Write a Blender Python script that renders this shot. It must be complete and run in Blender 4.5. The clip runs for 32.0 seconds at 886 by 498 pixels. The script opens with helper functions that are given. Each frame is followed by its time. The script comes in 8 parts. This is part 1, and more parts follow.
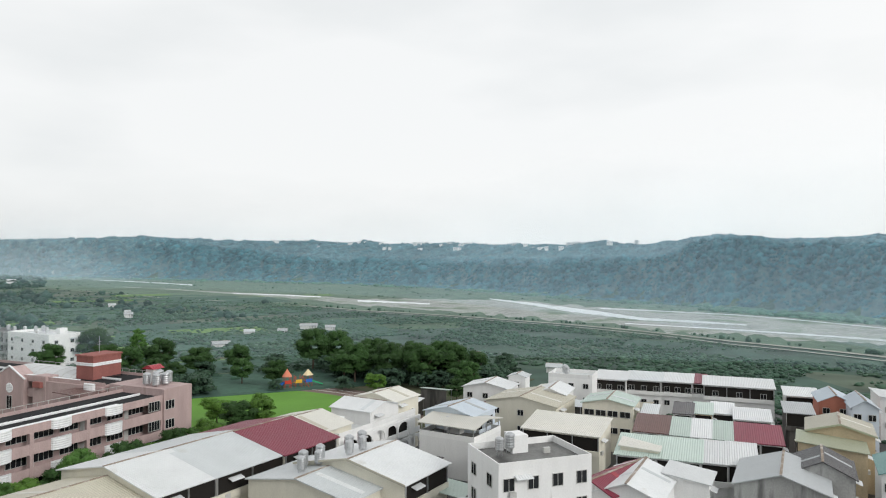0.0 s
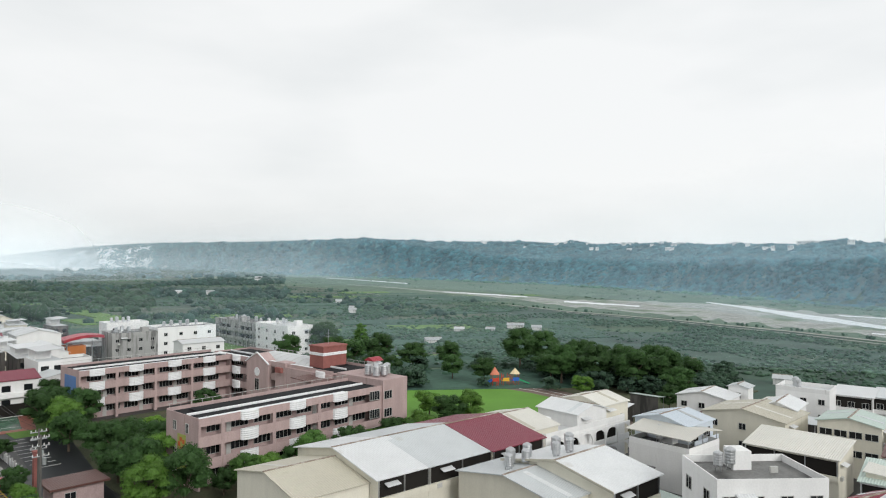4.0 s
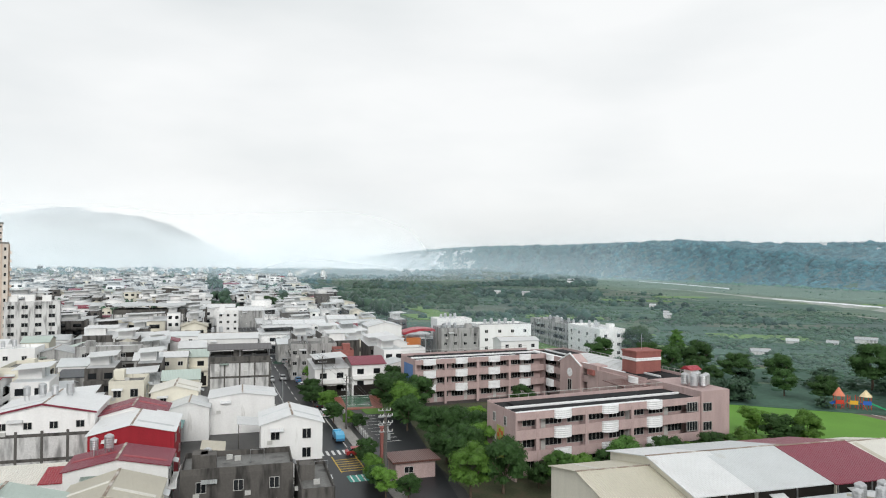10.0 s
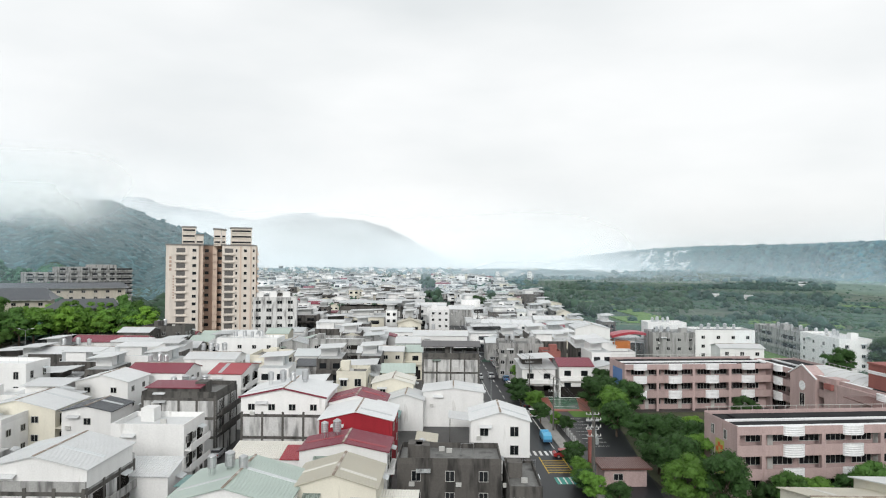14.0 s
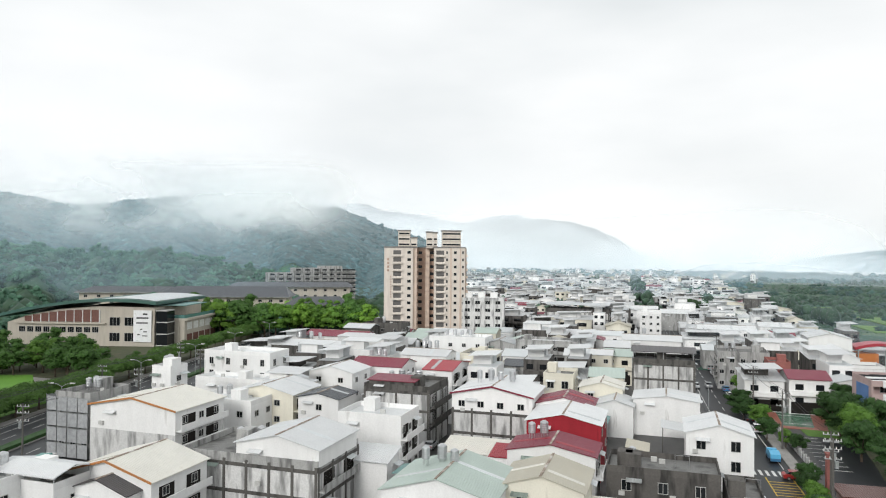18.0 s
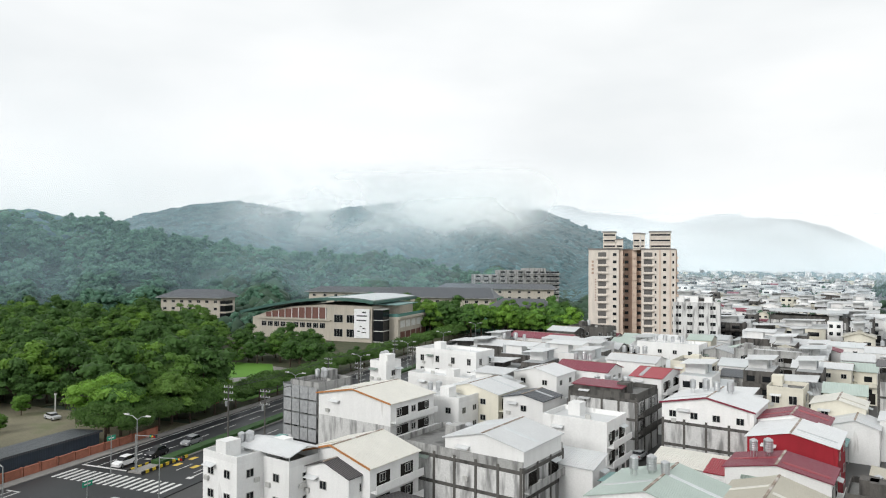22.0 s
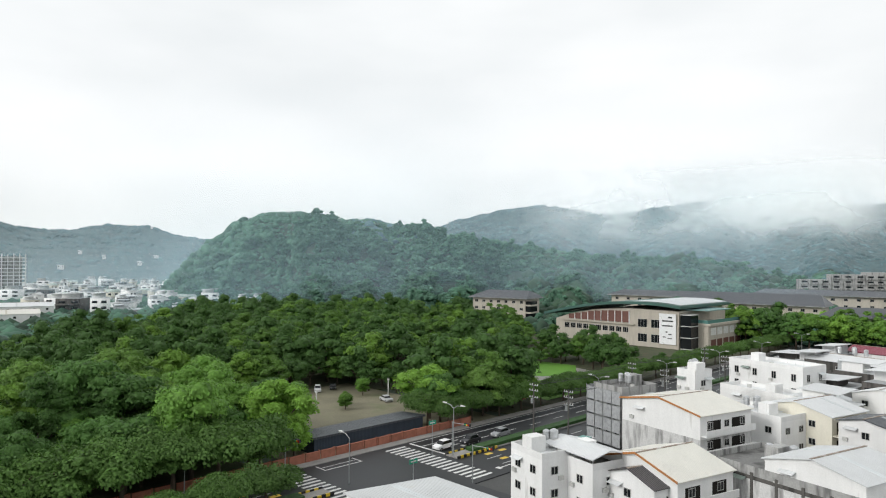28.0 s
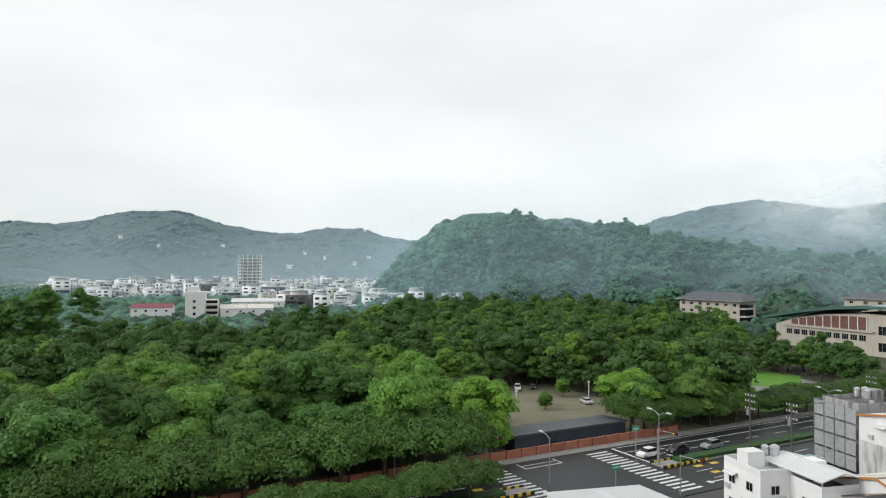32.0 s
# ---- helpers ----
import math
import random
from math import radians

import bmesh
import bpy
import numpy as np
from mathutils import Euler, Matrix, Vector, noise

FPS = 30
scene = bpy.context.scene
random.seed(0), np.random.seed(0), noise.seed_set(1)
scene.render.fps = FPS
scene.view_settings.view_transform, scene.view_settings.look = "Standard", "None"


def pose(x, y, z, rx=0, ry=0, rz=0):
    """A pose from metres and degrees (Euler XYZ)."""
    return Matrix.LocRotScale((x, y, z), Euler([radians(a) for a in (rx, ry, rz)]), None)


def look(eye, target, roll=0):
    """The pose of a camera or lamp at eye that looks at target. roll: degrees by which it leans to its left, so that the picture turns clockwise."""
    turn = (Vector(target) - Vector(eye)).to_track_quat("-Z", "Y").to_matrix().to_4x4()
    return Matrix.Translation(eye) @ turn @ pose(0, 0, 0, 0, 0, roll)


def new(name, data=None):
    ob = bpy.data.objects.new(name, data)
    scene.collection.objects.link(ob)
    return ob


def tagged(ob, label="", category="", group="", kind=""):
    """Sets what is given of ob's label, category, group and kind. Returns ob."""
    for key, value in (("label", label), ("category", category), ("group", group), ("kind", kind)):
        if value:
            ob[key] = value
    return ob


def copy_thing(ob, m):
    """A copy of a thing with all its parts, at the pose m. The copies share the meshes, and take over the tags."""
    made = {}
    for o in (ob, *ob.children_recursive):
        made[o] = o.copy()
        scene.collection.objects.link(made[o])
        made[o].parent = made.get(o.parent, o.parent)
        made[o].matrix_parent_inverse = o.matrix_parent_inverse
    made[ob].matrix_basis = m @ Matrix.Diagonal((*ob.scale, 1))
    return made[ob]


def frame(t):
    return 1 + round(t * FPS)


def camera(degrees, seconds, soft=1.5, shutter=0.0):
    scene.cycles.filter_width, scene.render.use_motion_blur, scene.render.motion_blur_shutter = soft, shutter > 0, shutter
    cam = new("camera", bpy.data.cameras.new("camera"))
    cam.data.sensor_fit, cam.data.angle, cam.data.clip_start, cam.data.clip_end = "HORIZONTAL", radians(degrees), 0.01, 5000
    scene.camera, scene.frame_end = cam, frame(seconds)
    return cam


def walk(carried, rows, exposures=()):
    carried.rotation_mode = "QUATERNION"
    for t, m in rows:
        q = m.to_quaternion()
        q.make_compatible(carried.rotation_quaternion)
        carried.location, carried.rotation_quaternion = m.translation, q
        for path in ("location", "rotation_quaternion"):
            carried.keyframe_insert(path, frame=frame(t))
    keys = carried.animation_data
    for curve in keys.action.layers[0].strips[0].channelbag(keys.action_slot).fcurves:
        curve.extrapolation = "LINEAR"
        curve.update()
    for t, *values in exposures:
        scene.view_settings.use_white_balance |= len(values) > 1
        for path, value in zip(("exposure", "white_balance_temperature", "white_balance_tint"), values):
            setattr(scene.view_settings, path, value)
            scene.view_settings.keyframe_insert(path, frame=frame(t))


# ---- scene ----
EYE = 37.0          # the hovering camera turns on the spot, high over the town
GRID = 59.0         # the way in which the house rows run
ROWS = [
    (0, 90.88, -0.18, -0.1), (1, 90.83, -0.2, 4.18), (2, 90.81, -0.23, 8.47), (3, 90.82, -0.26, 12.75),
    (4, 90.84, -0.29, 17.04), (5, 90.87, -0.32, 21.32), (6, 90.89, -0.36, 25.59), (7, 90.9, -0.39, 29.87),
    (8, 90.9, -0.42, 34.14), (9, 90.9, -0.45, 38.42), (10, 90.89, -0.47, 42.71), (11, 90.87, -0.49, 46.99),
    (12, 90.85, -0.49, 51.28), (13, 90.83, -0.49, 55.58), (14, 90.81, -0.48, 59.87), (15, 90.8, -0.47, 64.17),
    (16, 90.79, -0.45, 68.45), (17, 90.79, -0.43, 72.74), (18, 90.8, -0.4, 77.01), (19, 90.82, -0.38, 81.26),
    (20, 90.84, -0.35, 85.5), (21, 90.86, -0.33, 89.73), (22, 90.89, -0.32, 93.93), (23, 90.92, -0.31, 98.12),
    (24, 90.94, -0.31, 102.28), (25, 90.96, -0.32, 106.44), (26, 90.96, -0.34, 110.58), (27, 90.96, -0.36, 114.71),
    (28, 90.95, -0.37, 118.84), (29, 90.93, -0.38, 122.97), (30, 90.91, -0.37, 127.1), (31, 90.88, -0.33, 131.23),
    (32, 90.86, -0.25, 135.38)
]
cam = camera(65.85, 32.0, soft=1.1)
walk(cam, [(t, pose(0, 0, EYE, rx, ry, rz)) for t, rx, ry, rz in ROWS], [(0, -0.07), (4, -0.07), (11, 0.0), (18, 0.06), (25, 0.08), (32, 0.04)])

# ---- sky and light: a bright overcast with soft grey patches ----
world = bpy.data.worlds.new("overcast")
scene.world = world
world.use_nodes = True
wn, wl = world.node_tree.nodes, world.node_tree.links
bg = wn["Background"]
sky = wn.new("ShaderNodeTexSky")
sky.sky_type, sky.sun_disc, sky.sun_elevation, sky.sun_rotation = "NISHITA", False, radians(27), radians(53)
coord = wn.new("ShaderNodeTexCoord")
mapping = wn.new("ShaderNodeMapping")
mapping.inputs["Scale"].default_value = (1.0, 1.0, 3.2)
wl.new(coord.outputs["Generated"], mapping.inputs["Vector"])
cloud = wn.new("ShaderNodeTexNoise")
cloud.inputs["Scale"].default_value, cloud.inputs["Detail"].default_value, cloud.inputs["Roughness"].default_value = 1.7, 5.0, 0.45
wl.new(mapping.outputs["Vector"], cloud.inputs["Vector"])
ramp = wn.new("ShaderNodeValToRGB")
ramp.color_ramp.elements[0].position, ramp.color_ramp.elements[0].color = 0.34, (0.64, 0.665, 0.672, 1)
ramp.color_ramp.elements[1].position, ramp.color_ramp.elements[1].color = 0.60, (0.79, 0.80, 0.80, 1)
wl.new(cloud.outputs["Fac"], ramp.inputs["Fac"])
dim = wn.new("ShaderNodeMix")
dim.data_type, dim.blend_type = "RGBA", "MULTIPLY"
dim.inputs["Factor"].default_value = 1.0
dim.inputs[7].default_value = (0.075, 0.075, 0.075, 1)
wl.new(sky.outputs["Color"], dim.inputs[6])
mix = wn.new("ShaderNodeMix")
mix.data_type = "RGBA"
mix.inputs["Factor"].default_value = 0.94
wl.new(dim.outputs[2], mix.inputs[6])
wl.new(ramp.outputs["Color"], mix.inputs[7])
wl.new(mix.outputs[2], bg.inputs["Color"])
bg.inputs["Strength"].default_value = 1.27
sun = new("sun", bpy.data.lights.new("sun", "SUN"))
sun.data.energy, sun.data.angle, sun.data.color = 1.7, radians(20), (1.0, 0.98, 0.95)
sun.matrix_world = look((0, 0, 100), (-60, 45, 61))


# ---- materials ----
def material(name, colour, rough=0.8, metal=0.0, big=0.3, fine=6.0, vary=0.18, stain=None, stain_at=0.62, bump=0.02, spec=0.4, ribs=None, pieces=0.0, sheen=0.0, streak=False):
    """A weathered surface: two scales of variation, stains, fine relief, optional ribs along an axis."""
    m = bpy.data.materials.new(name)
    m.use_nodes = True
    n, l = m.node_tree.nodes, m.node_tree.links
    b = n["Principled BSDF"]
    b.inputs["Roughness"].default_value, b.inputs["Metallic"].default_value, b.inputs["Specular IOR Level"].default_value = rough, metal, spec
    if sheen:
        b.inputs["Sheen Weight"].default_value, b.inputs["Sheen Roughness"].default_value = sheen, 0.6
    tc = n.new("ShaderNodeTexCoord")
    src = tc.outputs["Object"]
    if streak:
        mp = n.new("ShaderNodeMapping")
        mp.inputs["Scale"].default_value = (1.0, 1.0, 0.18)
        l.new(src, mp.inputs["Vector"])
        src = mp.outputs["Vector"]
    a = n.new("ShaderNodeTexNoise")
    a.inputs["Scale"].default_value, a.inputs["Detail"].default_value = big, 4.0
    l.new(src, a.inputs["Vector"])
    c = n.new("ShaderNodeTexNoise")
    c.inputs["Scale"].default_value, c.inputs["Detail"].default_value = fine, 3.0
    l.new(tc.outputs["Object"], c.inputs["Vector"])
    add = n.new("ShaderNodeMath")
    add.operation = "ADD"
    l.new(a.outputs["Fac"], add.inputs[0])
    l.new(c.outputs["Fac"], add.inputs[1])
    rg = n.new("ShaderNodeMapRange")
    rg.inputs["From Min"].default_value, rg.inputs["From Max"].default_value = 0.7, 1.3
    rg.inputs["To Min"].default_value, rg.inputs["To Max"].default_value = 1.0 - vary, 1.0 + vary * 0.6
    l.new(add.outputs[0], rg.inputs["Value"])
    out = rg.outputs["Result"]
    if pieces:
        info = n.new("ShaderNodeObjectInfo")
        pr = n.new("ShaderNodeMapRange")
        pr.inputs["To Min"].default_value, pr.inputs["To Max"].default_value = 1.0 - pieces, 1.0 + pieces * 0.6
        l.new(info.outputs["Random"], pr.inputs["Value"])
        mu = n.new("ShaderNodeMath")
        mu.operation = "MULTIPLY"
        l.new(out, mu.inputs[0])
        l.new(pr.outputs["Result"], mu.inputs[1])
        out = mu.outputs[0]
    v = n.new("ShaderNodeVectorMath")
    v.operation = "SCALE"
    v.inputs[0].default_value = colour
    l.new(out, v.inputs["Scale"])
    col = v.outputs["Vector"]
    if stain:
        s = n.new("ShaderNodeMapRange")
        s.inputs["From Min"].default_value, s.inputs["From Max"].default_value = stain_at, stain_at + 0.16
        l.new(a.outputs["Fac"], s.inputs["Value"])
        mx = n.new("ShaderNodeMix")
        mx.data_type = "RGBA"
        l.new(s.outputs["Result"], mx.inputs["Factor"])
        l.new(col, mx.inputs[6])
        mx.inputs[7].default_value = (*stain, 1)
        col = mx.outputs[2]
    l.new(col, b.inputs["Base Color"])
    bp = n.new("ShaderNodeBump")
    bp.inputs["Distance"].default_value = bump
    if ribs:
        w = n.new("ShaderNodeTexWave")
        w.bands_direction = ribs
        w.inputs["Scale"].default_value = 0.9
        l.new(tc.outputs["Object"], w.inputs["Vector"])
        l.new(w.outputs["Fac"], bp.inputs["Height"])
    else:
        l.new(c.outputs["Fac"], bp.inputs["Height"])
    l.new(bp.outputs["Normal"], b.inputs["Normal"])
    return m


ROOFS = {"white": (0.665, 0.68, 0.685), "cream": (0.66, 0.645, 0.585), "orange": (0.50, 0.21, 0.07), "grey": (0.42, 0.44, 0.45), "pale": (0.58, 0.61, 0.62), "green": (0.46, 0.55, 0.50),
         "maroon": (0.20, 0.022, 0.045), "red": (0.36, 0.035, 0.05), "dark": (0.075, 0.07, 0.072), "beige": (0.50, 0.47, 0.38), "olive": (0.36, 0.38, 0.27),
         "blue": (0.50, 0.56, 0.62), "brown": (0.13, 0.06, 0.05), "teal": (0.16, 0.30, 0.29), "slate": (0.060, 0.068, 0.078)}
WALLS = {"white": (0.78, 0.78, 0.77), "cream": (0.70, 0.67, 0.57), "grey": (0.40, 0.40, 0.39), "concrete": (0.115, 0.11, 0.102), "pink": (0.445, 0.335, 0.322),
         "blue": (0.60, 0.66, 0.72), "tan": (0.55, 0.45, 0.30), "rose": (0.30, 0.115, 0.10), "beige": (0.72, 0.655, 0.585), "old": (0.115, 0.108, 0.10), "red": (0.30, 0.02, 0.03), "brick": (0.42, 0.16, 0.11), "stone": (0.50, 0.46, 0.395), "panel": (0.64, 0.64, 0.63)}
made = {}


def roof_sheet(name, axis):
    key = ("roof", name, axis)
    if key not in made:
        made[key] = material("sheet_metal_" + name, ROOFS[name], 0.42, 0.0, 0.30, 3.5, 0.09, tuple(0.74 * c * k + 0.01 for c, k in zip(ROOFS[name], (1.03, 0.98, 0.91))), 0.64, 0.06, 0.5, ribs=axis, pieces=0.14)
    return made[key]


def wall_paint(name):
    key = ("wall", name)
    if key not in made:
        c = WALLS[name]
        dirty = tuple(v * (0.22 if name == "old" else 0.36) + 0.01 for v in c) if name in ("concrete", "grey", "old", "panel") else tuple(v * 0.52 * k for v, k in zip(c, (1.0, 0.98, 0.93)))
        made[key] = material("wall_" + name, c, 0.85, 0.0, 0.75, 5.0, 0.08 if name in ("white", "cream", "blue") else 0.18, dirty, 0.47 if name in ("concrete", "old", "grey", "panel") else 0.655, 0.015, 0.3, pieces=0.08, streak=True)
    return made[key]


def glass_dark(name, colour):
    m = bpy.data.materials.new(name)
    m.use_nodes = True
    b = m.node_tree.nodes["Principled BSDF"]
    b.inputs["Base Color"].default_value, b.inputs["Roughness"].default_value, b.inputs["Specular IOR Level"].default_value = (*colour, 1), 0.16, 0.35
    return m


GLASS = glass_dark("window_glass", (0.012, 0.014, 0.016))
ALU = material("window_frame_metal", (0.52, 0.52, 0.50), 0.5, 0.2)
STEEL = material("stainless_steel", (0.55, 0.56, 0.57), 0.28, 0.85, 1.5, 9.0, 0.2)
# near-black colour for flat sheets that stand in for shade inside openings
SHADE_DARK = material("shaded_interior", (0.022, 0.020, 0.018), 0.9, spec=0.1)
ASPHALT = material("wet_asphalt", (0.022, 0.024, 0.027), 0.42, 0, 0.08, 4.0, 0.35, (0.018, 0.019, 0.021), 0.55, 0.003, 0.22)
# wet concrete, its colour lowered further for the shade in narrow gaps
YARD = material("wet_concrete_yard", (0.050, 0.050, 0.049), 0.5, 0, 0.15, 4.0, 0.35, (0.06, 0.06, 0.058), 0.52)
PAVE = material("pavement_slab", (0.28, 0.27, 0.255), 0.7, 0, 0.4, 5.0, 0.25)
PAINT_W = material("road_paint_white", (0.68, 0.68, 0.66), 0.6, 0, 1.0, 9.0, 0.2, (0.3, 0.3, 0.3), 0.62)
PAINT_Y = material("road_paint_yellow", (0.60, 0.42, 0.06), 0.6, 0, 1.0, 9.0, 0.2)
BARK = material("tree_bark", (0.10, 0.075, 0.055), 0.9, 0, 1.2, 12.0, 0.3, bump=0.04)
GRASS = material("mown_grass", (0.10, 0.20, 0.035), 0.85, 0, 0.12, 3.0, 0.25, (0.12, 0.17, 0.05), 0.58)


def foliage(name, colour, pieces=0.3, sheen=0.0, scale=0.45, island=0.0):
    """Leaves: light and shade tones by clump, and some light let through."""
    m = material(name, colour, 0.62, 0, scale, scale * 5.5, 0.45, tuple(c * 0.62 for c in colour), 0.55, 0.05, 0.3, pieces=pieces, sheen=sheen)
    n, l = m.node_tree.nodes, m.node_tree.links
    b, out = n["Principled BSDF"], n["Material Output"]
    # where sheen is set, its blue tint stands in for haze over the woods
    b.inputs["Sheen Tint"].default_value = (0.62, 0.84, 0.92, 1)
    if island:
        geo, rg, vm = n.new("ShaderNodeNewGeometry"), n.new("ShaderNodeMapRange"), n.new("ShaderNodeVectorMath")
        rg.inputs["To Min"].default_value, rg.inputs["To Max"].default_value = 1 - island, 1 + island
        vm.operation = "SCALE"
        l.new(geo.outputs["Random Per Island"], rg.inputs["Value"])
        l.new(b.inputs["Base Color"].links[0].from_socket, vm.inputs[0])
        l.new(rg.outputs["Result"], vm.inputs["Scale"])
        l.new(vm.outputs["Vector"], b.inputs["Base Color"])
    tr = n.new("ShaderNodeBsdfTranslucent")
    l.new(b.inputs["Base Color"].links[0].from_socket, tr.inputs["Color"])
    mx = n.new("ShaderNodeMixShader")
    mx.inputs["Fac"].default_value = 0.28
    l.new(b.outputs["BSDF"], mx.inputs[1])
    l.new(tr.outputs["BSDF"], mx.inputs[2])
    l.new(mx.outputs["Shader"], out.inputs["Surface"])
    return m


LEAF = [foliage("leaves_mid_green", (0.138, 0.285, 0.046)), foliage("leaves_bright_green", (0.200, 0.385, 0.052)), foliage("leaves_dark_green", (0.092, 0.205, 0.044)), foliage("leaves_olive_green", (0.140, 0.262, 0.050))]


# ---- building blocks ----
class Shape:
    """Collects boxes, quads and prisms into one mesh."""

    def __init__(self):
        self.v, self.f = [], []

    def face(self, *pts):
        k = len(self.v)
        self.v += [tuple(p) for p in pts]
        self.f.append(tuple(range(k, k + len(pts))))

    def box(self, x0, x1, y0, y1, z0, z1):
        k = len(self.v)
        self.v += [(x0, y0, z0), (x1, y0, z0), (x1, y1, z0), (x0, y1, z0), (x0, y0, z1), (x1, y0, z1), (x1, y1, z1), (x0, y1, z1)]
        self.f += [tuple(k + i for i in q) for q in ((0, 3, 2, 1), (4, 5, 6, 7), (0, 1, 5, 4), (1, 2, 6, 5), (2, 3, 7, 6), (3, 0, 4, 7))]
        return self

    def prism(self, outline, axis, lo, hi):
        """outline: points in the plane across the axis ('x': (y, z), 'y': (x, z), 'z': (x, y))."""
        def place(p, s):
            return {"x": (s, p[0], p[1]), "y": (p[0], s, p[1]), "z": (p[0], p[1], s)}[axis]
        k, n = len(self.v), len(outline)
        self.v += [place(p, lo) for p in outline] + [place(p, hi) for p in outline]
        self.f += [tuple(k + i for i in range(n)), tuple(k + n + i for i in reversed(range(n)))]
        self.f += [(k + i, k + (i + 1) % n, k + n + (i + 1) % n, k + n + i) for i in range(n)]
        return self

    def tube(self, x, y, z0, z1, r0, r1=None, n=10):
        r1 = r0 if r1 is None else r1
        k = len(self.v)
        for z, r in ((z0, r0), (z1, r1)):
            self.v += [(x + r * math.cos(6.28319 * i / n), y + r * math.sin(6.28319 * i / n), z) for i in range(n)]
        self.f += [(k + i, k + (i + 1) % n, k + n + (i + 1) % n, k + n + i) for i in range(n)]
        self.f += [tuple(k + i for i in reversed(range(n))), tuple(k + n + i for i in range(n))]
        return self

    def rod(self, a, b, r=0.05, n=6):
        a, b = Vector(a), Vector(b)
        q = (b - a).to_track_quat("Z", "Y")
        k = len(self.v)
        for p in (a, b):
            self.v += [tuple(p + q @ Vector((r * math.cos(6.28319 * i / n), r * math.sin(6.28319 * i / n), 0))) for i in range(n)]
        self.f += [(k + i, k + (i + 1) % n, k + n + (i + 1) % n, k + n + i) for i in range(n)]
        self.f += [tuple(k + i for i in reversed(range(n))), tuple(k + n + i for i in range(n))]
        return self

    def lathe(self, rings, n=12):
        """A turned body: rings of (height, radius) from bottom to top."""
        k = len(self.v)
        for z, r in rings:
            self.v += [(r * math.cos(6.28319 * i / n), r * math.sin(6.28319 * i / n), z) for i in range(n)]
        for j in range(len(rings) - 1):
            self.f += [(k + j * n + i, k + j * n + (i + 1) % n, k + (j + 1) * n + (i + 1) % n, k + (j + 1) * n + i) for i in range(n)]
        e = k + (len(rings) - 1) * n
        self.f += [tuple(k + i for i in reversed(range(n))), tuple(e + i for i in range(n))]
        return self

    def lattice(self, X, Z, y0, y1, solid):
        """A plate cut into cells, with holes where solid(i, j) is false."""
        seen, nx, nz = {}, len(X) - 1, len(Z) - 1

        def at(i, j, y):
            key = (i, j, y)
            if key not in seen:
                seen[key] = len(self.v)
                self.v.append((X[i], y, Z[j]))
            return seen[key]
        full = {(i, j) for i in range(nx) for j in range(nz) if solid(i, j)}
        for i, j in sorted(full):
            self.f += [(at(i, j, y0), at(i + 1, j, y0), at(i + 1, j + 1, y0), at(i, j + 1, y0)), (at(i, j, y1), at(i, j + 1, y1), at(i + 1, j + 1, y1), at(i + 1, j, y1))]
            for di, dj, a, b in ((-1, 0, (0, 0), (0, 1)), (1, 0, (1, 0), (1, 1)), (0, -1, (0, 0), (1, 0)), (0, 1, (0, 1), (1, 1))):
                if (i + di, j + dj) not in full:
                    p, q = (i + a[0], j + a[1]), (i + b[0], j + b[1])
                    self.f.append((at(*p, y0), at(*q, y0), at(*q, y1), at(*p, y1)))
        return self

    def mesh(self, name, mat):
        me = bpy.data.meshes.new(name)
        me.from_pydata(self.v, [], self.f)
        bm = bmesh.new()
        bm.from_mesh(me)
        bmesh.ops.recalc_face_normals(bm, faces=bm.faces)
        bm.to_mesh(me)
        bm.free()
        me.materials.append(mat)
        return me


def part(name, shape, mat, parent=None, label="", at=None):
    me = shape.mesh(name, mat) if isinstance(shape, Shape) else shape
    ob = new(name, me)
    ob.parent = parent
    if at is not None:
        ob.matrix_basis = at
    if label:
        ob["label"] = label
    return ob


def thing(name, x, y, ang=0.0, z=0.0, label="", category="", group="", kind=""):
    ob = new(name)
    ob.empty_display_size = 0.5
    ob.matrix_basis = pose(x, y, z, 0, 0, ang)
    return tagged(ob, label, category, group, kind)


shared = {}


def window_meshes(w, h, mull):
    key = ("win", round(w, 1), round(h, 1), mull)
    if key not in shared:
        t = 0.07
        X = [-w / 2, -w / 2 + t]
        for i in range(1, mull):
            X += [-w / 2 + w * i / mull - 0.03, -w / 2 + w * i / mull + 0.03]
        X += [w / 2 - t, w / 2]
        fr = Shape().lattice(X, [-h / 2, -h / 2 + t, h / 2 - t, h / 2], -0.09, 0.02, lambda i, j: i % 2 == 0 or j != 1)
        pane = Shape().box(-w / 2 + t, w / 2 - t, -0.035, 0.015, -h / 2 + t, h / 2 - t)
        shared[key] = (fr.mesh("window_frame", ALU), pane.mesh("pane", GLASS))
    return shared[key]


def window(parent, m, w=1.4, h=1.2, mull=2):
    f, p = window_meshes(w, h, mull)
    ob = part("window", f, None, parent, at=m)
    part("pane", p, None, ob)
    return ob


def face_pose(face, w, d, s, z):
    """A pose on a wall: s along it, facing out with -y."""
    if face == "f":
        return pose(s, -d / 2, z)
    if face == "b":
        return pose(-s, d / 2, z, 0, 0, 180)
    if face == "l":
        return pose(-w / 2, -s, z, 0, 0, -90)
    return pose(w / 2, s, z, 0, 0, 90)


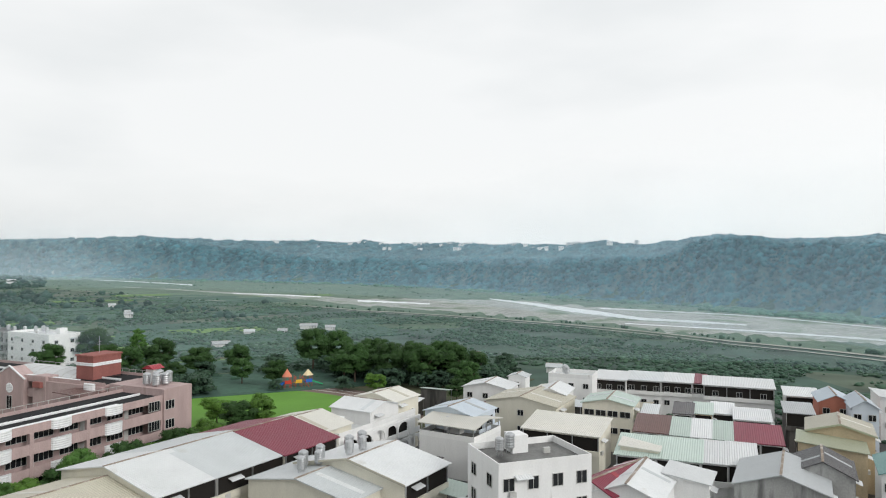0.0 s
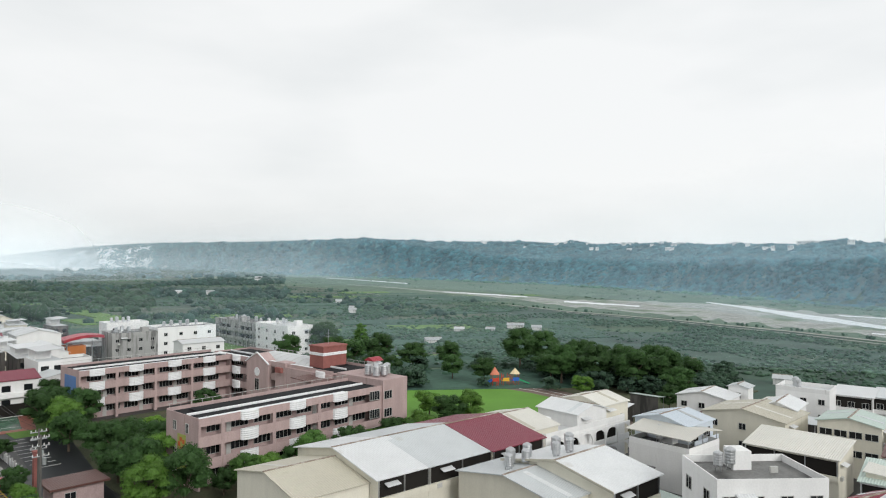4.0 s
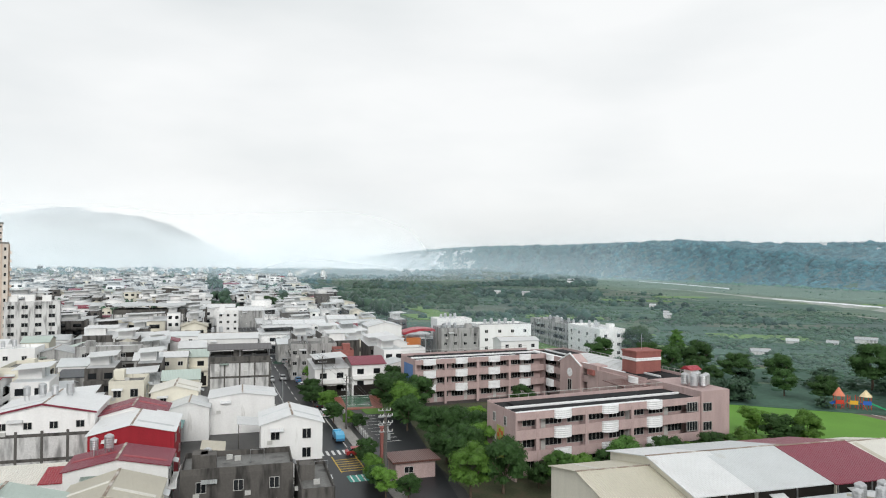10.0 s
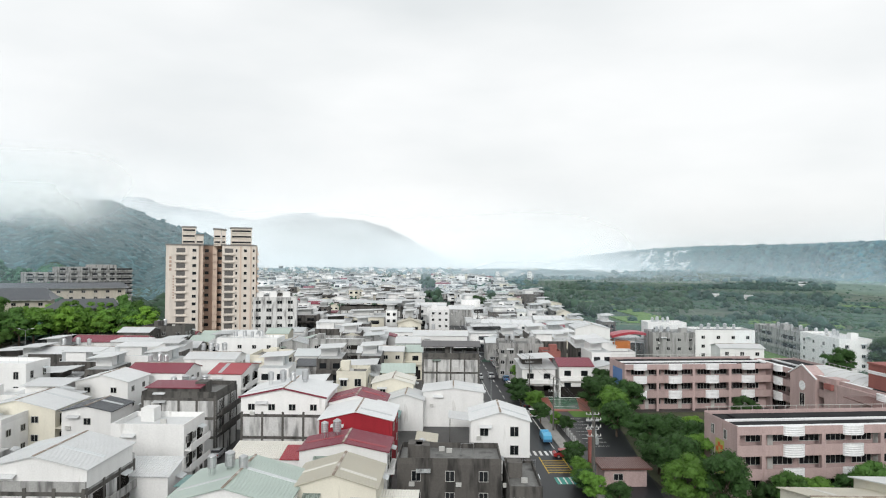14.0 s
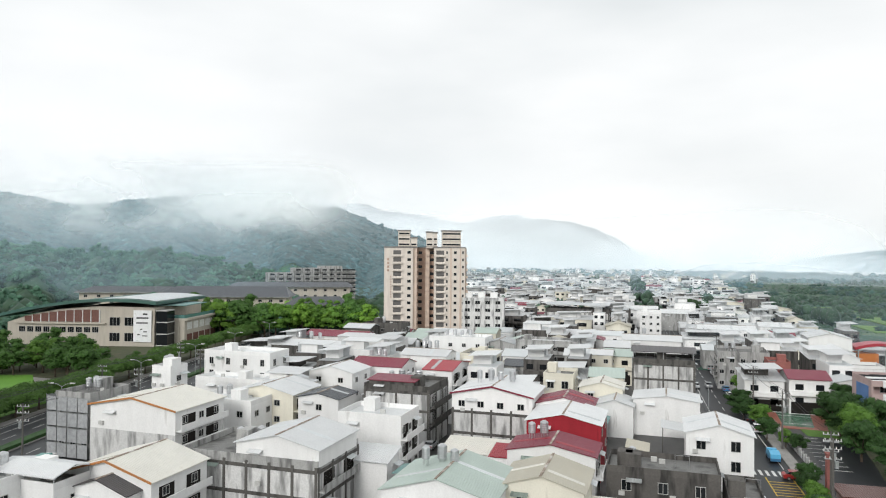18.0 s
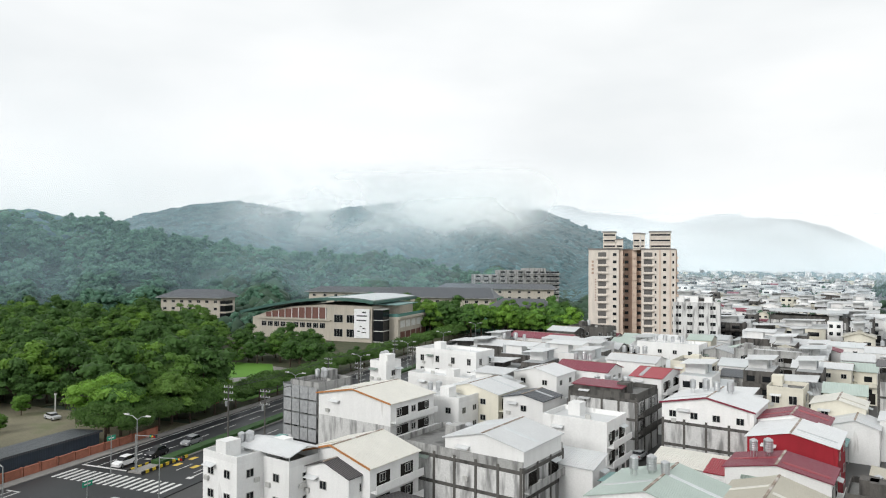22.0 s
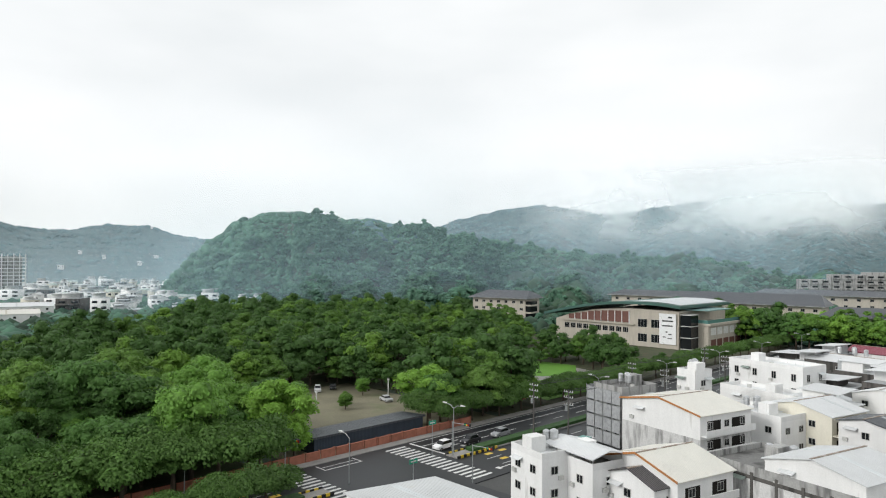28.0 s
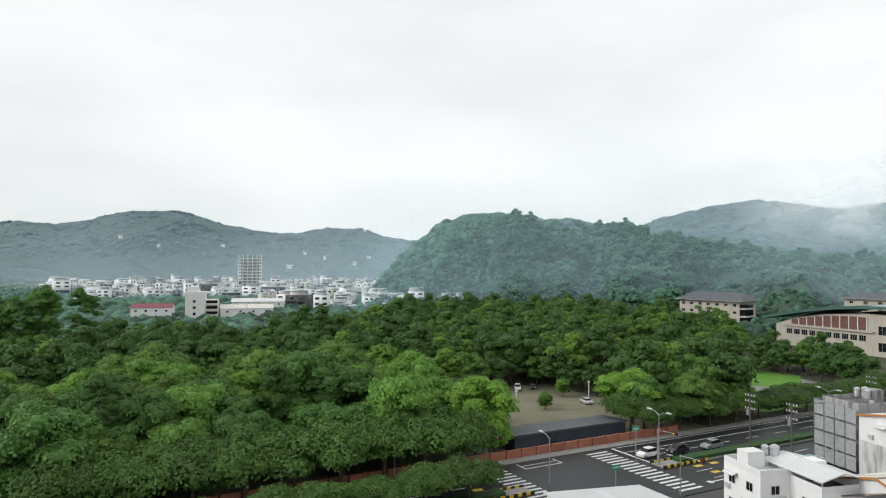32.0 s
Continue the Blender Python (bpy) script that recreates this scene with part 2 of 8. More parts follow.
def tank(x, y, z, size=1.0, stand=0.6):
    """A stainless water tank on a steel stand."""
    k = ("tank", round(size, 1), round(stand, 1))
    if k not in shared:
        r, h = 0.55 * size, 1.5 * size
        t = thing("water_tank", x, y, 0, z, "ribbed stainless steel water tank on a roof stand", "water tank", "rooftop water tanks")
        s = Shape().lathe([(stand + h * i / 10, r * (1.05 if i % 2 else 1.0)) for i in range(11)])
        part("drum", s, STEEL, t)
        part("lid", Shape().tube(0, 0, stand + h, stand + h + 0.22 * size, r, r * 0.35, 12), STEEL, t)
        for a in range(4):
            part("leg", Shape().tube(0.72 * r * math.cos(a * 1.571 + 0.78), 0.72 * r * math.sin(a * 1.571 + 0.78), 0, stand, 0.045, 0.045, 5), STEEL, t)
        shared[k] = t
        return t
    return copy_thing(shared[k], pose(x, y, z, 0, 0, (x * 37) % 90))


def gable_roof(h, w, d, rise, axis, over, th=0.14, shift=0.0):
    s = Shape()
    if axis == "x":
        e, r = d / 2 + over, rise * (d / 2 + over) / (d / 2)
        s.prism([(-e, h - (r - rise)), (shift, h + rise), (e, h - (r - rise)), (e, h - (r - rise) + th), (shift, h + rise + th), (-e, h - (r - rise) + th)], "x", -w / 2 - over, w / 2 + over)
    else:
        e, r = w / 2 + over, rise * (w / 2 + over) / (w / 2)
        s.prism([(-e, h - (r - rise)), (shift, h + rise), (e, h - (r - rise)), (e, h - (r - rise) + th), (shift, h + rise + th), (-e, h - (r - rise) + th)], "y", -d / 2 - over, d / 2 + over)
    return s


def mono_roof(h, w, d, rise, axis, over, th=0.14):
    s = Shape()
    if axis == "x":
        e = d / 2 + over
        s.prism([(-e, h), (e, h + rise), (e, h + rise + th), (-e, h + th)], "x", -w / 2 - over, w / 2 + over)
    else:
        e = w / 2 + over
        s.prism([(-e, h), (e, h + rise), (e, h + rise + th), (-e, h + th)], "y", -d / 2 - over, d / 2 + over)
    return s


def house(x, y, w, d, h, roof="gy", rm="white", wm="white", rise=1.3, over=0.35, ang=GRID, wins="f3r2", skip=0, frame=0.0, top=2.6, tanks=0, balcony="", label="", trim="", cap=0.0, win=(1.3, 1.2), name="house", z0=-0.3, loggia="", dado=0.0, clutter=0):
    """A town house: x, y its middle, w across, d deep, h to the eaves. roof: gx, gy gable; mx, my single slope; flat; open: a sheet
    roof on posts over a terrace. wins: a face and how many windows a storey, face by face. frame: up to which height a bare concrete frame shows."""
    if name == "house" and clutter == 0 and math.hypot(x, y) < 150:
        clutter = 1
    storeys = max(1, round((h - max(z0, 0)) / 3.2))
    t = thing(name, x, y, ang, 0, label or f"{wm} walled town house with a {rm} {'flat roof' if roof == 'flat' else 'sheet metal roof'}", "house")
    axis = "Y" if roof.endswith("y") else "X"
    sheet, wall = roof_sheet(rm, axis), wall_paint(wm)
    b = Shape()
    if roof in ("gx", "gy"):
        if roof == "gx":
            b.prism([(-d / 2, z0), (d / 2, z0), (d / 2, h), (0, h + rise), (-d / 2, h)], "x", -w / 2, w / 2)
        else:
            b.prism([(-w / 2, z0), (w / 2, z0), (w / 2, h), (0, h + rise), (-w / 2, h)], "y", -d / 2, d / 2)
        part("wall", b, wall, t)
        part("roof", gable_roof(h + 0.01, w, d, rise, roof[1], over), sheet, t)
        s = Shape()
        if roof == "gx":
            s.box(-w / 2 - over, w / 2 + over, -0.16, 0.16, h + rise + 0.10, h + rise + 0.2)
        else:
            s.box(-0.16, 0.16, -d / 2 - over, d / 2 + over, h + rise + 0.10, h + rise + 0.2)
        rust = made.setdefault("gutter", material("rusty_weathered_gutter", (0.30, 0.24, 0.19), 0.7, 0.1, 0.5, 6.0, 0.4, (0.55, 0.53, 0.50), 0.5))
        part("ridge_cap", s, rust, t, "weathered ridge cap")
        if name == "house" and w * d > 60 and not loggia:
            n_p = 1 + int(abs(x * 7.3 + y * 3.1)) % 2
            for i in range(n_p):
                half, along = (d / 2, w) if roof == "gx" else (w / 2, d)
                c = along * (-0.28 + 0.5 * ((i * 0.53 + abs(x) * 0.071) % 1))
                sg = -1 if (i + int(abs(y))) % 2 else 1
                o = [(sg * half * f, h + rise * (1 - f) + dz) for f, dz in ((0.08, 0.15), (0.96, 0.15), (0.96, 0.19), (0.08, 0.19))]
                part("roof_patch", Shape().prism(o, roof[1], c - 0.42, c + 0.42), roof_sheet({"white": "pale", "cream": "beige", "beige": "cream", "pale": "white", "green": "pale", "maroon": "red"}.get(rm, "grey"), axis), t, "replaced roof sheet of another tone")
    elif roof in ("mx", "my"):
        if roof == "mx":
            b.prism([(-d / 2, z0), (d / 2, z0), (d / 2, h + rise), (-d / 2, h)], "x", -w / 2, w / 2)
        else:
            b.prism([(-w / 2, z0), (w / 2, z0), (w / 2, h + rise), (-w / 2, h)], "y", -d / 2, d / 2)
        part("wall", b, wall, t)
        part("roof", mono_roof(h + 0.01, w, d, rise, roof[1], over), sheet, t)
    else:
        part("wall", Shape().box(-w / 2, w / 2, -d / 2, d / 2, z0, h), wall, t)
        pt, ph = 0.16, 0.9
        flat = made.setdefault("deck", material("roof_deck", (0.17, 0.17, 0.163), 0.55, 0, 0.35, 4.0, 0.35, (0.045, 0.045, 0.042), 0.5, 0.01, 0.4))
        part("roof", Shape().box(-w / 2 + pt, w / 2 - pt, -d / 2 + pt, d / 2 - pt, h, h + 0.06), flat if rm != "white" or roof == "open" else sheet, t)
        for nm in (Shape().box(-w / 2, w / 2, -d / 2, -d / 2 + pt, h, h + ph), Shape().box(-w / 2, w / 2, d / 2 - pt, d / 2, h, h + ph),
                   Shape().box(-w / 2, -w / 2 + pt, -d / 2 + pt, d / 2 - pt, h, h + ph), Shape().box(w / 2 - pt, w / 2, -d / 2 + pt, d / 2 - pt, h, h + ph)):
            part("parapet", nm, wall, t)
        if roof == "open":
            for px in (-w / 2 + 0.3, 0, w / 2 - 0.3):
                for py in (-d / 2 + 0.3, d / 2 - 0.3):
                    part("post", Shape().box(px - 0.06, px + 0.06, py - 0.06, py + 0.06, h, h + top + 0.02), STEEL, t)
            part("canopy_roof", gable_roof(h + top, w, d, rise * 0.6, "x" if w > d else "y", over), roof_sheet(rm, "X" if w > d else "Y"), t)
    if trim:
        e, th = (d / 2 + over if roof == "gx" else w / 2 + over), 0.16
        for sgn in (-1, 1):
            z1 = h - rise * over / (d / 2 if roof == "gx" else w / 2)
            o = [(sgn * e, z1), (0, h + rise), (0, h + rise + 0.3), (sgn * e, z1 + 0.3)]
            lo = (-w / 2 if roof == "gx" else -d / 2) - over - 0.12
            part("fascia", Shape().prism(o, roof[1], lo, lo + 0.1), roof_sheet(trim, "X"), t)
    if frame:
        con = wall_paint("concrete")
        part("infill_wall", Shape().box(-w / 2 - 0.03, w / 2 + 0.03, -d / 2 - 0.03, d / 2 + 0.03, -0.3, frame), wall_paint("panel"), t, "stained grey infill wall")
        for fc, n in (("f", max(3, round(w / 3.6))), ("r", max(2, round(d / 4.0)))):
            L = w if fc == "f" else d
            for i in range(n + 1):
                s = -L / 2 + 0.2 + (L - 0.4) * i / n
                part("column", Shape().box(-0.2, 0.2, -0.14, 0.1, -0.3, frame + 0.7), con, t, at=face_pose(fc, w, d, s, 0))
            for k in range(1, int(frame / 3.2) + 1):
                part("beam", Shape().box(-L / 2, L / 2, -0.10, 0.1, -0.25, 0.25), con, t, at=face_pose(fc, w, d, 0, k * frame / int(frame / 3.2)))
    for i in range(0, len(wins), 2):
        fc, n = wins[i], int(wins[i + 1])
        L = w if fc in "fb" else d
        for k in range(storeys):
            zc = h - 3.2 * k - 1.75
            if zc < max(1.0, z0 + 0.7, frame) or k < skip:
                continue
            for j in range(n):
                window(t, face_pose(fc, w, d, -L / 2 + L * (j + 0.5) / n + 0.25 * math.sin(x + 7 * j), zc), *win)
    if dado:
        part("lower_wall", Shape().box(-w / 2 - 0.02, w / 2 + 0.02, -d / 2 - 0.02, d / 2 + 0.02, -0.3, dado), wall_paint("panel"), t, "mould-streaked grey lower wall")
    for i in range(clutter):
        cx, cy = (-0.35 + 0.7 * ((i * 0.37 + x * 0.13) % 1)) * w, (-0.3 + 0.6 * ((i * 0.61 + y * 0.17) % 1)) * d
        if roof in ("flat", "open"):
            if i % 3 == 0:
                part("stair_head", Shape().box(cx - 1.1, cx + 1.1, cy - 1.3, cy + 1.3, h, h + 2.3), wall, t)
            elif i % 3 == 1:
                part("air_conditioner", Shape().box(cx - 0.45, cx + 0.45, cy - 0.2, cy + 0.2, h + 0.06, h + 0.75), ALU, t)
            else:
                part("drying_frame", Shape().rod((cx - 1, cy, h), (cx - 1, cy, h + 1.9), 0.03, 5).rod((cx + 1, cy, h), (cx + 1, cy, h + 1.9), 0.03, 5).rod((cx - 1, cy, h + 1.85), (cx + 1, cy, h + 1.85), 0.03, 5), STEEL, t)
        fc = "fr"[i % 2]
        L = w if fc == "f" else d
        part("air_conditioner", Shape().box(-0.42, 0.42, -0.38, -0.02, -0.3, 0.3), ALU, t, at=face_pose(fc, w, d, (-0.4 + 0.25 * i) * L * 0.9, h - 2.9))
        part("awning", Shape().prism([(-0.9, 0.0), (-0.02, 0.3), (-0.02, 0.36), (-0.9, 0.06)], "x", -1.1, 1.1), roof_sheet(("white", "pale", "green", "grey")[i % 4], "X"), t, at=face_pose(fc, w, d, (-0.25 + 0.5 * (i % 2)) * L, h - 1.05))
    for fc in loggia:
        L = w if fc in "fb" else d
        m = face_pose(fc, w, d, 0, h)
        # a flat dark panel on the wall replaces the depth and shade of the loggia
        lo = part("loggia", Shape().box(-L / 2 + 0.1, L / 2 - 0.1, -0.03, 0.05, -2.5, -0.25), SHADE_DARK, t, "near-black panel for the shade of an open upper storey", at=m)
        for i in range(int(L / 4.2) + 1):
            s = -L / 2 + 0.15 + (L - 0.3) * i / max(1, int(L / 4.2))
            part("post", Shape().box(s - 0.08, s + 0.08, -0.2, -0.03, -2.6, -0.02), STEEL, lo)
        part("rail_wall", Shape().box(-L / 2, L / 2, -0.3, -0.03, -3.3, -2.45), wall, t, at=m)
    for fc in balcony:
        L = w if fc in "fb" else d
        for k in range(storeys - 1):
            z = h - 3.2 * (k + 1)
            if z < 2:
                continue
            m = face_pose(fc, w, d, 0, z)
            bal = part("balcony", Shape().box(-L / 2 + 0.15, L / 2 - 0.15, -1.1, 0.02, -0.15, 0.0).box(-L / 2 + 0.15, L / 2 - 0.15, -1.1, -0.98, 0.0, 0.95), wall, t, at=m)
            for sg in (-1, 1):
                # dark sheet on the wall, painted as the shade behind the balcony
                part("opening", Shape().box(sg * L * 0.24 - L * 0.13, sg * L * 0.24 + L * 0.13, -0.03, 0.03, 0.05, 2.2), SHADE_DARK, bal)
    zt = h + (rise * 0.55 if roof in ("gx", "gy", "mx", "my") else 0.06)
    q = pose(x, y, 0, 0, 0, ang)
    for i in range(tanks):
        p = q @ Vector(((-0.28 + 0.14 * i) * w, (0.1 + 0.07 * (i % 2)) * d, 0))
        tank(p.x, p.y, zt, 1.0 + 0.15 * (i % 2), 0.7 if roof == "flat" else 0.9)
    return t


# ---- the lie of the land: town plain, river flats, bluff, hills ----
def table(pairs):
    xs, ys = [p[0] for p in pairs], [p[1] for p in pairs]
    return lambda a: np.interp(a, xs, ys)


def lowered(prof, px):
    return lambda a: prof(a) - px


LENS = 1211.0
HILL_NEAR = table([(86, -95), (90, -25), (96, -4), (102, 6), (108, 19), (113, 34), (118, 47), (122.7, 56), (127, 66), (128.6, 78), (130.6, 93), (133, 88), (135, 72), (137.4, 34), (139, 6), (141, -44), (142, -95)])
HILL_MIST = table([(75, -60), (76.5, 5), (78.5, 34), (80.9, 52), (83.7, 74), (85.6, 84), (87.9, 91), (90.3, 102), (94, 106), (98, 98), (103, 85), (108, 86), (110.6, 93), (113.4, 88), (115.7, 78), (118, 62), (124, 20), (128, -45)])
MOUNTAIN = table([(56, -20), (60, 5), (62, 25), (64.3, 50), (66.4, 66), (68.5, 70), (70, 70), (71, 76), (73, 75), (74, 70), (75.3, 62), (77, 66), (78.2, 77), (81.6, 79), (84.2, 97), (86, 90), (88, 114), (92, 114), (100, 80), (106, 0)])
HILL_WEST = table([(133, -45), (137, 32), (139.5, 40), (142.3, 52), (147, 46), (150, 48), (153, 58), (157, 76), (160.4, 76), (164.8, 53), (168, 58), (175, 60), (184, 30), (190, -45)])
BLUFF_FOOT = table([(-60, 420), (-33, 500), (-23, 560), (-10, 700), (4, 975), (18, 1250), (29.5, 1545), (41, 2600), (50, 3500), (56, 3900)])
BLUFF = table([(-60, 36), (-33, 40), (-27, 36), (-24, 36), (-22, 44), (-20, 38), (-17, 33), (-10, 30), (0, 31), (6, 33), (13, 35), (18, 34), (22.6, 39), (28, 34), (33, 31), (38, 29), (41, 27), (44, 22), (47, 15), (50, 6), (53, -12), (56, -50)])
LEVEE = table([(-60, 330), (-33, 312), (-23, 338), (-5.5, 421), (6.8, 496), (21.8, 680), (33, 1046), (45, 1800)])
SCARP = table([(-60, 32), (-24, 30), (-21, 34), (-18, 12), (-14, 3), (-6, 0), (4, -3), (10, 0), (14, 8), (18, 18), (22, 31), (28, 26), (33, 24), (38, 20), (41, 19), (44, 15), (47, 8), (50, -2), (53, -18), (56, -56)])


BLUFF, HILL_NEAR, HILL_MIST, HILL_WEST = lowered(BLUFF, 6), lowered(HILL_NEAR, 8), lowered(HILL_MIST, 4), lowered(HILL_WEST, 4)


def smooth(a, b, x):
    t = np.clip((x - a) / (b - a), 0, 1)
    return t * t * (3 - 2 * t)


def crest(px, far):
    return np.maximum(0, EYE + px / LENS * far)


def land(az, D):
    """Height of the land at a bearing (degrees, leftwards from north) and distance."""
    az, D = np.broadcast_arrays(np.asarray(az, float), np.asarray(D, float))
    z = np.zeros(D.shape)
    for prof, d0, d1, back in ((HILL_NEAR, 330, 640, 1100), (HILL_MIST, 560, 1500, 2400), (MOUNTAIN, 2400, 3600, 4700), (HILL_WEST, 950, 1700, 2600)):
        k = 1 + (0.13 * np.sin(az * 0.62) + 0.06 * np.sin(az * 1.47 + D * 0.006) + (0.12 if d1 < 700 else 0.0)) * (d1 < 1600)
        foot = np.interp(az, [126, 135], [d0, 540]) if d1 < 700 else d0
        z = np.maximum(z, crest(prof(az), d1) * smooth(np.minimum(foot * k, 0.84 * d1), d1, D) * (1 - 0.6 * smooth(d1 * 1.02, back, D)))
    x, y = -D * np.sin(np.radians(az)), D * np.cos(np.radians(az))
    z = z + (D > 520) * (az > 60) * fbm(x, y, 170, 2.0) * np.minimum(z * 0.11, 9)
    foot = BLUFF_FOOT(az)
    ridge = 1 + 0.05 * np.sin(az * 2.6 + 0.8 * np.sin(az * 0.9)) + 0.03 * np.sin(az * 6.1)
    front, back = crest(SCARP(az), foot * 1.11), crest(BLUFF(az), foot * 1.42)
    b = front * smooth(foot, foot * (1.11 + 0.2 * (ridge - 1)), D) + np.maximum(back - front, 0) * smooth(foot * 1.15, foot * 1.42, D)
    return np.maximum(z, b * (az < 57))


def fbm(x, y, scale, seed=0.0):
    v = np.zeros(x.shape)
    for k, a in ((1, 1.0), (2.1, 0.5), (4.3, 0.28)):
        u, w = x / scale * k + seed, y / scale * k - seed
        v += a * (np.sin(u * 1.9 + 1.7 * np.sin(w * 1.3 + seed)) * np.cos(w * 2.1 + 1.5 * np.sin(u * 1.1)))
    return v


AZ = np.concatenate([np.arange(-60, 192, 0.5), np.arange(192, 300, 4.0)])
RING = np.concatenate([[0.0], np.geomspace(12, 4850, 190)])
aa, dd = np.meshgrid(AZ, RING, indexing="ij")
zz = land(np.where(aa > 200, 199, aa), dd) * (aa < 191)
gx, gy = -dd * np.sin(np.radians(aa)), dd * np.cos(np.radians(aa))
zz = zz + (zz > 4) * fbm(gx, gy, 60) * np.minimum(zz * 0.05, 3.5)
zz = zz - 0.25
na, nr = len(AZ), len(RING)
idx = np.arange(na * nr).reshape(na, nr)
i0, i1 = idx, np.roll(idx, -1, axis=0)
quads = np.stack([i0[:, :-1], i0[:, 1:], i1[:, 1:], i1[:, :-1]], -1).reshape(-1, 4)


def big_mesh(name, verts, faces, mat, smooth_shade=False):
    me = bpy.data.meshes.new(name)
    verts, faces = np.asarray(verts, np.float32), np.asarray(faces, np.int32)
    k = faces.shape[1]
    me.vertices.add(len(verts))
    me.vertices.foreach_set("co", verts.ravel())
    me.loops.add(faces.size)
    me.loops.foreach_set("vertex_index", faces.ravel())
    me.polygons.add(len(faces))
    me.polygons.foreach_set("loop_start", np.arange(0, faces.size, k, dtype=np.int32))
    me.update(calc_edges=True)
    me.validate()
    if smooth_shade:
        me.polygons.foreach_set("use_smooth", np.ones(len(faces), bool))
    me.materials.append(mat)
    return me


def land_material():
    """Scrub, fields and grass: patches of differing green over the plain."""
    m = bpy.data.materials.new("scrub_and_fields")
    m.use_nodes = True
    n, l = m.node_tree.nodes, m.node_tree.links
    b = n["Principled BSDF"]
    b.inputs["Roughness"].default_value = 0.85
    tc = n.new("ShaderNodeTexCoord")
    vo = n.new("ShaderNodeTexVoronoi")
    vo.inputs["Scale"].default_value = 0.016
    l.new(tc.outputs["Object"], vo.inputs["Vector"])
    sep = n.new("ShaderNodeSeparateColor")
    l.new(vo.outputs["Color"], sep.inputs["Color"])
    r = n.new("ShaderNodeValToRGB")
    e = r.color_ramp.elements
    e[0].position, e[0].color = 0.0, (0.048, 0.105, 0.076, 1)
    e[1].position, e[1].color = 1.0, (0.072, 0.138, 0.084, 1)
    for p, c in ((0.35, (0.055, 0.118, 0.084, 1)), (0.6, (0.082, 0.155, 0.075, 1)), (0.72, (0.052, 0.110, 0.082, 1)), (0.92, (0.11, 0.15, 0.10, 1))):
        q = e.new(p)
        q.color = c
    l.new(sep.outputs["Red"], r.inputs["Fac"])
    no = n.new("ShaderNodeTexNoise")
    no.inputs["Scale"].default_value, no.inputs["Detail"].default_value = 0.06, 8.0
    l.new(tc.outputs["Object"], no.inputs["Vector"])
    rg = n.new("ShaderNodeMapRange")
    rg.inputs["From Min"].default_value, rg.inputs["From Max"].default_value = 0.3, 0.7
    rg.inputs["To Min"].default_value, rg.inputs["To Max"].default_value = 0.40, 0.92
    l.new(no.outputs["Fac"], rg.inputs["Value"])
    v = n.new("ShaderNodeVectorMath")
    v.operation = "SCALE"
    l.new(r.outputs["Color"], v.inputs[0])
    l.new(rg.outputs["Result"], v.inputs["Scale"])
    l.new(v.outputs["Vector"], b.inputs["Base Color"])
    return m


LAND = land_material()

def plain_cover(name, colour, scale, vary):
    return foliage(name, colour, 0.0, 0.0, scale)


# the last three covers carry the haze of distance in their base colours
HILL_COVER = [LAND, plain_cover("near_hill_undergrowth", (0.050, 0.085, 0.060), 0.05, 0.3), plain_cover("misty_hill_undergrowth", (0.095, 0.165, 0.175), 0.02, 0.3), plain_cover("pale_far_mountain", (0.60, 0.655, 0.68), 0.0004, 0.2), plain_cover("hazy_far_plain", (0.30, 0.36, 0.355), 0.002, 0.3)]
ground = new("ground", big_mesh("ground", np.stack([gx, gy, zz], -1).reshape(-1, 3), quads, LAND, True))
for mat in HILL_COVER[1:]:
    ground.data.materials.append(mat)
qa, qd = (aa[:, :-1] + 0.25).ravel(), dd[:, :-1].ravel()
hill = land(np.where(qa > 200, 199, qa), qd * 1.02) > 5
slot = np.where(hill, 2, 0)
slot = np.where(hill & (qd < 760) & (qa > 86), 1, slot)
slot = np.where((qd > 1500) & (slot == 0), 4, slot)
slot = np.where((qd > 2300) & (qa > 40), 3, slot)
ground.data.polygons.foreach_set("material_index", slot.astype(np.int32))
tagged(ground, "green river plain with fields and scrub rising to wooded hills", "ground", kind="structure")


def polar(az, D):
    return -D * math.sin(radians(az)), D * math.cos(radians(az))


def dense(pts, step=12.0, wob=0.0, seed=0):
    out, rnd = [], random.Random(seed)
    for a, b in zip(pts, pts[1:]):
        n = max(1, int(math.dist(a, b) / step))
        for i in range(n):
            f = i / n
            out.append((a[0] + (b[0] - a[0]) * f + rnd.uniform(-wob, wob), a[1] + (b[1] - a[1]) * f + rnd.uniform(-wob, wob)))
    return out + [pts[-1]]


# far woods: many small lumpy crowns over the hills and the bluff
ICO = bmesh.new()
bmesh.ops.create_icosphere(ICO, subdivisions=1, radius=1.0)
ICO_V, ICO_F = np.array([v.co[:] for v in ICO.verts]), np.array([[v.index for v in f.verts] for f in ICO.faces])
ICO.free()


def crowns(name, x, y, z, r, mat, label, seed, squash=0.8, rough=0.28):
    g = np.random.default_rng(seed)
    n = len(x)
    v = ICO_V[None] * (1 + g.uniform(-rough, rough, (n, len(ICO_V), 1)))
    v = v * np.stack([r, r, r * squash], -1)[:, None]
    v = v + np.stack([x, y, z], -1)[:, None]
    f = ICO_F[None] + (np.arange(n) * len(ICO_V))[:, None, None]
    ob = new(name, big_mesh(name, v.reshape(-1, 3), f.reshape(-1, 3), mat, True))
    return tagged(ob, label, "trees", kind="stuff")


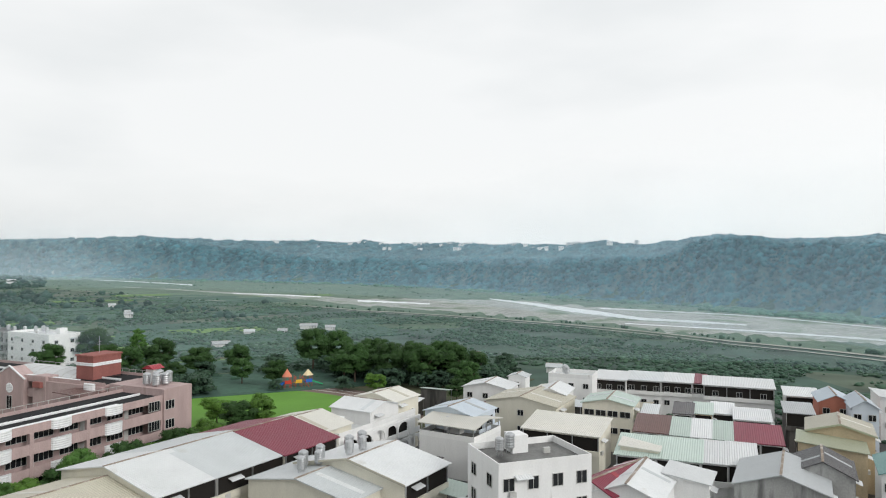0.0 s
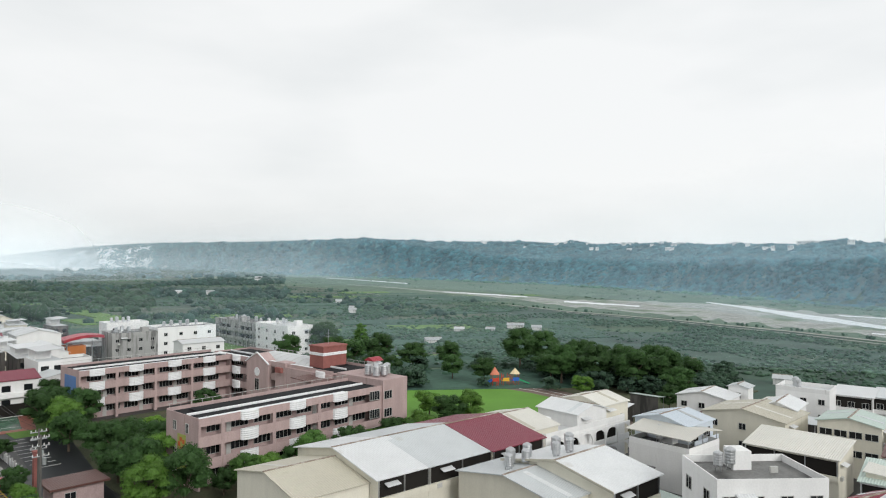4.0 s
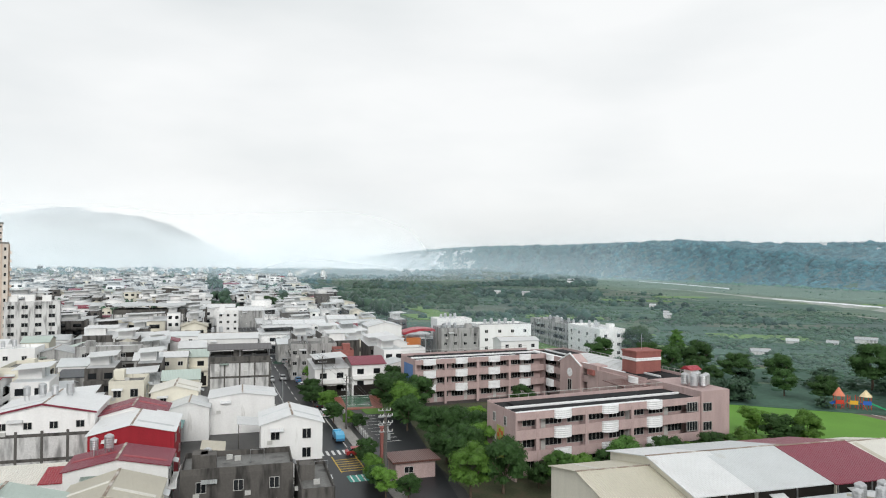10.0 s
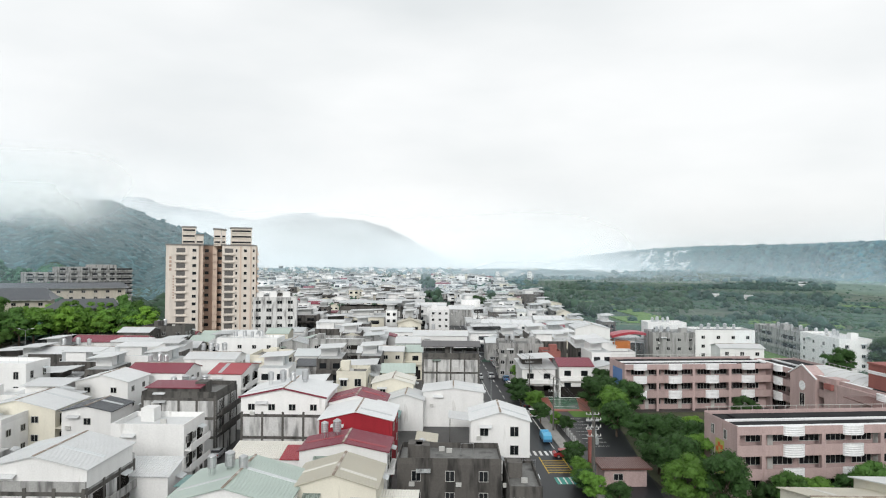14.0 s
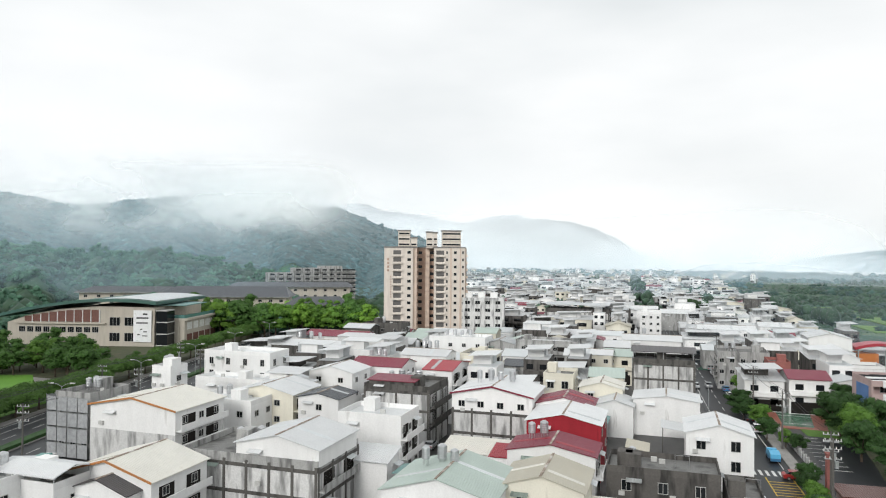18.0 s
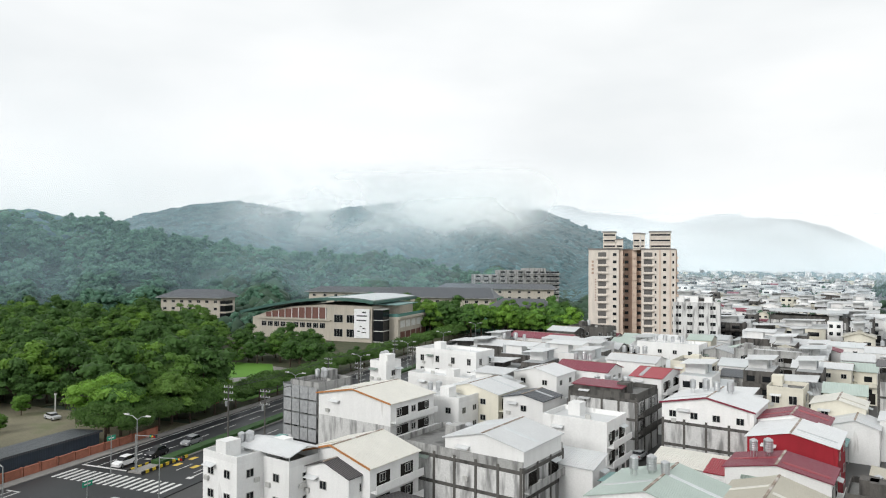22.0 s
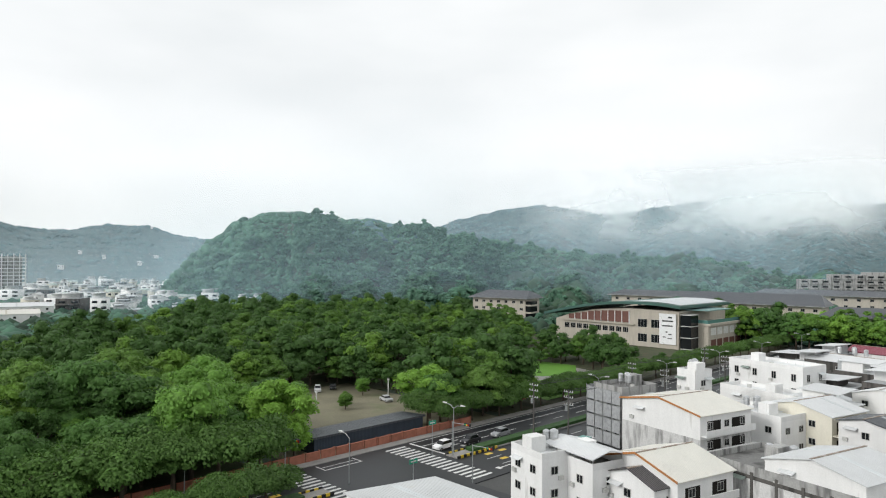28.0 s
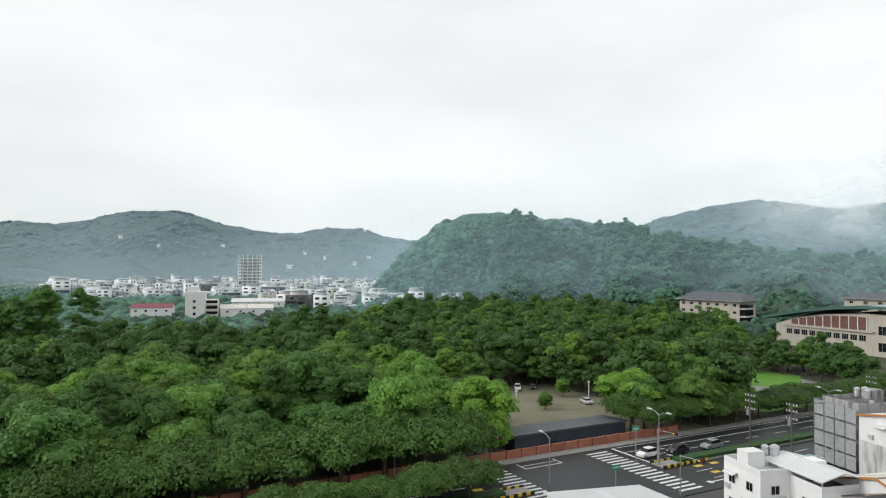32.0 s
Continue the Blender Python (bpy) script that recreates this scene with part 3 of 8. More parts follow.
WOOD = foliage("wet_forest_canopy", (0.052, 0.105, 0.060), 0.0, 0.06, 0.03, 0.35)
# haze is mixed into these distant canopy colours, making them paler and bluer
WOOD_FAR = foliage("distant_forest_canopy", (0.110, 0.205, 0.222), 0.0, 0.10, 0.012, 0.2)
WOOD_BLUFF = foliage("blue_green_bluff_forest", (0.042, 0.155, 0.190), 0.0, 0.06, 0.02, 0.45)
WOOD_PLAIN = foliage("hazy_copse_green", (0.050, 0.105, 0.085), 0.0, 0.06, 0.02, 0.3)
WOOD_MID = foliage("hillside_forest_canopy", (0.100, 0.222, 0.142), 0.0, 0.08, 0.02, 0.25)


def woods(name, az0, az1, d0, d1, n, r0, r1, mat, label, seed, test, lift=-0.66):
    g = np.random.default_rng(seed)
    az = g.uniform(az0, az1, n)
    D = np.sqrt(g.uniform(d0 * d0, d1 * d1, n))
    ok = test(az, D)
    az, D = az[ok], D[ok]
    x, y = -D * np.sin(np.radians(az)), D * np.cos(np.radians(az))
    r = g.uniform(r0, r1, len(az)) * (0.55 + 0.85 * (g.random(len(az)) ** 2.2))
    zl = land(az, D)
    zl = zl + (zl > 4) * fbm(x, y, 60) * np.minimum(zl * 0.05, 3.5)
    return crowns(name, x, y, zl + r * lift, r, mat, label, seed)


woods("woodland", 88, 142, 540, 760, 22000, 2.4, 4.4, WOOD_MID, "dense green forest covering the near hill", 11, lambda a, D: crest(HILL_NEAR(a), 640) > 2)
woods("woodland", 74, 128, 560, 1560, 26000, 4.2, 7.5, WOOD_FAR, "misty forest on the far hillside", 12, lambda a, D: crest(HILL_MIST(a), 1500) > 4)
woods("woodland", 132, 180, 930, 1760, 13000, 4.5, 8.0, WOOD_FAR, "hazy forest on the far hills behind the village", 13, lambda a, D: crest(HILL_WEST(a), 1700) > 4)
g14 = np.random.default_rng(14)
az = g14.uniform(-45, 52, 56000)
D = BLUFF_FOOT(az) * (0.985 + 0.47 * g14.random(len(az)) ** 1.5)
bx, by = -D * np.sin(np.radians(az)), D * np.cos(np.radians(az))
clump = np.clip(0.9 + 0.45 * fbm(bx, by, 60, 4.0), 0.5, 1.9)
r = g14.uniform(0.003, 0.0075, len(az)) * np.clip(D, 500, 1500) * clump
zl = land(az, D)
zl = zl + (zl > 4) * fbm(bx, by, 60) * np.minimum(zl * 0.05, 3.5)
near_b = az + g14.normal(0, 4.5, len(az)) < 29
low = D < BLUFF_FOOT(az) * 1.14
# plateau and far bluff colours are paler again, to hold more haze
for pick, mat, label, seed in ((near_b & low, WOOD_BLUFF, "forest on the river bluff, coloured haze blue-green", 14), (near_b & ~low, foliage("hazy_plateau_forest", (0.082, 0.190, 0.222), 0.0, 0.1, 0.012, 0.35), "hazy forest on the plateau above the bluff", 15), (~near_b, foliage("pale_hazy_forest", (0.10, 0.215, 0.235), 0.0, 0.1, 0.006, 0.22), "pale hazy forest on the distant bluff", 18)):
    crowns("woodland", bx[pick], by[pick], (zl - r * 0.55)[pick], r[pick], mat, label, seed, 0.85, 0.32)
woods("woodland", 74, 112, 300, 580, 2600, 4.0, 6.5, WOOD, "dark trees between the town and the hills", 15, lambda a, D: (D > 340) | (a < 84), 0.25)
woods("woodland", 128, 175, 400, 1000, 3000, 2.2, 4.2, WOOD_MID, "trees round the village below the hills", 16, lambda a, D: ((D > 930) | (a > 160) | (D < 470)), 0.25)
woods("woodland", 139, 172, 255, 500, 4500, 2.4, 4.2, WOOD, "low trees between the park and the village", 19, lambda a, D: D > np.interp(a, [139, 144, 150, 172], [400, 330, 255, 250]), 0.25)
woods("woodland", 135, 172, 330, 640, 8000, 2.8, 4.8, WOOD_MID, "trees and scrub before the village", 23, lambda a, D: fbm(-D * np.sin(np.radians(a)), D * np.cos(np.radians(a)), 40) > -0.25, 0.25)
woods("woodland", 30, 60, 420, 2100, 12000, 2.4, 5.2, WOOD_PLAIN, "scattered trees and copses on the river plain", 24, lambda a, D: (fbm(-D * np.sin(np.radians(a)), D * np.cos(np.radians(a)), 130, 1.0) > 0.35) & (D < 0.9 * BLUFF_FOOT(a)), 0.25)
woods("woodland", 14, 50, 300, 900, 1500, 1.6, 3.6, WOOD_PLAIN, "lone trees along the field paths", 25, lambda a, D: (fbm(-D * np.sin(np.radians(a)), D * np.cos(np.radians(a)), 90, 3.0) > 0.55) & (D < LEVEE(a)), 0.25)
woods("woodland", 40, 50, 400, 1000, 1500, 2.2, 4.6, WOOD, "dark groves between the town and the river plain", 27, lambda a, D: fbm(-D * np.sin(np.radians(a)), D * np.cos(np.radians(a)), 60, 5.0) > 0.0, 0.25)
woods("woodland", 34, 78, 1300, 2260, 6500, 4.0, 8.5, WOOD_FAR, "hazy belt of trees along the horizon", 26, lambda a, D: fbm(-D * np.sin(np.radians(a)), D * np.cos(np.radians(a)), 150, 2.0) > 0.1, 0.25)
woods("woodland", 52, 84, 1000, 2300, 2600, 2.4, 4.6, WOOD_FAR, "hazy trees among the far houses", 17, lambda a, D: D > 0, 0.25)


# ---- trees ----
LUMP = bmesh.new()
bmesh.ops.create_icosphere(LUMP, subdivisions=2, radius=1.0)
LUMP_V, LUMP_F = np.array([v.co[:] for v in LUMP.verts]), np.array([[v.index for v in f.verts] for f in LUMP.faces])
LUMP.free()


def leaf_mesh(name, mat, seed, R, hgt, clumps, leaves, size, flat=0.75, base=0.34, core=0.0):
    """A crown of leaf clumps: small bent leaves set round uneven lobes, with gaps between them; core: a lumpy leafy mass inside each lobe."""
    g = np.random.default_rng(seed)
    V = []
    th = g.uniform(0, 2 * np.pi, clumps)
    u = g.uniform(-0.85, 1.0, clumps)
    lop = 1 + 0.22 * np.sin(th * 2 + seed) + 0.12 * np.sin(th * 3 + 2.1 * seed)
    rr = R * lop * (0.50 + 0.42 * g.random(clumps)) * np.sqrt(np.clip(1 - np.clip(u, -1, 0.97) ** 2, 0.05, 1))
    cx, cy, cz = rr * np.cos(th), rr * np.sin(th), hgt * base + (hgt * (1 - base)) * (0.42 + 0.5 * u + 0.06 * g.normal(size=clumps)) * flat / 0.75
    cr = R * g.uniform(0.20, 0.42, clumps)
    for i in range(clumps):
        n = leaves
        d = g.normal(size=(n, 3))
        d /= np.linalg.norm(d, axis=1, keepdims=True)
        d[:, 2] = np.abs(d[:, 2]) * 1.1 - 0.30
        p = np.array([cx[i], cy[i], cz[i]]) + d * cr[i] * g.uniform(0.78, 1.16, (n, 1)) * np.array([1, 1, 0.72])
        nrm = d + g.normal(scale=0.35, size=(n, 3))
        nrm[:, 2] += 0.45
        nrm /= np.linalg.norm(nrm, axis=1, keepdims=True)
        a = np.cross(nrm, g.normal(size=(n, 3)))
        a /= np.linalg.norm(a, axis=1, keepdims=True)
        b = np.cross(nrm, a)
        s = size * g.uniform(0.6, 1.35, (n, 1))
        V += [np.stack([p - a * s - b * s * 0.25, p + b * s * 0.7 - nrm * s * 0.12, p + a * s + b * s * 0.1, p - b * s * 0.7 - nrm * s * 0.2], 1).reshape(-1, 3)]
    v = np.concatenate(V)
    q = np.arange(len(v)).reshape(-1, 4)
    f = np.concatenate([q[:, [0, 1, 2]], q[:, [0, 2, 3]]])
    if core:
        c = LUMP_V[None] * (1 + g.uniform(-0.22, 0.22, (clumps, len(LUMP_V), 1))) * (cr * core)[:, None, None] * np.array([1, 1, 0.7]) + np.stack([cx, cy, cz + cr * 0.05], -1)[:, None]
        f = np.concatenate([f, (LUMP_F[None] + len(v) + (np.arange(clumps) * len(LUMP_V))[:, None, None]).reshape(-1, 3)])
        v = np.concatenate([v, c.reshape(-1, 3)])
    return big_mesh(name, v, f, mat)


def tree_template(kind, seed, R, hgt, mat, clumps, leaves, size, flat=0.75, base=0.34, label=""):
    t = thing("tree", 0, 0, 0, -50, label, "tree")
    rnd = random.Random(seed)
    s = Shape()
    s.tube(0, 0, -0.2, hgt * base, 0.035 * hgt, 0.022 * hgt, 8)
    for i in range(5):
        a = 1.257 * i + rnd.uniform(-0.4, 0.4)
        e = (R * 0.6 * math.cos(a), R * 0.6 * math.sin(a), hgt * (base + 0.28))
        s.rod((0, 0, hgt * base * 0.8), e, 0.011 * hgt, 6)
    part("trunk", s, BARK, t, "branching brown trunk")
    part("crown", leaf_mesh("crown", mat, seed, R, hgt, clumps, leaves, size, flat, base, 0.3 if kind == "flat" else 0.62), None, t)
    return t


TREES = [
    tree_template("round", 1, 4.6, 9.0, LEAF[0], 50, 185, 0.175, label="broad leafy street tree with dense green crown"),
    tree_template("round", 2, 4.0, 8.2, LEAF[1], 46, 185, 0.165, label="fresh bright green leafy tree"),
    tree_template("round", 3, 5.0, 10.0, LEAF[2], 52, 185, 0.185, label="dark green broad-crowned tree"),
    tree_template("flat", 4, 5.2, 8.6, foliage("feathery_olive_leaves", (0.088, 0.180, 0.036)), 64, 190, 0.19, 0.5, 0.45, label="spreading flat-topped tree with layered branches"),
    tree_template("round", 5, 4.4, 9.4, LEAF[3], 48, 185, 0.175, label="olive green tree with an uneven crown"),
    tree_template("tall", 6, 3.2, 11.5, LEAF[2], 48, 185, 0.16, 1.05, 0.3, label="tall narrow dark green tree"),
    tree_template("round", 7, 4.8, 9.4, foliage("leaves_deep_evergreen", (0.050, 0.118, 0.030)), 52, 185, 0.18, label="dense deep green evergreen tree with a lumpy crown"),
]
FAR_TREES = [
    tree_template("far", 21, 4.6, 9.0, LEAF[0], 34, 64, 0.30, label="leafy park tree with a rounded green crown"),
    tree_template("far", 22, 4.8, 9.5, LEAF[2], 34, 64, 0.30, label="dark leafy park tree"),
    tree_template("far", 23, 4.2, 8.6, LEAF[1], 34, 64, 0.30, label="light green leafy park tree"),
]
TEMPLATES = TREES + FAR_TREES
for ob in TEMPLATES:
    ob.hide_render = True


def remove_templates():
    for ob in TEMPLATES:
        for o in [*ob.children_recursive, ob]:
            bpy.data.objects.remove(o)


def tree(k, x, y, s=1.0, z=0.0, far=False, group="", label=""):
    t = copy_thing((FAR_TREES if far else TREES)[k], pose(x, y, z, 0, 0, (x * 71 + y * 37) % 360) @ Matrix.Diagonal((s, s, s * (0.9 + 0.2 * ((x * 13.7) % 1)), 1)))
    t.hide_render = False
    if group:
        t["group"] = group
    if label:
        t["label"] = label
    return t


# ---- roads ----
def south(r, n):
    """A place by the south road: r along it to the west, n across it from the park wall towards the town."""
    a = radians(163.5)
    return -139.6 + r * math.cos(a) + n * math.sin(a), -69.5 + r * math.sin(a) - n * math.cos(a)


def slab(name, corners, z, mat, label, category, th=0.2, kind="structure", parent=None):
    ob = part(name, Shape().prism(corners, "z", z - th, z), mat, parent)
    return tagged(ob, label, category, kind=kind) if parent is None else ob


def south_rect(r0, r1, n0, n1):
    return [south(r0, n0), south(r1, n0), south(r1, n1), south(r0, n1)]


slab("road", south_rect(-170, 420, 2.5, 29), 0.02, ASPHALT, "wet dark asphalt dual road beside the park", "road")
slab("pavement", south_rect(-170, -46, 0.2, 2.5), 0.16, PAVE, "grey paved footway along the park wall", "pavement")
slab("pavement", south_rect(-46, 300, 0.2, 2.5), 0.16, PAVE, "grey paved footway along the park wall", "pavement")
slab("road", south_rect(-46, -30, 29, 120), 0.016, ASPHALT, "wet asphalt side road at the crossing", "road")
HEDGE = foliage("clipped_median_hedge", (0.05, 0.12, 0.035), 0.0)
for r0, r1 in ((-22, 400), (-170, -50)):
    med = slab("median", south_rect(r0, r1, 14.2, 17.2), 0.22, PAVE, "planted concrete median strip with low hedge", "median")
    slab("grass_strip", south_rect(r0 + (5 if r0 > -50 else 0), r1 - (0 if r0 > -50 else 5), 14.6, 16.8), 0.85, HEDGE, "", "", 0.7, parent=med)
street_dir = radians(152)
SX, SY = math.cos(street_dir), math.sin(street_dir)


def street(s, n):
    """A place along the main street: s metres north-west from the crossing, n across to the north."""
    return -85.5 + s * SX + n * SY, 72.0 + s * SY - n * SX


def street_rect(s0, s1, n0, n1):
    return [street(s0, n0), street(s1, n0), street(s1, n1), street(s0, n1)]


slab("road", street_rect(-60, 520, -4.6, 4.6), 0.03, ASPHALT, "wet asphalt main street with parked cars", "road")
slab("pavement", street_rect(-60, 700, 4.8, 7.0), 0.15, PAVE, "narrow paved footway beside the school", "pavement")
slab("town_floor", [(-60, -75), (-330, 10), (-1000, 300), (-1180, 520), (-980, 640), (-560, 405), (-20, 120), (130, 60), (130, 20)], -0.10, YARD, "wet grey concrete yards and lanes between the houses", "paving")
slab("town_floor", [(-58, 58), (130, 24), (128, 166), (62, 184), (-4, 178), (-40, 138)], -0.06, YARD, "wet dark concrete yards between the northern rows", "paving")
lane = slab("road", [(-127, 109), (-115.3, 113), (-70, 80), (-60, 55), (-80, 62), (-90, 84)], 0.0, ASPHALT, "wet school lane with marked parking bays", "road")


def mark(parent, corners, z, mat):
    return part("road_marking", Shape().prism(corners, "z", z, z + 0.012), mat, parent)


marks = thing("road_markings", 0, 0, label="worn white and yellow road paint on wet asphalt", category="road markings", kind="structure")
for i in range(17):
    n = 4.0 + i * 1.42
    mark(marks, south_rect(-28.5, -23.5, n, n + 0.62), 0.024, PAINT_W)
for i in range(15):
    n = 4.0 + i * 1.42
    mark(marks, south_rect(-52, -47.5, n, n + 0.62), 0.024, PAINT_W)
for n in (3.2, 6.3):
    mark(marks, south_rect(-21, 380, n, n + 0.18), 0.024, PAINT_W)
    mark(marks, south_rect(-165, -54, n, n + 0.18), 0.024, PAINT_W)
for r in range(-18, 360, 9):
    for n in (9.9, 21.0, 24.8):
        mark(marks, south_rect(r, r + 4.0, n, n + 0.16), 0.024, PAINT_W)
for r in range(-160, -55, 9):
    for n in (9.9, 21.0):
        mark(marks, south_rect(r, r + 4.0, n, n + 0.16), 0.024, PAINT_W)
mark(marks, south_rect(-21.6, -21.1, 3.2, 13.8), 0.024, PAINT_W)
mark(marks, south_rect(-44, -43.7, 3.3, 6.0), 0.024, PAINT_W)
mark(marks, south_rect(-36, -35.7, 3.3, 6.0), 0.024, PAINT_W)
mark(marks, south_rect(-44, -35.7, 6.0, 6.3), 0.024, PAINT_W)
mark(marks, south_rect(-44, -35.7, 4.5, 4.7), 0.024, PAINT_W)
for r, n in ((-16, 18.4), (-16, 22.2), (-12, 18.4), (-58, 11.2), (-62, 7.6)):
    mark(marks, south_rect(r, r + 1.8, n, n + 1.0), 0.024, PAINT_Y)
for r, n in ((-15, 7.6), (-9, 7.6), (-14, 11.4), (-20, 26.0)):
    mark(marks, south_rect(r, r + 3.0, n, n + 0.3), 0.024, PAINT_W)
    mark(marks, south_rect(r - 0.9, r, n - 0.4, n + 0.7), 0.024, PAINT_W)
for i in range(8):
    mark(marks, street_rect(19.5, 22.5, -4.2 + i * 1.08, -3.7 + i * 1.08), 0.034, PAINT_W)
for k in range(2, 60):
    mark(marks, street_rect(24 + k * 8, 28 + k * 8, -0.1, 0.1), 0.034, PAINT_W)
for n in (-3.6, 3.6):
    mark(marks, street_rect(24, 560, n - 0.07, n + 0.07), 0.034, PAINT_W)
for i in range(6):
    mark(marks, street_rect(9 + i * 1.4, 9.25 + i * 1.4, -0.4, 3.8), 0.034, PAINT_Y)
mark(marks, street_rect(8.7, 18.5, -0.5, -0.3), 0.034, PAINT_Y)
mark(marks, street_rect(8.7, 18.5, 3.8, 4.0), 0.034, PAINT_Y)
TEAL_PAINT = material("teal_lane_paint", (0.05, 0.30, 0.25), 0.6)
mark(marks, street_rect(3.0, 6.5, 0.0, 4.3), 0.034, TEAL_PAINT)
for i in range(4):
    mark(marks, street_rect(3.0, 6.5, 0.5 + i, 0.75 + i), 0.048, PAINT_W)

# ---- the school ----
PINK, WHITE_TILE = wall_paint("pink"), material("white_curved_panel", (0.80, 0.81, 0.82), 0.5, 0, 0.8, 5.0, 0.12, (0.55, 0.55, 0.54), 0.62, 0.05, 0.4, ribs="Z")
DECK = material("wet_roof_membrane", (0.026, 0.027, 0.029), 0.85, 0, 0.25, 3.0, 0.4, (0.12, 0.12, 0.12), 0.66, 0.004, 0.1)
school = thing("school_building", -68.7, 92.6, 66, 0, "three-storey pink tiled school with white curved balconies", "school")


def wing(x0, y0, L, D, turn, bays, h=11.0, gable=False):
    """A school wing: a walkway front with parapets, recessed dark windows and white curved balcony panels."""
    q = pose(x0, y0, 0, 0, 0, turn)
    part("wall", Shape().box(0, L, 2.2, D, -0.3, h), PINK, school, at=q)
    part("wall", Shape().box(0, 0.4, 0, 2.2, -0.3, h), PINK, school, at=q)
    part("wall", Shape().box(L - 0.4, L, 0, 2.2, -0.3, h), PINK, school, at=q)
    f = h / 3
    for k in range(4):
        z = k * f
        lo, hi = (z - 0.55, z + 1.15) if k < 3 else (h - 0.9, h + 0.38)
        if k:
            part("parapet", Shape().box(0.0, L, -0.02, 0.18, lo, hi), PINK, school, at=q)
        if 0 < k < 3:
            part("walkway", Shape().box(0.4, L - 0.4, 0.18, 2.2, z - 0.25, z), PINK, school, at=q)
        for b in bays:
            if k:
                s = Shape()
                o = [(b + 1.75 * math.cos(a), -0.05 - 0.75 * math.sin(a)) for a in np.linspace(0, math.pi, 9)]
                s.prism([(b + 1.75, 0.0)] + o[1:-1] + [(b - 1.75, 0.0)], "z", lo - 0.1, hi + 0.12)
                part("balcony_panel", s, WHITE_TILE, school, at=q)
        if k < 3:
            n = max(2, int(L / 4.8))
            for j in range(n):
                xx = 2.0 + (L - 4.0) * (j + 0.5) / n
                window(school, q @ pose(xx, 2.2, z + 1.9), 3.4, 1.5, 4)
                if j % 2 == 0:
                    part("door", Shape().box(xx + 2.0, xx + 2.9, 2.14, 2.21, z + 0.02, z + 2.2), ALU, school, at=q)
    for b in [0.5 * (a + c) for a, c in zip(bays, bays[1:])] + [bays[0] - 5]:
        if 0.6 < b < L:
            part("pillar", Shape().box(b - 0.3, b + 0.3, -0.06, 0.5, -0.3, h), PINK, school, at=q)
    part("roof", Shape().box(0.2, L - 0.2, 0.2, D - 0.2, h, h + 0.12), DECK, school, at=q)
    part("roof_strip", Shape().box(0.6, L - 9, 0.6, 1.5, h + 0.12, h + 0.3), WHITE_TILE, school, "pale wet roof strip behind the parapet", at=q)
    part("roof_kerb", Shape().box(0.6, L - 1, 4.6, 4.9, h + 0.12, h + 0.5), WHITE_TILE, school, at=q)
    part("roof_panel", Shape().box(3.0, L - 6, 5.6, D - 1.6, h + 0.3, h + 0.42), DECK, school, "dark wet roof panels", at=q)
    part("parapet", Shape().box(0, L, D - 0.18, D, h, h + 0.7), PINK, school, at=q)
    part("parapet", Shape().box(0, 0.18, 0.18, D - 0.18, h, h + 0.5), PINK, school, at=q)
    part("top_rail", Shape().box(0, L, D - 0.12, D - 0.06, h + 1.3, h + 1.38), ALU, school, at=q)
    post = Shape().box(-0.03, 0.03, D - 0.12, D - 0.06, h + 0.7, h + 1.3).mesh("rail_post", ALU)
    for i in range(int(L / 2)):
        part("rail_post", post, None, school, at=q @ pose(0.5 + i * 2.0, 0, 0))


wing(0, 0, 40, 10.4, 0, (9.3, 19.2, 29.1))
part("wall", Shape().box(40, 47, -0.4, 14, -0.3, 12.4), PINK, school, "plain pink tiled end block")
for z in (2.2, 5.8, 9.4):
    window(school, pose(41.4, -0.4, z), 2.2, 1.7, 3)
    window(school, pose(38.0, -0.03, z + 0.2), 2.6, 1.8, 4)
    window(school, pose(0.0, 3.5, z, 0, 0, -90), 1.0, 1.6, 2)
    window(school, pose(0.0, 7.5, z, 0, 0, -90), 1.0, 1.6, 2)
part("mural", Shape().box(-0.03, 0.0, 3.9, 6.6, 1.0, 8.2), material("painted_mural_green", (0.34, 0.38, 0.10), 0.7), school, "yellow-green painted mural strip")
ORANGE = material("painted_mural_orange", (0.55, 0.13, 0.04), 0.7)
for i in range(5):
    a = 1.257 * i
    part("mural_petal", Shape().box(-0.06, -0.03, 4.9 + 0.75 * math.cos(a), 5.6 + 0.75 * math.cos(a), 6.2 + 0.85 * math.sin(a), 6.9 + 0.85 * math.sin(a)), ORANGE, school)
wing(5.8, 62, 38.5, 10.5, 0, (4.0, 13.0, 22.6, 32.0))
part("mural", Shape().box(5.76, 5.8, 63.5, 70, 5.0, 10.0), material("painted_mural_blue", (0.10, 0.20, 0.42), 0.7), school, "blue and yellow painted mural")
wing(44, 70, 50, 11, -90, (4, 11))
part("wall", Shape().prism([(53.2, -0.3), (53.2, 10.6), (48.5, 13.0), (43.8, 10.6), (43.8, -0.3)], "x", 43.2, 46.5), PINK, school, "pink gabled entrance front with a round clock")
part("gable_trim", Shape().prism([(53.6, 10.5), (48.5, 13.1), (43.4, 10.5), (43.4, 10.75), (48.5, 13.4), (53.6, 10.75)], "x", 42.95, 43.3), WHITE_TILE, school)
part("clock", Shape().prism([(48.5 + 1.1 * math.cos(a), 8.4 + 1.1 * math.sin(a)) for a in np.linspace(0, 6.1, 20)], "x", 43.1, 43.22), WHITE_TILE, school, "round white wall clock")
window(school, pose(43.2, 48.5, 5.2, 0, 0, -90), 1.8, 3.0, 2)
ARC = roof_sheet("white", "Y")
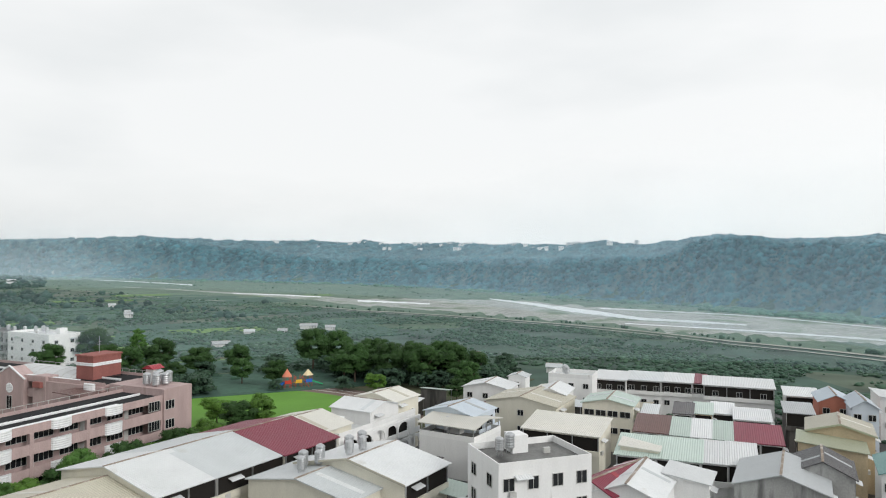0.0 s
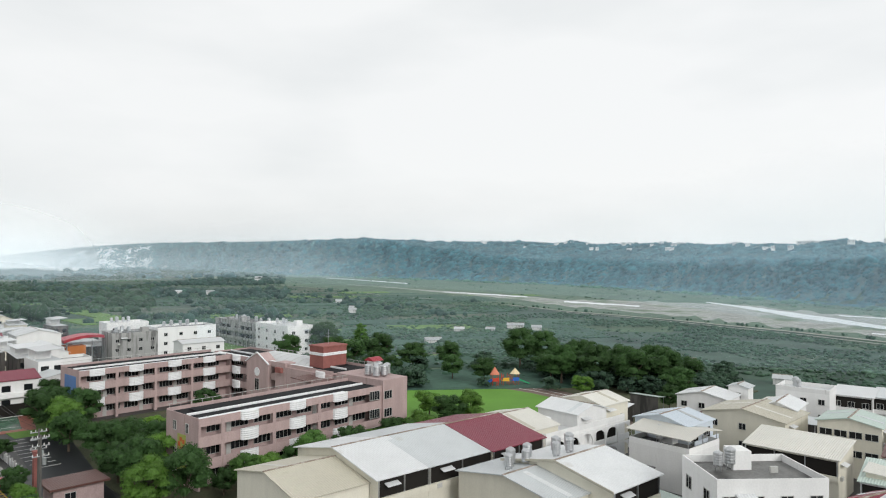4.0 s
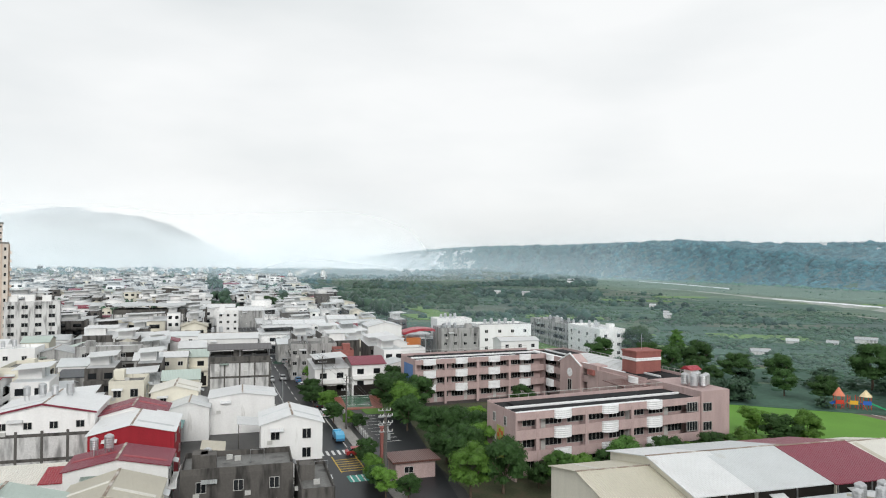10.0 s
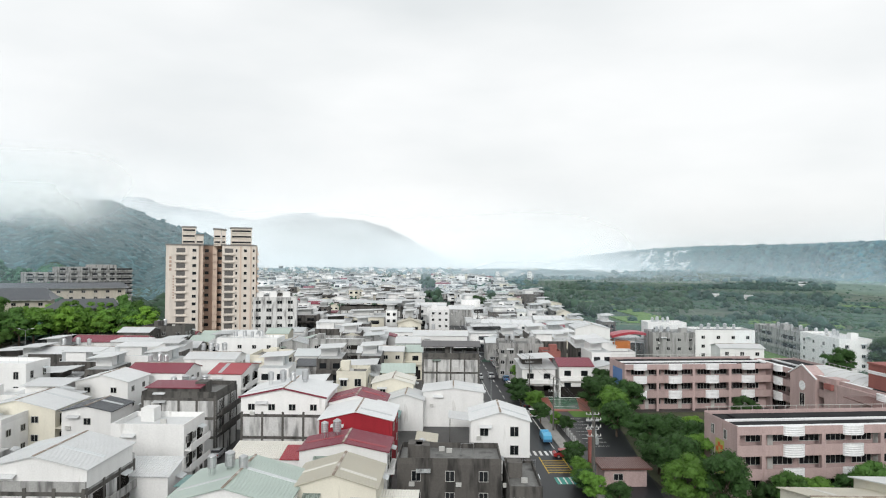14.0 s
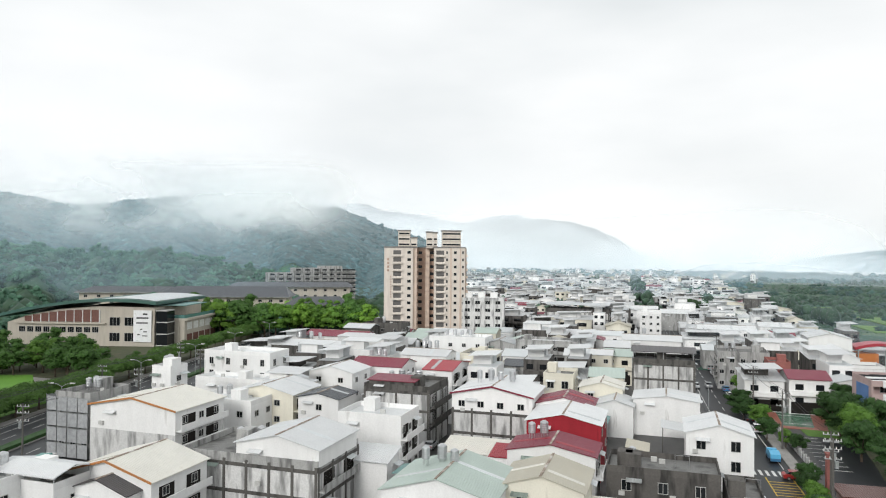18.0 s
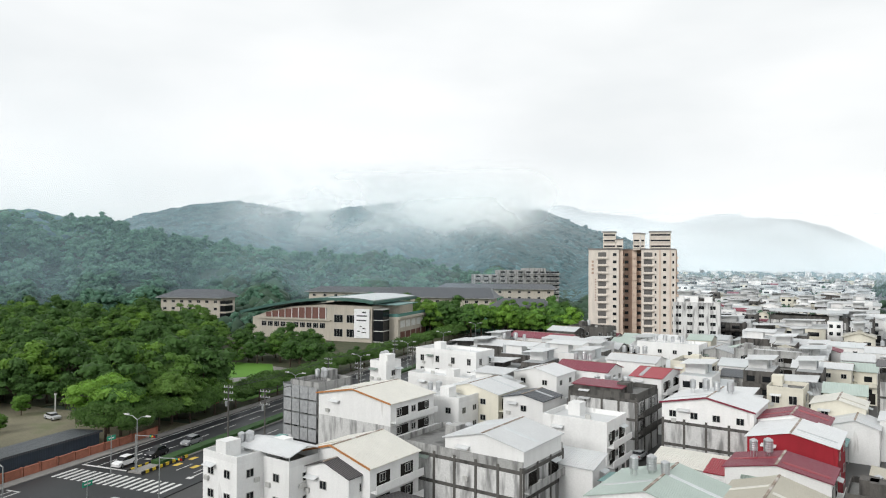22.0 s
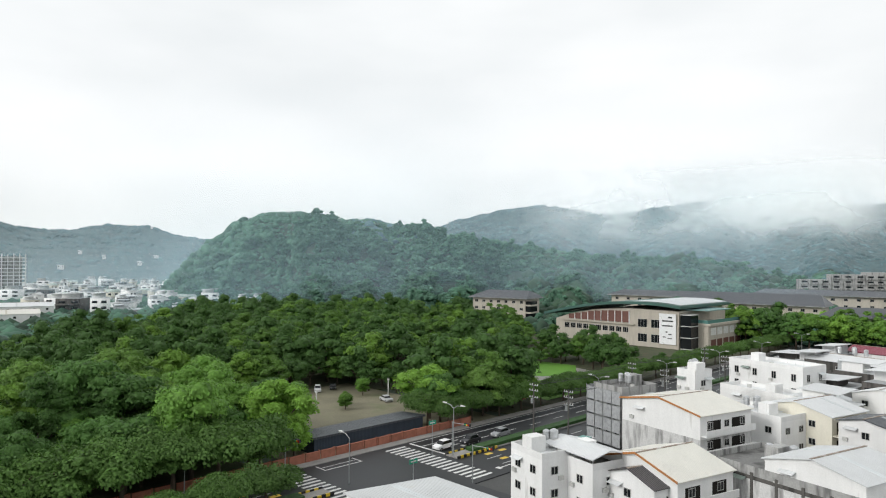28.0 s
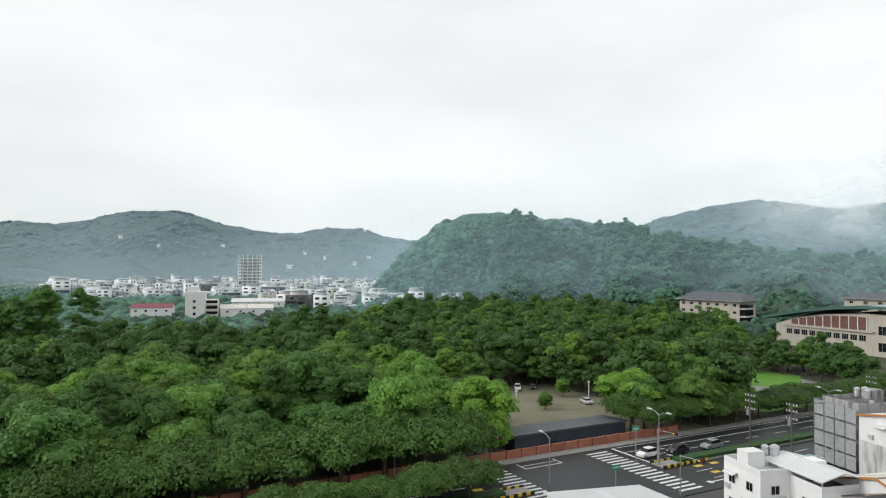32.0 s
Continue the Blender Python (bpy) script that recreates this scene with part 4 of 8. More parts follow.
part("vault_roof", Shape().prism([(50.6 + 4.6 * math.cos(a), 10.7 + 1.7 * math.sin(a)) for a in np.linspace(0, math.pi, 11)], "y", 31.8, 53.0), ARC, school, "long white metal vaulted roof")
for i in range(7):
    part("roof_rib", Shape().prism([(50.6 + 4.66 * math.cos(a), 10.7 + 1.76 * math.sin(a)) for a in np.linspace(0, math.pi, 11)], "y", 33.0 + i * 2.9, 33.16 + i * 2.9), ALU, school)
part("wall", Shape().box(46.5, 54.8, 31.7, 53.2, -0.3, 10.7), PINK, school)
part("stair_bay", Shape().box(43.3, 46.4, 37.0, 41.0, -0.3, 11.6), PINK, school, "pink stair bay with a red balcony box")
part("red_balcony", Shape().box(42.6, 43.3, 37.8, 40.2, 9.2, 10.4), wall_paint("rose"), school)
red_block = wall_paint("rose")
part("stair_tower", Shape().box(46.5, 53.6, 26.5, 31.6, -0.3, 16.0), red_block, school, "dark red tiled stair tower with a white band")
part("tower_band", Shape().box(46.44, 53.66, 26.44, 31.66, 14.0, 14.7), WHITE_TILE, school)
part("tower_trim", Shape().box(46.3, 53.8, 26.3, 31.8, 16.0, 16.3), red_block, school)
part("antenna", Shape().rod((50, 29, 16.2), (50, 29, 20.0), 0.05).rod((49.4, 29, 18.2), (50.6, 29, 18.2), 0.03).rod((49.5, 29, 18.8), (50.5, 29, 18.8), 0.03), STEEL, school)
part("wall", Shape().box(41, 58, 14.2, 26.4, -0.3, 9.2), PINK, school)
part("canopy_roof", Shape().prism([(14.3, 9.4), (27.7, 9.9), (27.7, 10.05), (14.3, 9.55)], "x", 38, 50), roof_sheet("brown", "X"), school, "brown ribbed sheet canopy")
part("canopy_roof", Shape().prism([(14.3, 9.8), (27, 10.6), (27, 10.75), (14.3, 9.95)], "x", 50.2, 57), ARC, school, "white sheet canopy")
part("wall", Shape().box(43.4, 46.4, 20, 36.9, -0.3, 10.6), PINK, school)
part("balcony_panel", Shape().prism([(43.4, 22)] + [(43.4 - 0.8 * math.sin(a), 23.6 - 1.6 * math.cos(a)) for a in np.linspace(0.2, 2.9, 7)] + [(43.4, 25.2)], "z", 9.2, 11.2), WHITE_TILE, school)
q = pose(-68.7, 92.6, 0, 0, 0, 66)
for i, (u, v) in enumerate(((41.8, 3.5), (43.6, 3.0), (41.8, 6.0), (43.8, 5.6), (45.6, 4.2), (45.6, 6.6))):
    p = q @ Vector((u, v, 0))
    tank(p.x, p.y, 12.4, 1.3, 0.3)
hut = q @ Vector((45.7, 8.4, 0))
hut_t = thing("rooftop_hut", hut.x, hut.y, 66, 12.4, "small pale rooftop hut with a red hipped roof", "hut")
part("wall", Shape().box(-1.0, 1.0, -1.0, 1.0, 0, 2.6), wall_paint("white"), hut_t)
part("roof", Shape().prism([(-1.5, 2.6), (1.5, 2.6), (0.3, 3.3), (-0.3, 3.3)], "x", -1.5, 1.5), roof_sheet("red", "X"), hut_t)

# ---- the tall apartment tower ----
tower = thing("apartment_tower", -293.6, 59.7, 78.5, 0, "tall beige tiled apartment tower with two wings and stacked balconies", "apartment tower")
BEIGE, BROWN = wall_paint("beige"), material("brown_tile", (0.42, 0.30, 0.235), 0.75, 0, 0.4, 6.0, 0.2)
TAN = material("tan_tile", (0.60, 0.485, 0.40), 0.75, 0, 0.4, 6.0, 0.15)
CAP = material("grey_roof_edge", (0.20, 0.19, 0.18), 0.7)
TH, FL = 41.6, 3.15
for x0, x1, y0, y1, mat in ((-17.9, -5.3, 0, 15, BEIGE), (3.9, 17.6, 0, 15, BEIGE), (-5.3, -3.6, 1.2, 13, TAN), (-3.6, 3.9, 9, 19, BROWN), (0.2, 2.0, 6.8, 9, TAN), (17.6, 18.4, 4, 13, TAN), (11.0, 11.6, -0.35, 0, TAN), (15.2, 15.7, -0.35, 0, TAN)):
    part("wall", Shape().box(x0, x1, y0, y1, -0.3, TH), mat, tower)
    if x1 - x0 > 1:
        part("parapet", Shape().box(x0 - 0.25, x1 + 0.25, y0 - 0.25, y1 + 0.25, TH, TH + 0.55), CAP, tower)
for x0, x1, zt in ((-12.0, -6.7, 49.6), (-6.5, -3.6, 46.4), (0.5, 3.4, 49.0), (3.6, 5.4, 48.8), (7.4, 15.9, 49.6)):
    part("penthouse", Shape().box(x0, x1, 4, 10, TH, zt - 0.5), BEIGE, tower)
    part("roof_slab", Shape().box(x0 - 0.3, x1 + 0.3, 3.6, 10.4, zt - 0.5, zt), CAP, tower)
    for z in (TH + 1.2, TH + 3.6, TH + 6.0):
        if z < zt - 1.4:
            part("window_band", Shape().box(x0 + 0.3, x1 - 0.3, 3.9, 4.02, z, z + 0.75), GLASS, tower)
            part("window_sill", Shape().box(x0, x1, 3.5, 4.0, z - 0.35, z), BEIGE, tower)
balcony = Shape().box(-2.2, 2.2, -1.1, 0.02, 0, 0.16).mesh("balcony_slab", BEIGE)
parapet = Shape().box(-2.2, 2.2, -1.1, -0.98, 0.16, 0.85).mesh("balcony_front", BEIGE)
# flat grey sheet holds the shade of the balcony recess as colour
opening = Shape().box(-1.7, 1.7, -0.03, 0.03, 0.2, 2.7).mesh("opening", material("grey_balcony_doors", (0.12, 0.115, 0.11), 0.5))
side_box = Shape().box(-0.5, 0.55, -0.9, 0.9, 0.2, 1.1).mesh("window_box", TAN)
side_win = Shape().box(-0.04, 0.04, -0.75, 0.75, 1.15, 2.3).mesh("opening", GLASS)
back_win = Shape().box(-0.8, 0.8, -0.04, 0.04, 1.1, 2.4).mesh("opening", GLASS)
for k in range(13):
    z = k * FL
    for xc in (-12.2, 6.6):
        bal = part("balcony", balcony, None, tower, at=pose(xc, 0, z))
        part("balcony_front", parapet, None, bal)
        part("opening", opening, None, bal)
    for xc, ww in ((-7.0, 1.6), (13.2, 1.3), (9.6, 0.8), (16.6, 0.8)):
        window(tower, pose(xc, 0, z + 1.8), ww, 1.3, 1)
    part("window_box", side_box, None, tower, at=pose(-3.6, 3.0, z))
    part("opening", side_win, None, tower, at=pose(-3.58, 3.0, z))
    part("window_box", side_box, None, tower, at=pose(-3.6, 7.4, z))
    part("opening", side_win, None, tower, at=pose(3.88, 4.0, z))
    for xc in (-2.2, 3.0):
        part("opening", back_win, None, tower, at=pose(xc, 9.0, z))
    part("window_box", side_box, None, tower, at=pose(1.1, 6.8, z, 0, 0, 90))
    part("balcony", Shape().box(17.6, 18.8, 1.0, 4.0, z, z + 1.0), TAN, tower)
for i in range(4):
    part("sign_bar", Shape().box(-16.6, -15.7, -0.06, 0.0, TH - 5.6 - i * 1.6, TH - 4.6 - i * 1.6), BROWN, tower)
for i in range(9):
    part("sign_bar", Shape().box(-15.2, -14.7, -0.06, 0.0, TH - 13.0 - i * 1.1, TH - 12.4 - i * 1.1), BROWN, tower)

# ---- the arts centre beyond the park ----
STONE = wall_paint("stone")
hall = thing("exhibition_hall", -318, -95, 58, 0, "stone-clad exhibition hall with a curved green roof", "hall")


def curve_roof(x0, x1, y0, y1, z0, rise, th):
    s, n = Shape(), 14
    top = [(x0 + (x1 - x0) * i / n, z0 + rise * math.sin(math.pi * (0.06 + 0.60 * i / n))) for i in range(n + 1)]
    return s.prism(top + [(p[0], p[1] - th) for p in reversed(top)], "y", y0, y1)


for o in [hall]:
    o.matrix_basis = pose(-318.6, -112.3, 0, 0, 0, 73.3) @ Matrix.Diagonal((1.06, 1.0, 1.18, 1))
LH, DH = 59.3, 46.0
part("wall", Shape().box(0, LH, 0, DH, -0.3, 8.0), STONE, hall)
part("wall", Shape().prism([(0, 8.0), (LH, 8.0), (LH, 13.6), (36, 13.8), (20, 12.6), (8, 10.4)], "y", 0.3, DH), STONE, hall)
GREEN_ROOF = material("patinated_green_roof_edge", (0.045, 0.115, 0.095), 0.5, 0, 0.5, 4.0, 0.25)
part("roof", curve_roof(-5, LH + 2, -3.0, DH, 9.0, 7.6, 1.0), GREEN_ROOF, hall, "curved dark green roof edge")
part("roof_panel", curve_roof(8, LH + 1, -0.5, DH - 1, 10.0, 6.8, 0.1), roof_sheet("pale", "Y"), hall, "pale metal curved roof surface")
LATTICE = material("brown_red_lattice", (0.16, 0.075, 0.06), 0.7, 0, 2.0, 8.0, 0.3)
for i in range(9):
    x = 7 + i * 3.4
    z1 = 9.2 + 3.4 * math.sin(math.pi * (0.10 + 0.055 * i))
    part("lattice_panel", Shape().box(x, x + 3.0, -0.12, 0.3, 8.4, z1), LATTICE, hall, "brown red lattice window panel")
    part("mullion", Shape().box(x + 3.05, x + 3.3, -0.3, 0.3, 8.0, z1), WHITE_TILE, hall)
part("ledge", Shape().box(4, 40, -1.0, 0.02, 7.6, 8.1), STONE, hall)
for i in range(10):
    window(hall, pose(6 + i * 3.3, 0, 5.6), 2.6, 2.0, 3)
for x in (43.5, 49.5):
    for z in (3.2, 8.6):
        window(hall, pose(x, 0, z), 4.2, 3.0, 3)
part("banner", Shape().box(51.2, 58.4, -0.5, -0.3, 1.6, 12.6), WHITE_TILE, hall, "tall white exhibition banner with dark lettering bars")
INK = material("dark_print", (0.05, 0.05, 0.055), 0.7)
for i, (a, b, z) in enumerate(((57.6, 59.4, 11.6), (55.0, 59.8, 10.3), (55.0, 59.6, 8.6), (56.6, 57.4, 6.4), (57.8, 59.2, 5.6), (55.4, 56.6, 4.6), (57.4, 59.4, 4.2))):
    part("print_bar", Shape().box(a - 2.6, b - 2.6, -0.53, -0.5, z - 0.6, z - 0.05 - 0.04 * i), INK, hall)
part("glass_corner", Shape().box(LH + 0.6, LH + 5.0, 0.5, 7, 0, 12.4), GLASS, hall, "glazed stair corner")
for z in (0.2, 4.2, 8.3, 12.3):
    part("mullion", Shape().box(LH + 0.5, LH + 5.1, 0.4, 7.1, z, z + 0.3), ALU, hall)
part("wall", Shape().box(LH, LH + 9, 7.2, 40, -0.3, 8.6), STONE, hall, "stone terrace wing")
part("slab", Shape().box(LH - 1, LH + 10, 6.8, 41, 8.6, 9.4), STONE, hall)
for i in range(5):
    y = 9.5 + i * 6.2
    for z in (1.0, 5.2):
        part("lattice_panel", Shape().box(LH + 8.95, LH + 9.15, y, y + 4.8, z, z + 2.6), LATTICE if z < 3 else PAINT_W, hall)
part("terrace_rail", Shape().box(LH, LH + 9, 7.2, 7.4, 9.4, 10.6).box(LH + 8.8, LH + 9, 7.4, 40, 9.4, 10.6), glass_dark("green_terrace_glass", (0.10, 0.22, 0.20)), hall, "green glass terrace railing")
part("canopy_roof", Shape().box(LH - 6, LH + 9, 8, 30, 13.8, 14.1), roof_sheet("teal", "Y"), hall, "pale green glazed canopy")

SLATE = roof_sheet("slate", "X")


def hip_block(name, x, y, w, d, h, rise, ang, label, wm="stone", n=7):
    t = thing(name, x, y, ang, 0, label, "building")
    part("wall", Shape().box(-w / 2, w / 2, -d / 2, d / 2, -0.3, h), wall_paint(wm), t)
    e = 2.0
    s = Shape()
    a, b = w / 2 + e, d / 2 + e
    pts = [(-a, -b, h), (a, -b, h), (a, b, h), (-a, b, h), (-a + b * 0.7, 0, h + rise), (a - b * 0.35, 0, h + rise)]
    for f in ((0, 1, 5, 4), (2, 3, 4, 5), (3, 0, 4), (1, 2, 5), (3, 2, 1, 0)):
        s.face(*[pts[i] for i in f])
    part("roof", s, SLATE, t, "dark slate grey hipped roof")
    part("eave", Shape().box(-a, a, -b, b, h - 0.35, h - 0.01), wall_paint("grey"), t)
    for z in (h - 2.2, h - 6.0):
        if z > 1:
            for i in range(n):
                window(t, pose(-w / 2 + w * (i + 0.5) / n, -d / 2, z), 2.0, 1.5, 2)
    return t


ac = hip_block("academy_building", -363.4, -158.5, 34, 17, 16.2, 4.0, 84, "stone office building with dark hipped roof among trees")
part("glass_corner", Shape().box(17.0, 20.0, -8.0, 0, 0, 14.5), GLASS, ac, "glazed stair bay")
for z in (4, 8, 12):
    part("slab", Shape().box(17.0, 20.6, -8.6, 0.5, z, z + 0.8), STONE, ac)
hip_block("long_hall", -421, -86, 50, 15, 17.0, 3.0, 80, "long low hall with dark grey roof")
hip_block("long_hall", -399, -31, 68, 19, 15.5, 5.3, 80, "long stone hall with dark grey hipped roof", n=12)
hip_block("side_hall", -359.7, 15.7, 28, 16, 13.0, 4.0, 84, "small stone hall with dark grey roof", n=5)
hip_block("long_hall", -470, 4, 78, 15, 17.7, 3.0, 86, "long far hall with dark grey roof", n=12)
apt = thing("apartment_block", -510, 18, 100, 0, "weathered grey six-storey apartment block with balconies", "apartment block")
for i, (x0, x1, hh) in enumerate(((-30, -12, 26), (-12, 8, 29.5), (8, 24, 31.0), (24, 34, 28.5))):
    part("wall", Shape().box(x0, x1, 0, 14, -0.3, hh), wall_paint("grey"), apt)
    for k in range(3, 9):
        z = k * 3.3
        if z < hh - 1:
            for j in range(3):
                xx = x0 + (x1 - x0) * (j + 0.5) / 3
                part("balcony", Shape().box(xx - 2.2, xx + 2.2, -1.0, 0.02, z, z + 1.0), wall_paint("grey"), apt)
                part("opening", Shape().box(xx - 1.6, xx + 1.6, -0.04, 0.03, z + 1.1, z + 2.2), GLASS, apt)
block = thing("apartment_block", -286, 84, 70, 0, "white six-storey apartment block beside the tower", "apartment block")
part("wall", Shape().box(-9, 9, 0, 12, -0.3, 20), wall_paint("panel"), block)
for k in range(2, 6):
    for j in range(4):
        window(block, pose(-6.8 + j * 4.4, 0, k * 3.3 + 1.5), 2.2, 1.5, 2)
for j in range(3):
    part("stair_head", Shape().box(-8 + j * 5.5, -5 + j * 5.5, 3, 7, 20, 22.2), wall_paint("white"), block)

# ---- the village below the western hills ----
vt = thing("concrete_tower", -367, -665, 150, 0, "bare grey concrete high-rise under construction", "tower")
part("core", Shape().box(-9, 9, -6, 6, -0.3, 38), wall_paint("grey"), vt)
for k in range(4, 12):
    part("slab", Shape().box(-12.5, 12.5, -8.5, 8.5, k * 3.3, k * 3.3 + 0.8), wall_paint("white"), vt)
for j in range(6):
    part("column", Shape().box(-12.2 + j * 4.7, -11.4 + j * 4.7, -8.4, -7.6, -0.3, 40.5), wall_paint("white"), vt)
wt = thing("white_tower_house", -178.8, -383.3, 150, 0, "narrow white five-storey building above the trees", "building")
part("wall", Shape().box(-7, 4, -5, 5, -0.3, 17.5), wall_paint("white"), wt)
part("stair_head", Shape().box(-6, 0, -4, 3, 17.5, 20.5), wall_paint("white"), wt)
part("wall", Shape().box(4, 11, -4, 5, -0.3, 13), wall_paint("white"), wt)
for k in range(3):
    part("balcony", Shape().box(4.2, 10.8, -5.2, -4, 3.5 + k * 3.2, 4.5 + k * 3.2), wall_paint("cream"), wt)
    # dark sheet painted as the shade behind each balcony
    part("opening", Shape().box(4.4, 10.6, -4.06, -4.0, 4.5 + k * 3.2, 6.2 + k * 3.2), SHADE_DARK, wt)
    window(wt, pose(-2, -5, 5 + k * 3.6), 1.6, 1.6, 2)
house(-160, -402, 22, 14, 8.5, roof="gx", rm="maroon", wm="white", rise=2.0, wins="f4", ang=150, label="white hall with red and grey roof at the village edge")
house(-205, -375, 30, 14, 7.5, roof="gx", rm="cream", wm="white", rise=2.0, wins="f4", ang=152, label="low white hall with cream roof at the village edge")
house(-238, -420, 34, 14, 8.0, roof="gx", rm="white", wm="white", rise=2.0, wins="f5", ang=150, label="long white hall at the village edge")


# ---- town houses near the camera ----

# the block west of the camera
house(-143.1, -35.4, 8.2, 10, 11, clutter=2, roof="flat", rm="grey", wm="grey", wins="f3r2", tanks=3, label="grey plastered building wrapped in scaffold mesh with rooftop tanks")
house(-147, -22.4, 4.5, 5, 14.5, clutter=3, roof="flat", rm="white", wm="white", wins="r1", tanks=2, label="white stair tower with a small flat roof")
house(-129.8, -21.5, 17.6, 13, 11.5, roof="gy", rm="cream", wm="white", rise=1.6, wins="r3", trim="orange", balcony="r", dado=7.6, label="white gabled house with stained blank wall and cream metal roof")
house(-100.9, -19.4, 14.2, 11, 8.5, clutter=1, roof="gy", rm="cream", wm="white", rise=2.0, wins="f1r2", trim="orange", balcony="r", label="white house with cream metal roof and orange eaves trim")
house(-96.1, -21.1, 9, 6, 7.5, roof="gy", rm="dark", wm="white", rise=1.5, wins="f1r1", label="small white house with dark brown tiled gable roof")
house(-97.2, -35.1, 7.4, 9, 9, clutter=2, roof="flat", rm="white", wm="white", wins="f2r2", tanks=2, label="white plastered flat-roofed house with a rooftop terrace")
house(-97.8, -30.1, 10, 6, 8.2, clutter=3, roof="open", rm="white", wm="white", top=1.6, wins="f2r1", label="white house with a white sheet canopy over its terrace")
house(-106.5, -1.7, 22.5, 13, 8.2, clutter=3, roof="flat", rm="grey", wm="grey", wins="r2", frame=7.6, tanks=2, balcony="r", label="bare concrete frame building with stained grey infill walls")
house(-103.9, 2.2, 13.2, 12, 10.6, z0=8.2, roof="gy", rm="white", wm="white", rise=1.5, wins="f3r2", skip=0, label="white gabled rooftop storey with three square windows")
house(-121.3, 16.6, 11.7, 9, 9.5, clutter=2, roof="flat", rm="white", wm="white", wins="r3", balcony="r", label="tall blank white walled house with side balconies")
house(-106.3, 13.1, 7.8, 5, 6.2, clutter=2, roof="mx", rm="white", wm="white", rise=1.2, wins="", label="white sheet lean-to roof over a ground floor shop")
house(-139.8, 24.8, 13.9, 12, 11, roof="flat", rm="brown", wm="concrete", wins="r2", frame=10.5, tanks=4, balcony="r", label="weathered concrete house with brown rooftop")
house(-137.6, 22.1, 9.7, 5, 12.5, z0=11, roof="mx", rm="maroon", wm="concrete", rise=0.4, wins="", label="rooftop shed with maroon sheet roof")
house(-137.4, 8.5, 8.6, 8, 10, clutter=1, roof="gy", rm="slate", wm="white", rise=0.9, wins="f1", label="white house with small dark grey hipped attic")
house(-128.9, 41.3, 15.5, 13, 11.3, roof="gy", rm="white", wm="white", rise=1.6, wins="f4r2", skip=0, trim="maroon", frame=8.0, tanks=4, label="white gabled house with red eaves over a concrete frame")
house(-113.1, 32.1, 10.4, 6, 4.5, clutter=1, roof="mx", rm="cream", wm="white", rise=1.0, wins="f2", label="low house with a cream corrugated lean-to roof")
house(-108.7, 35.5, 2.9, 5, 4.8, clutter=1, roof="mx", rm="red", wm="white", rise=0.8, wins="", label="small annexe with a red sheet awning")
house(-113.1, 48.9, 12.4, 12, 9.5, roof="gy", rm="white", wm="red", rise=1.4, wins="r2", label="house with dark red sheet front and white metal roof")
house(-99.1, 40.7, 13.1, 8, 8.2, clutter=3, roof="gy", rm="maroon", wm="white", rise=1.3, wins="f2r2", tanks=2, balcony="r", label="white house with a maroon sheet metal gable roof")
house(-122.2, 52.6, 10.5, 8, 10, roof="gy", rm="maroon", wm="white", rise=1.4, wins="", label="white house with maroon roof and grey ridge")
house(-87.7, 21.6, 14.5, 13, 8, roof="gy", rm="green", wm="white", rise=2.0, wins="f2", tanks=3, label="house with pale green metal gable roof and water tanks")
house(-86, 34.3, 10.8, 10, 8, clutter=3, roof="gy", rm="beige", wm="cream", rise=1.6, wins="f2", label="house with beige ribbed gable roof")
house(-92.2, 55, 15.6, 9, 6.2, roof="flat", rm="grey", wm="old", wins="f3r1", win=(1.4, 1.6), clutter=5, tanks=1, label="old blackened concrete house with flat stained roof")
house(-83.2, 62.2, 4.6, 14, 4.3, clutter=3, roof="flat", rm="dark", wm="old", wins="f1r3", label="low blackened porch wing with a cluttered flat roof")
house(-101.8, 70.9, 10.2, 10, 9, clutter=2, roof="gy", rm="white", wm="white", rise=1.5, wins="f2r2", win=(1.5, 1.7), label="white corner house with a low white gable roof")
house(-133.7, 80.6, 13.3, 9, 7.5, clutter=2, roof="gy", rm="white", wm="white", rise=0.9, wins="", label="white sheet-clad hall with shallow gable roof")
house(-144, 70.7, 9.4, 9, 8.5, clutter=2, roof="gy", rm="cream", wm="cream", rise=1.3, wins="f2r1", label="cream gabled house with two small windows")
house(-135.5, 69.6, 7.7, 9, 6.5, roof="gy", rm="white", wm="white", rise=1.2, wins="", label="low white shed with bowed metal roof")
house(-153.8, 64.7, 7, 9, 9.5, clutter=2, roof="flat", rm="grey", wm="cream", wins="f2r1", win=(1.6, 1.8), label="cream flat-roofed house with tall windows")
house(-158, 94.4, 14.8, 11, 11.5, clutter=3, roof="open", rm="dark", wm="concrete", wins="r3", frame=11, label="four-storey concrete frame house with a dark roof canopy")
house(-183.3, -9.3, 19.2, 9, 12.5, clutter=3, roof="flat", rm="white", wm="white", wins="f4r2", win=(1.2, 1.7), label="white three-storey house with a row of narrow windows")
house(-163.7, -10.3, 17.7, 7, 9, clutter=2, roof="flat", rm="white", wm="white", wins="r2", label="white terrace block with parapet")
house(-140.8, -9.6, 13.2, 8, 9, roof="flat", rm="white", wm="white", wins="f3r2", tanks=2, label="white house with stepped flat roof")
house(-146, -1.2, 13.6, 11, 10, roof="gy", rm="white", wm="cream", rise=1.6, wins="f2r2", balcony="r", label="cream walled house with white gable roof and balconies")
house(-210.4, 10, 24.9, 12, 11, roof="gx", rm="white", wm="concrete", rise=1.2, wins="f4r2", frame=8, tanks=3, label="concrete house with white rooftop storey and tanks")
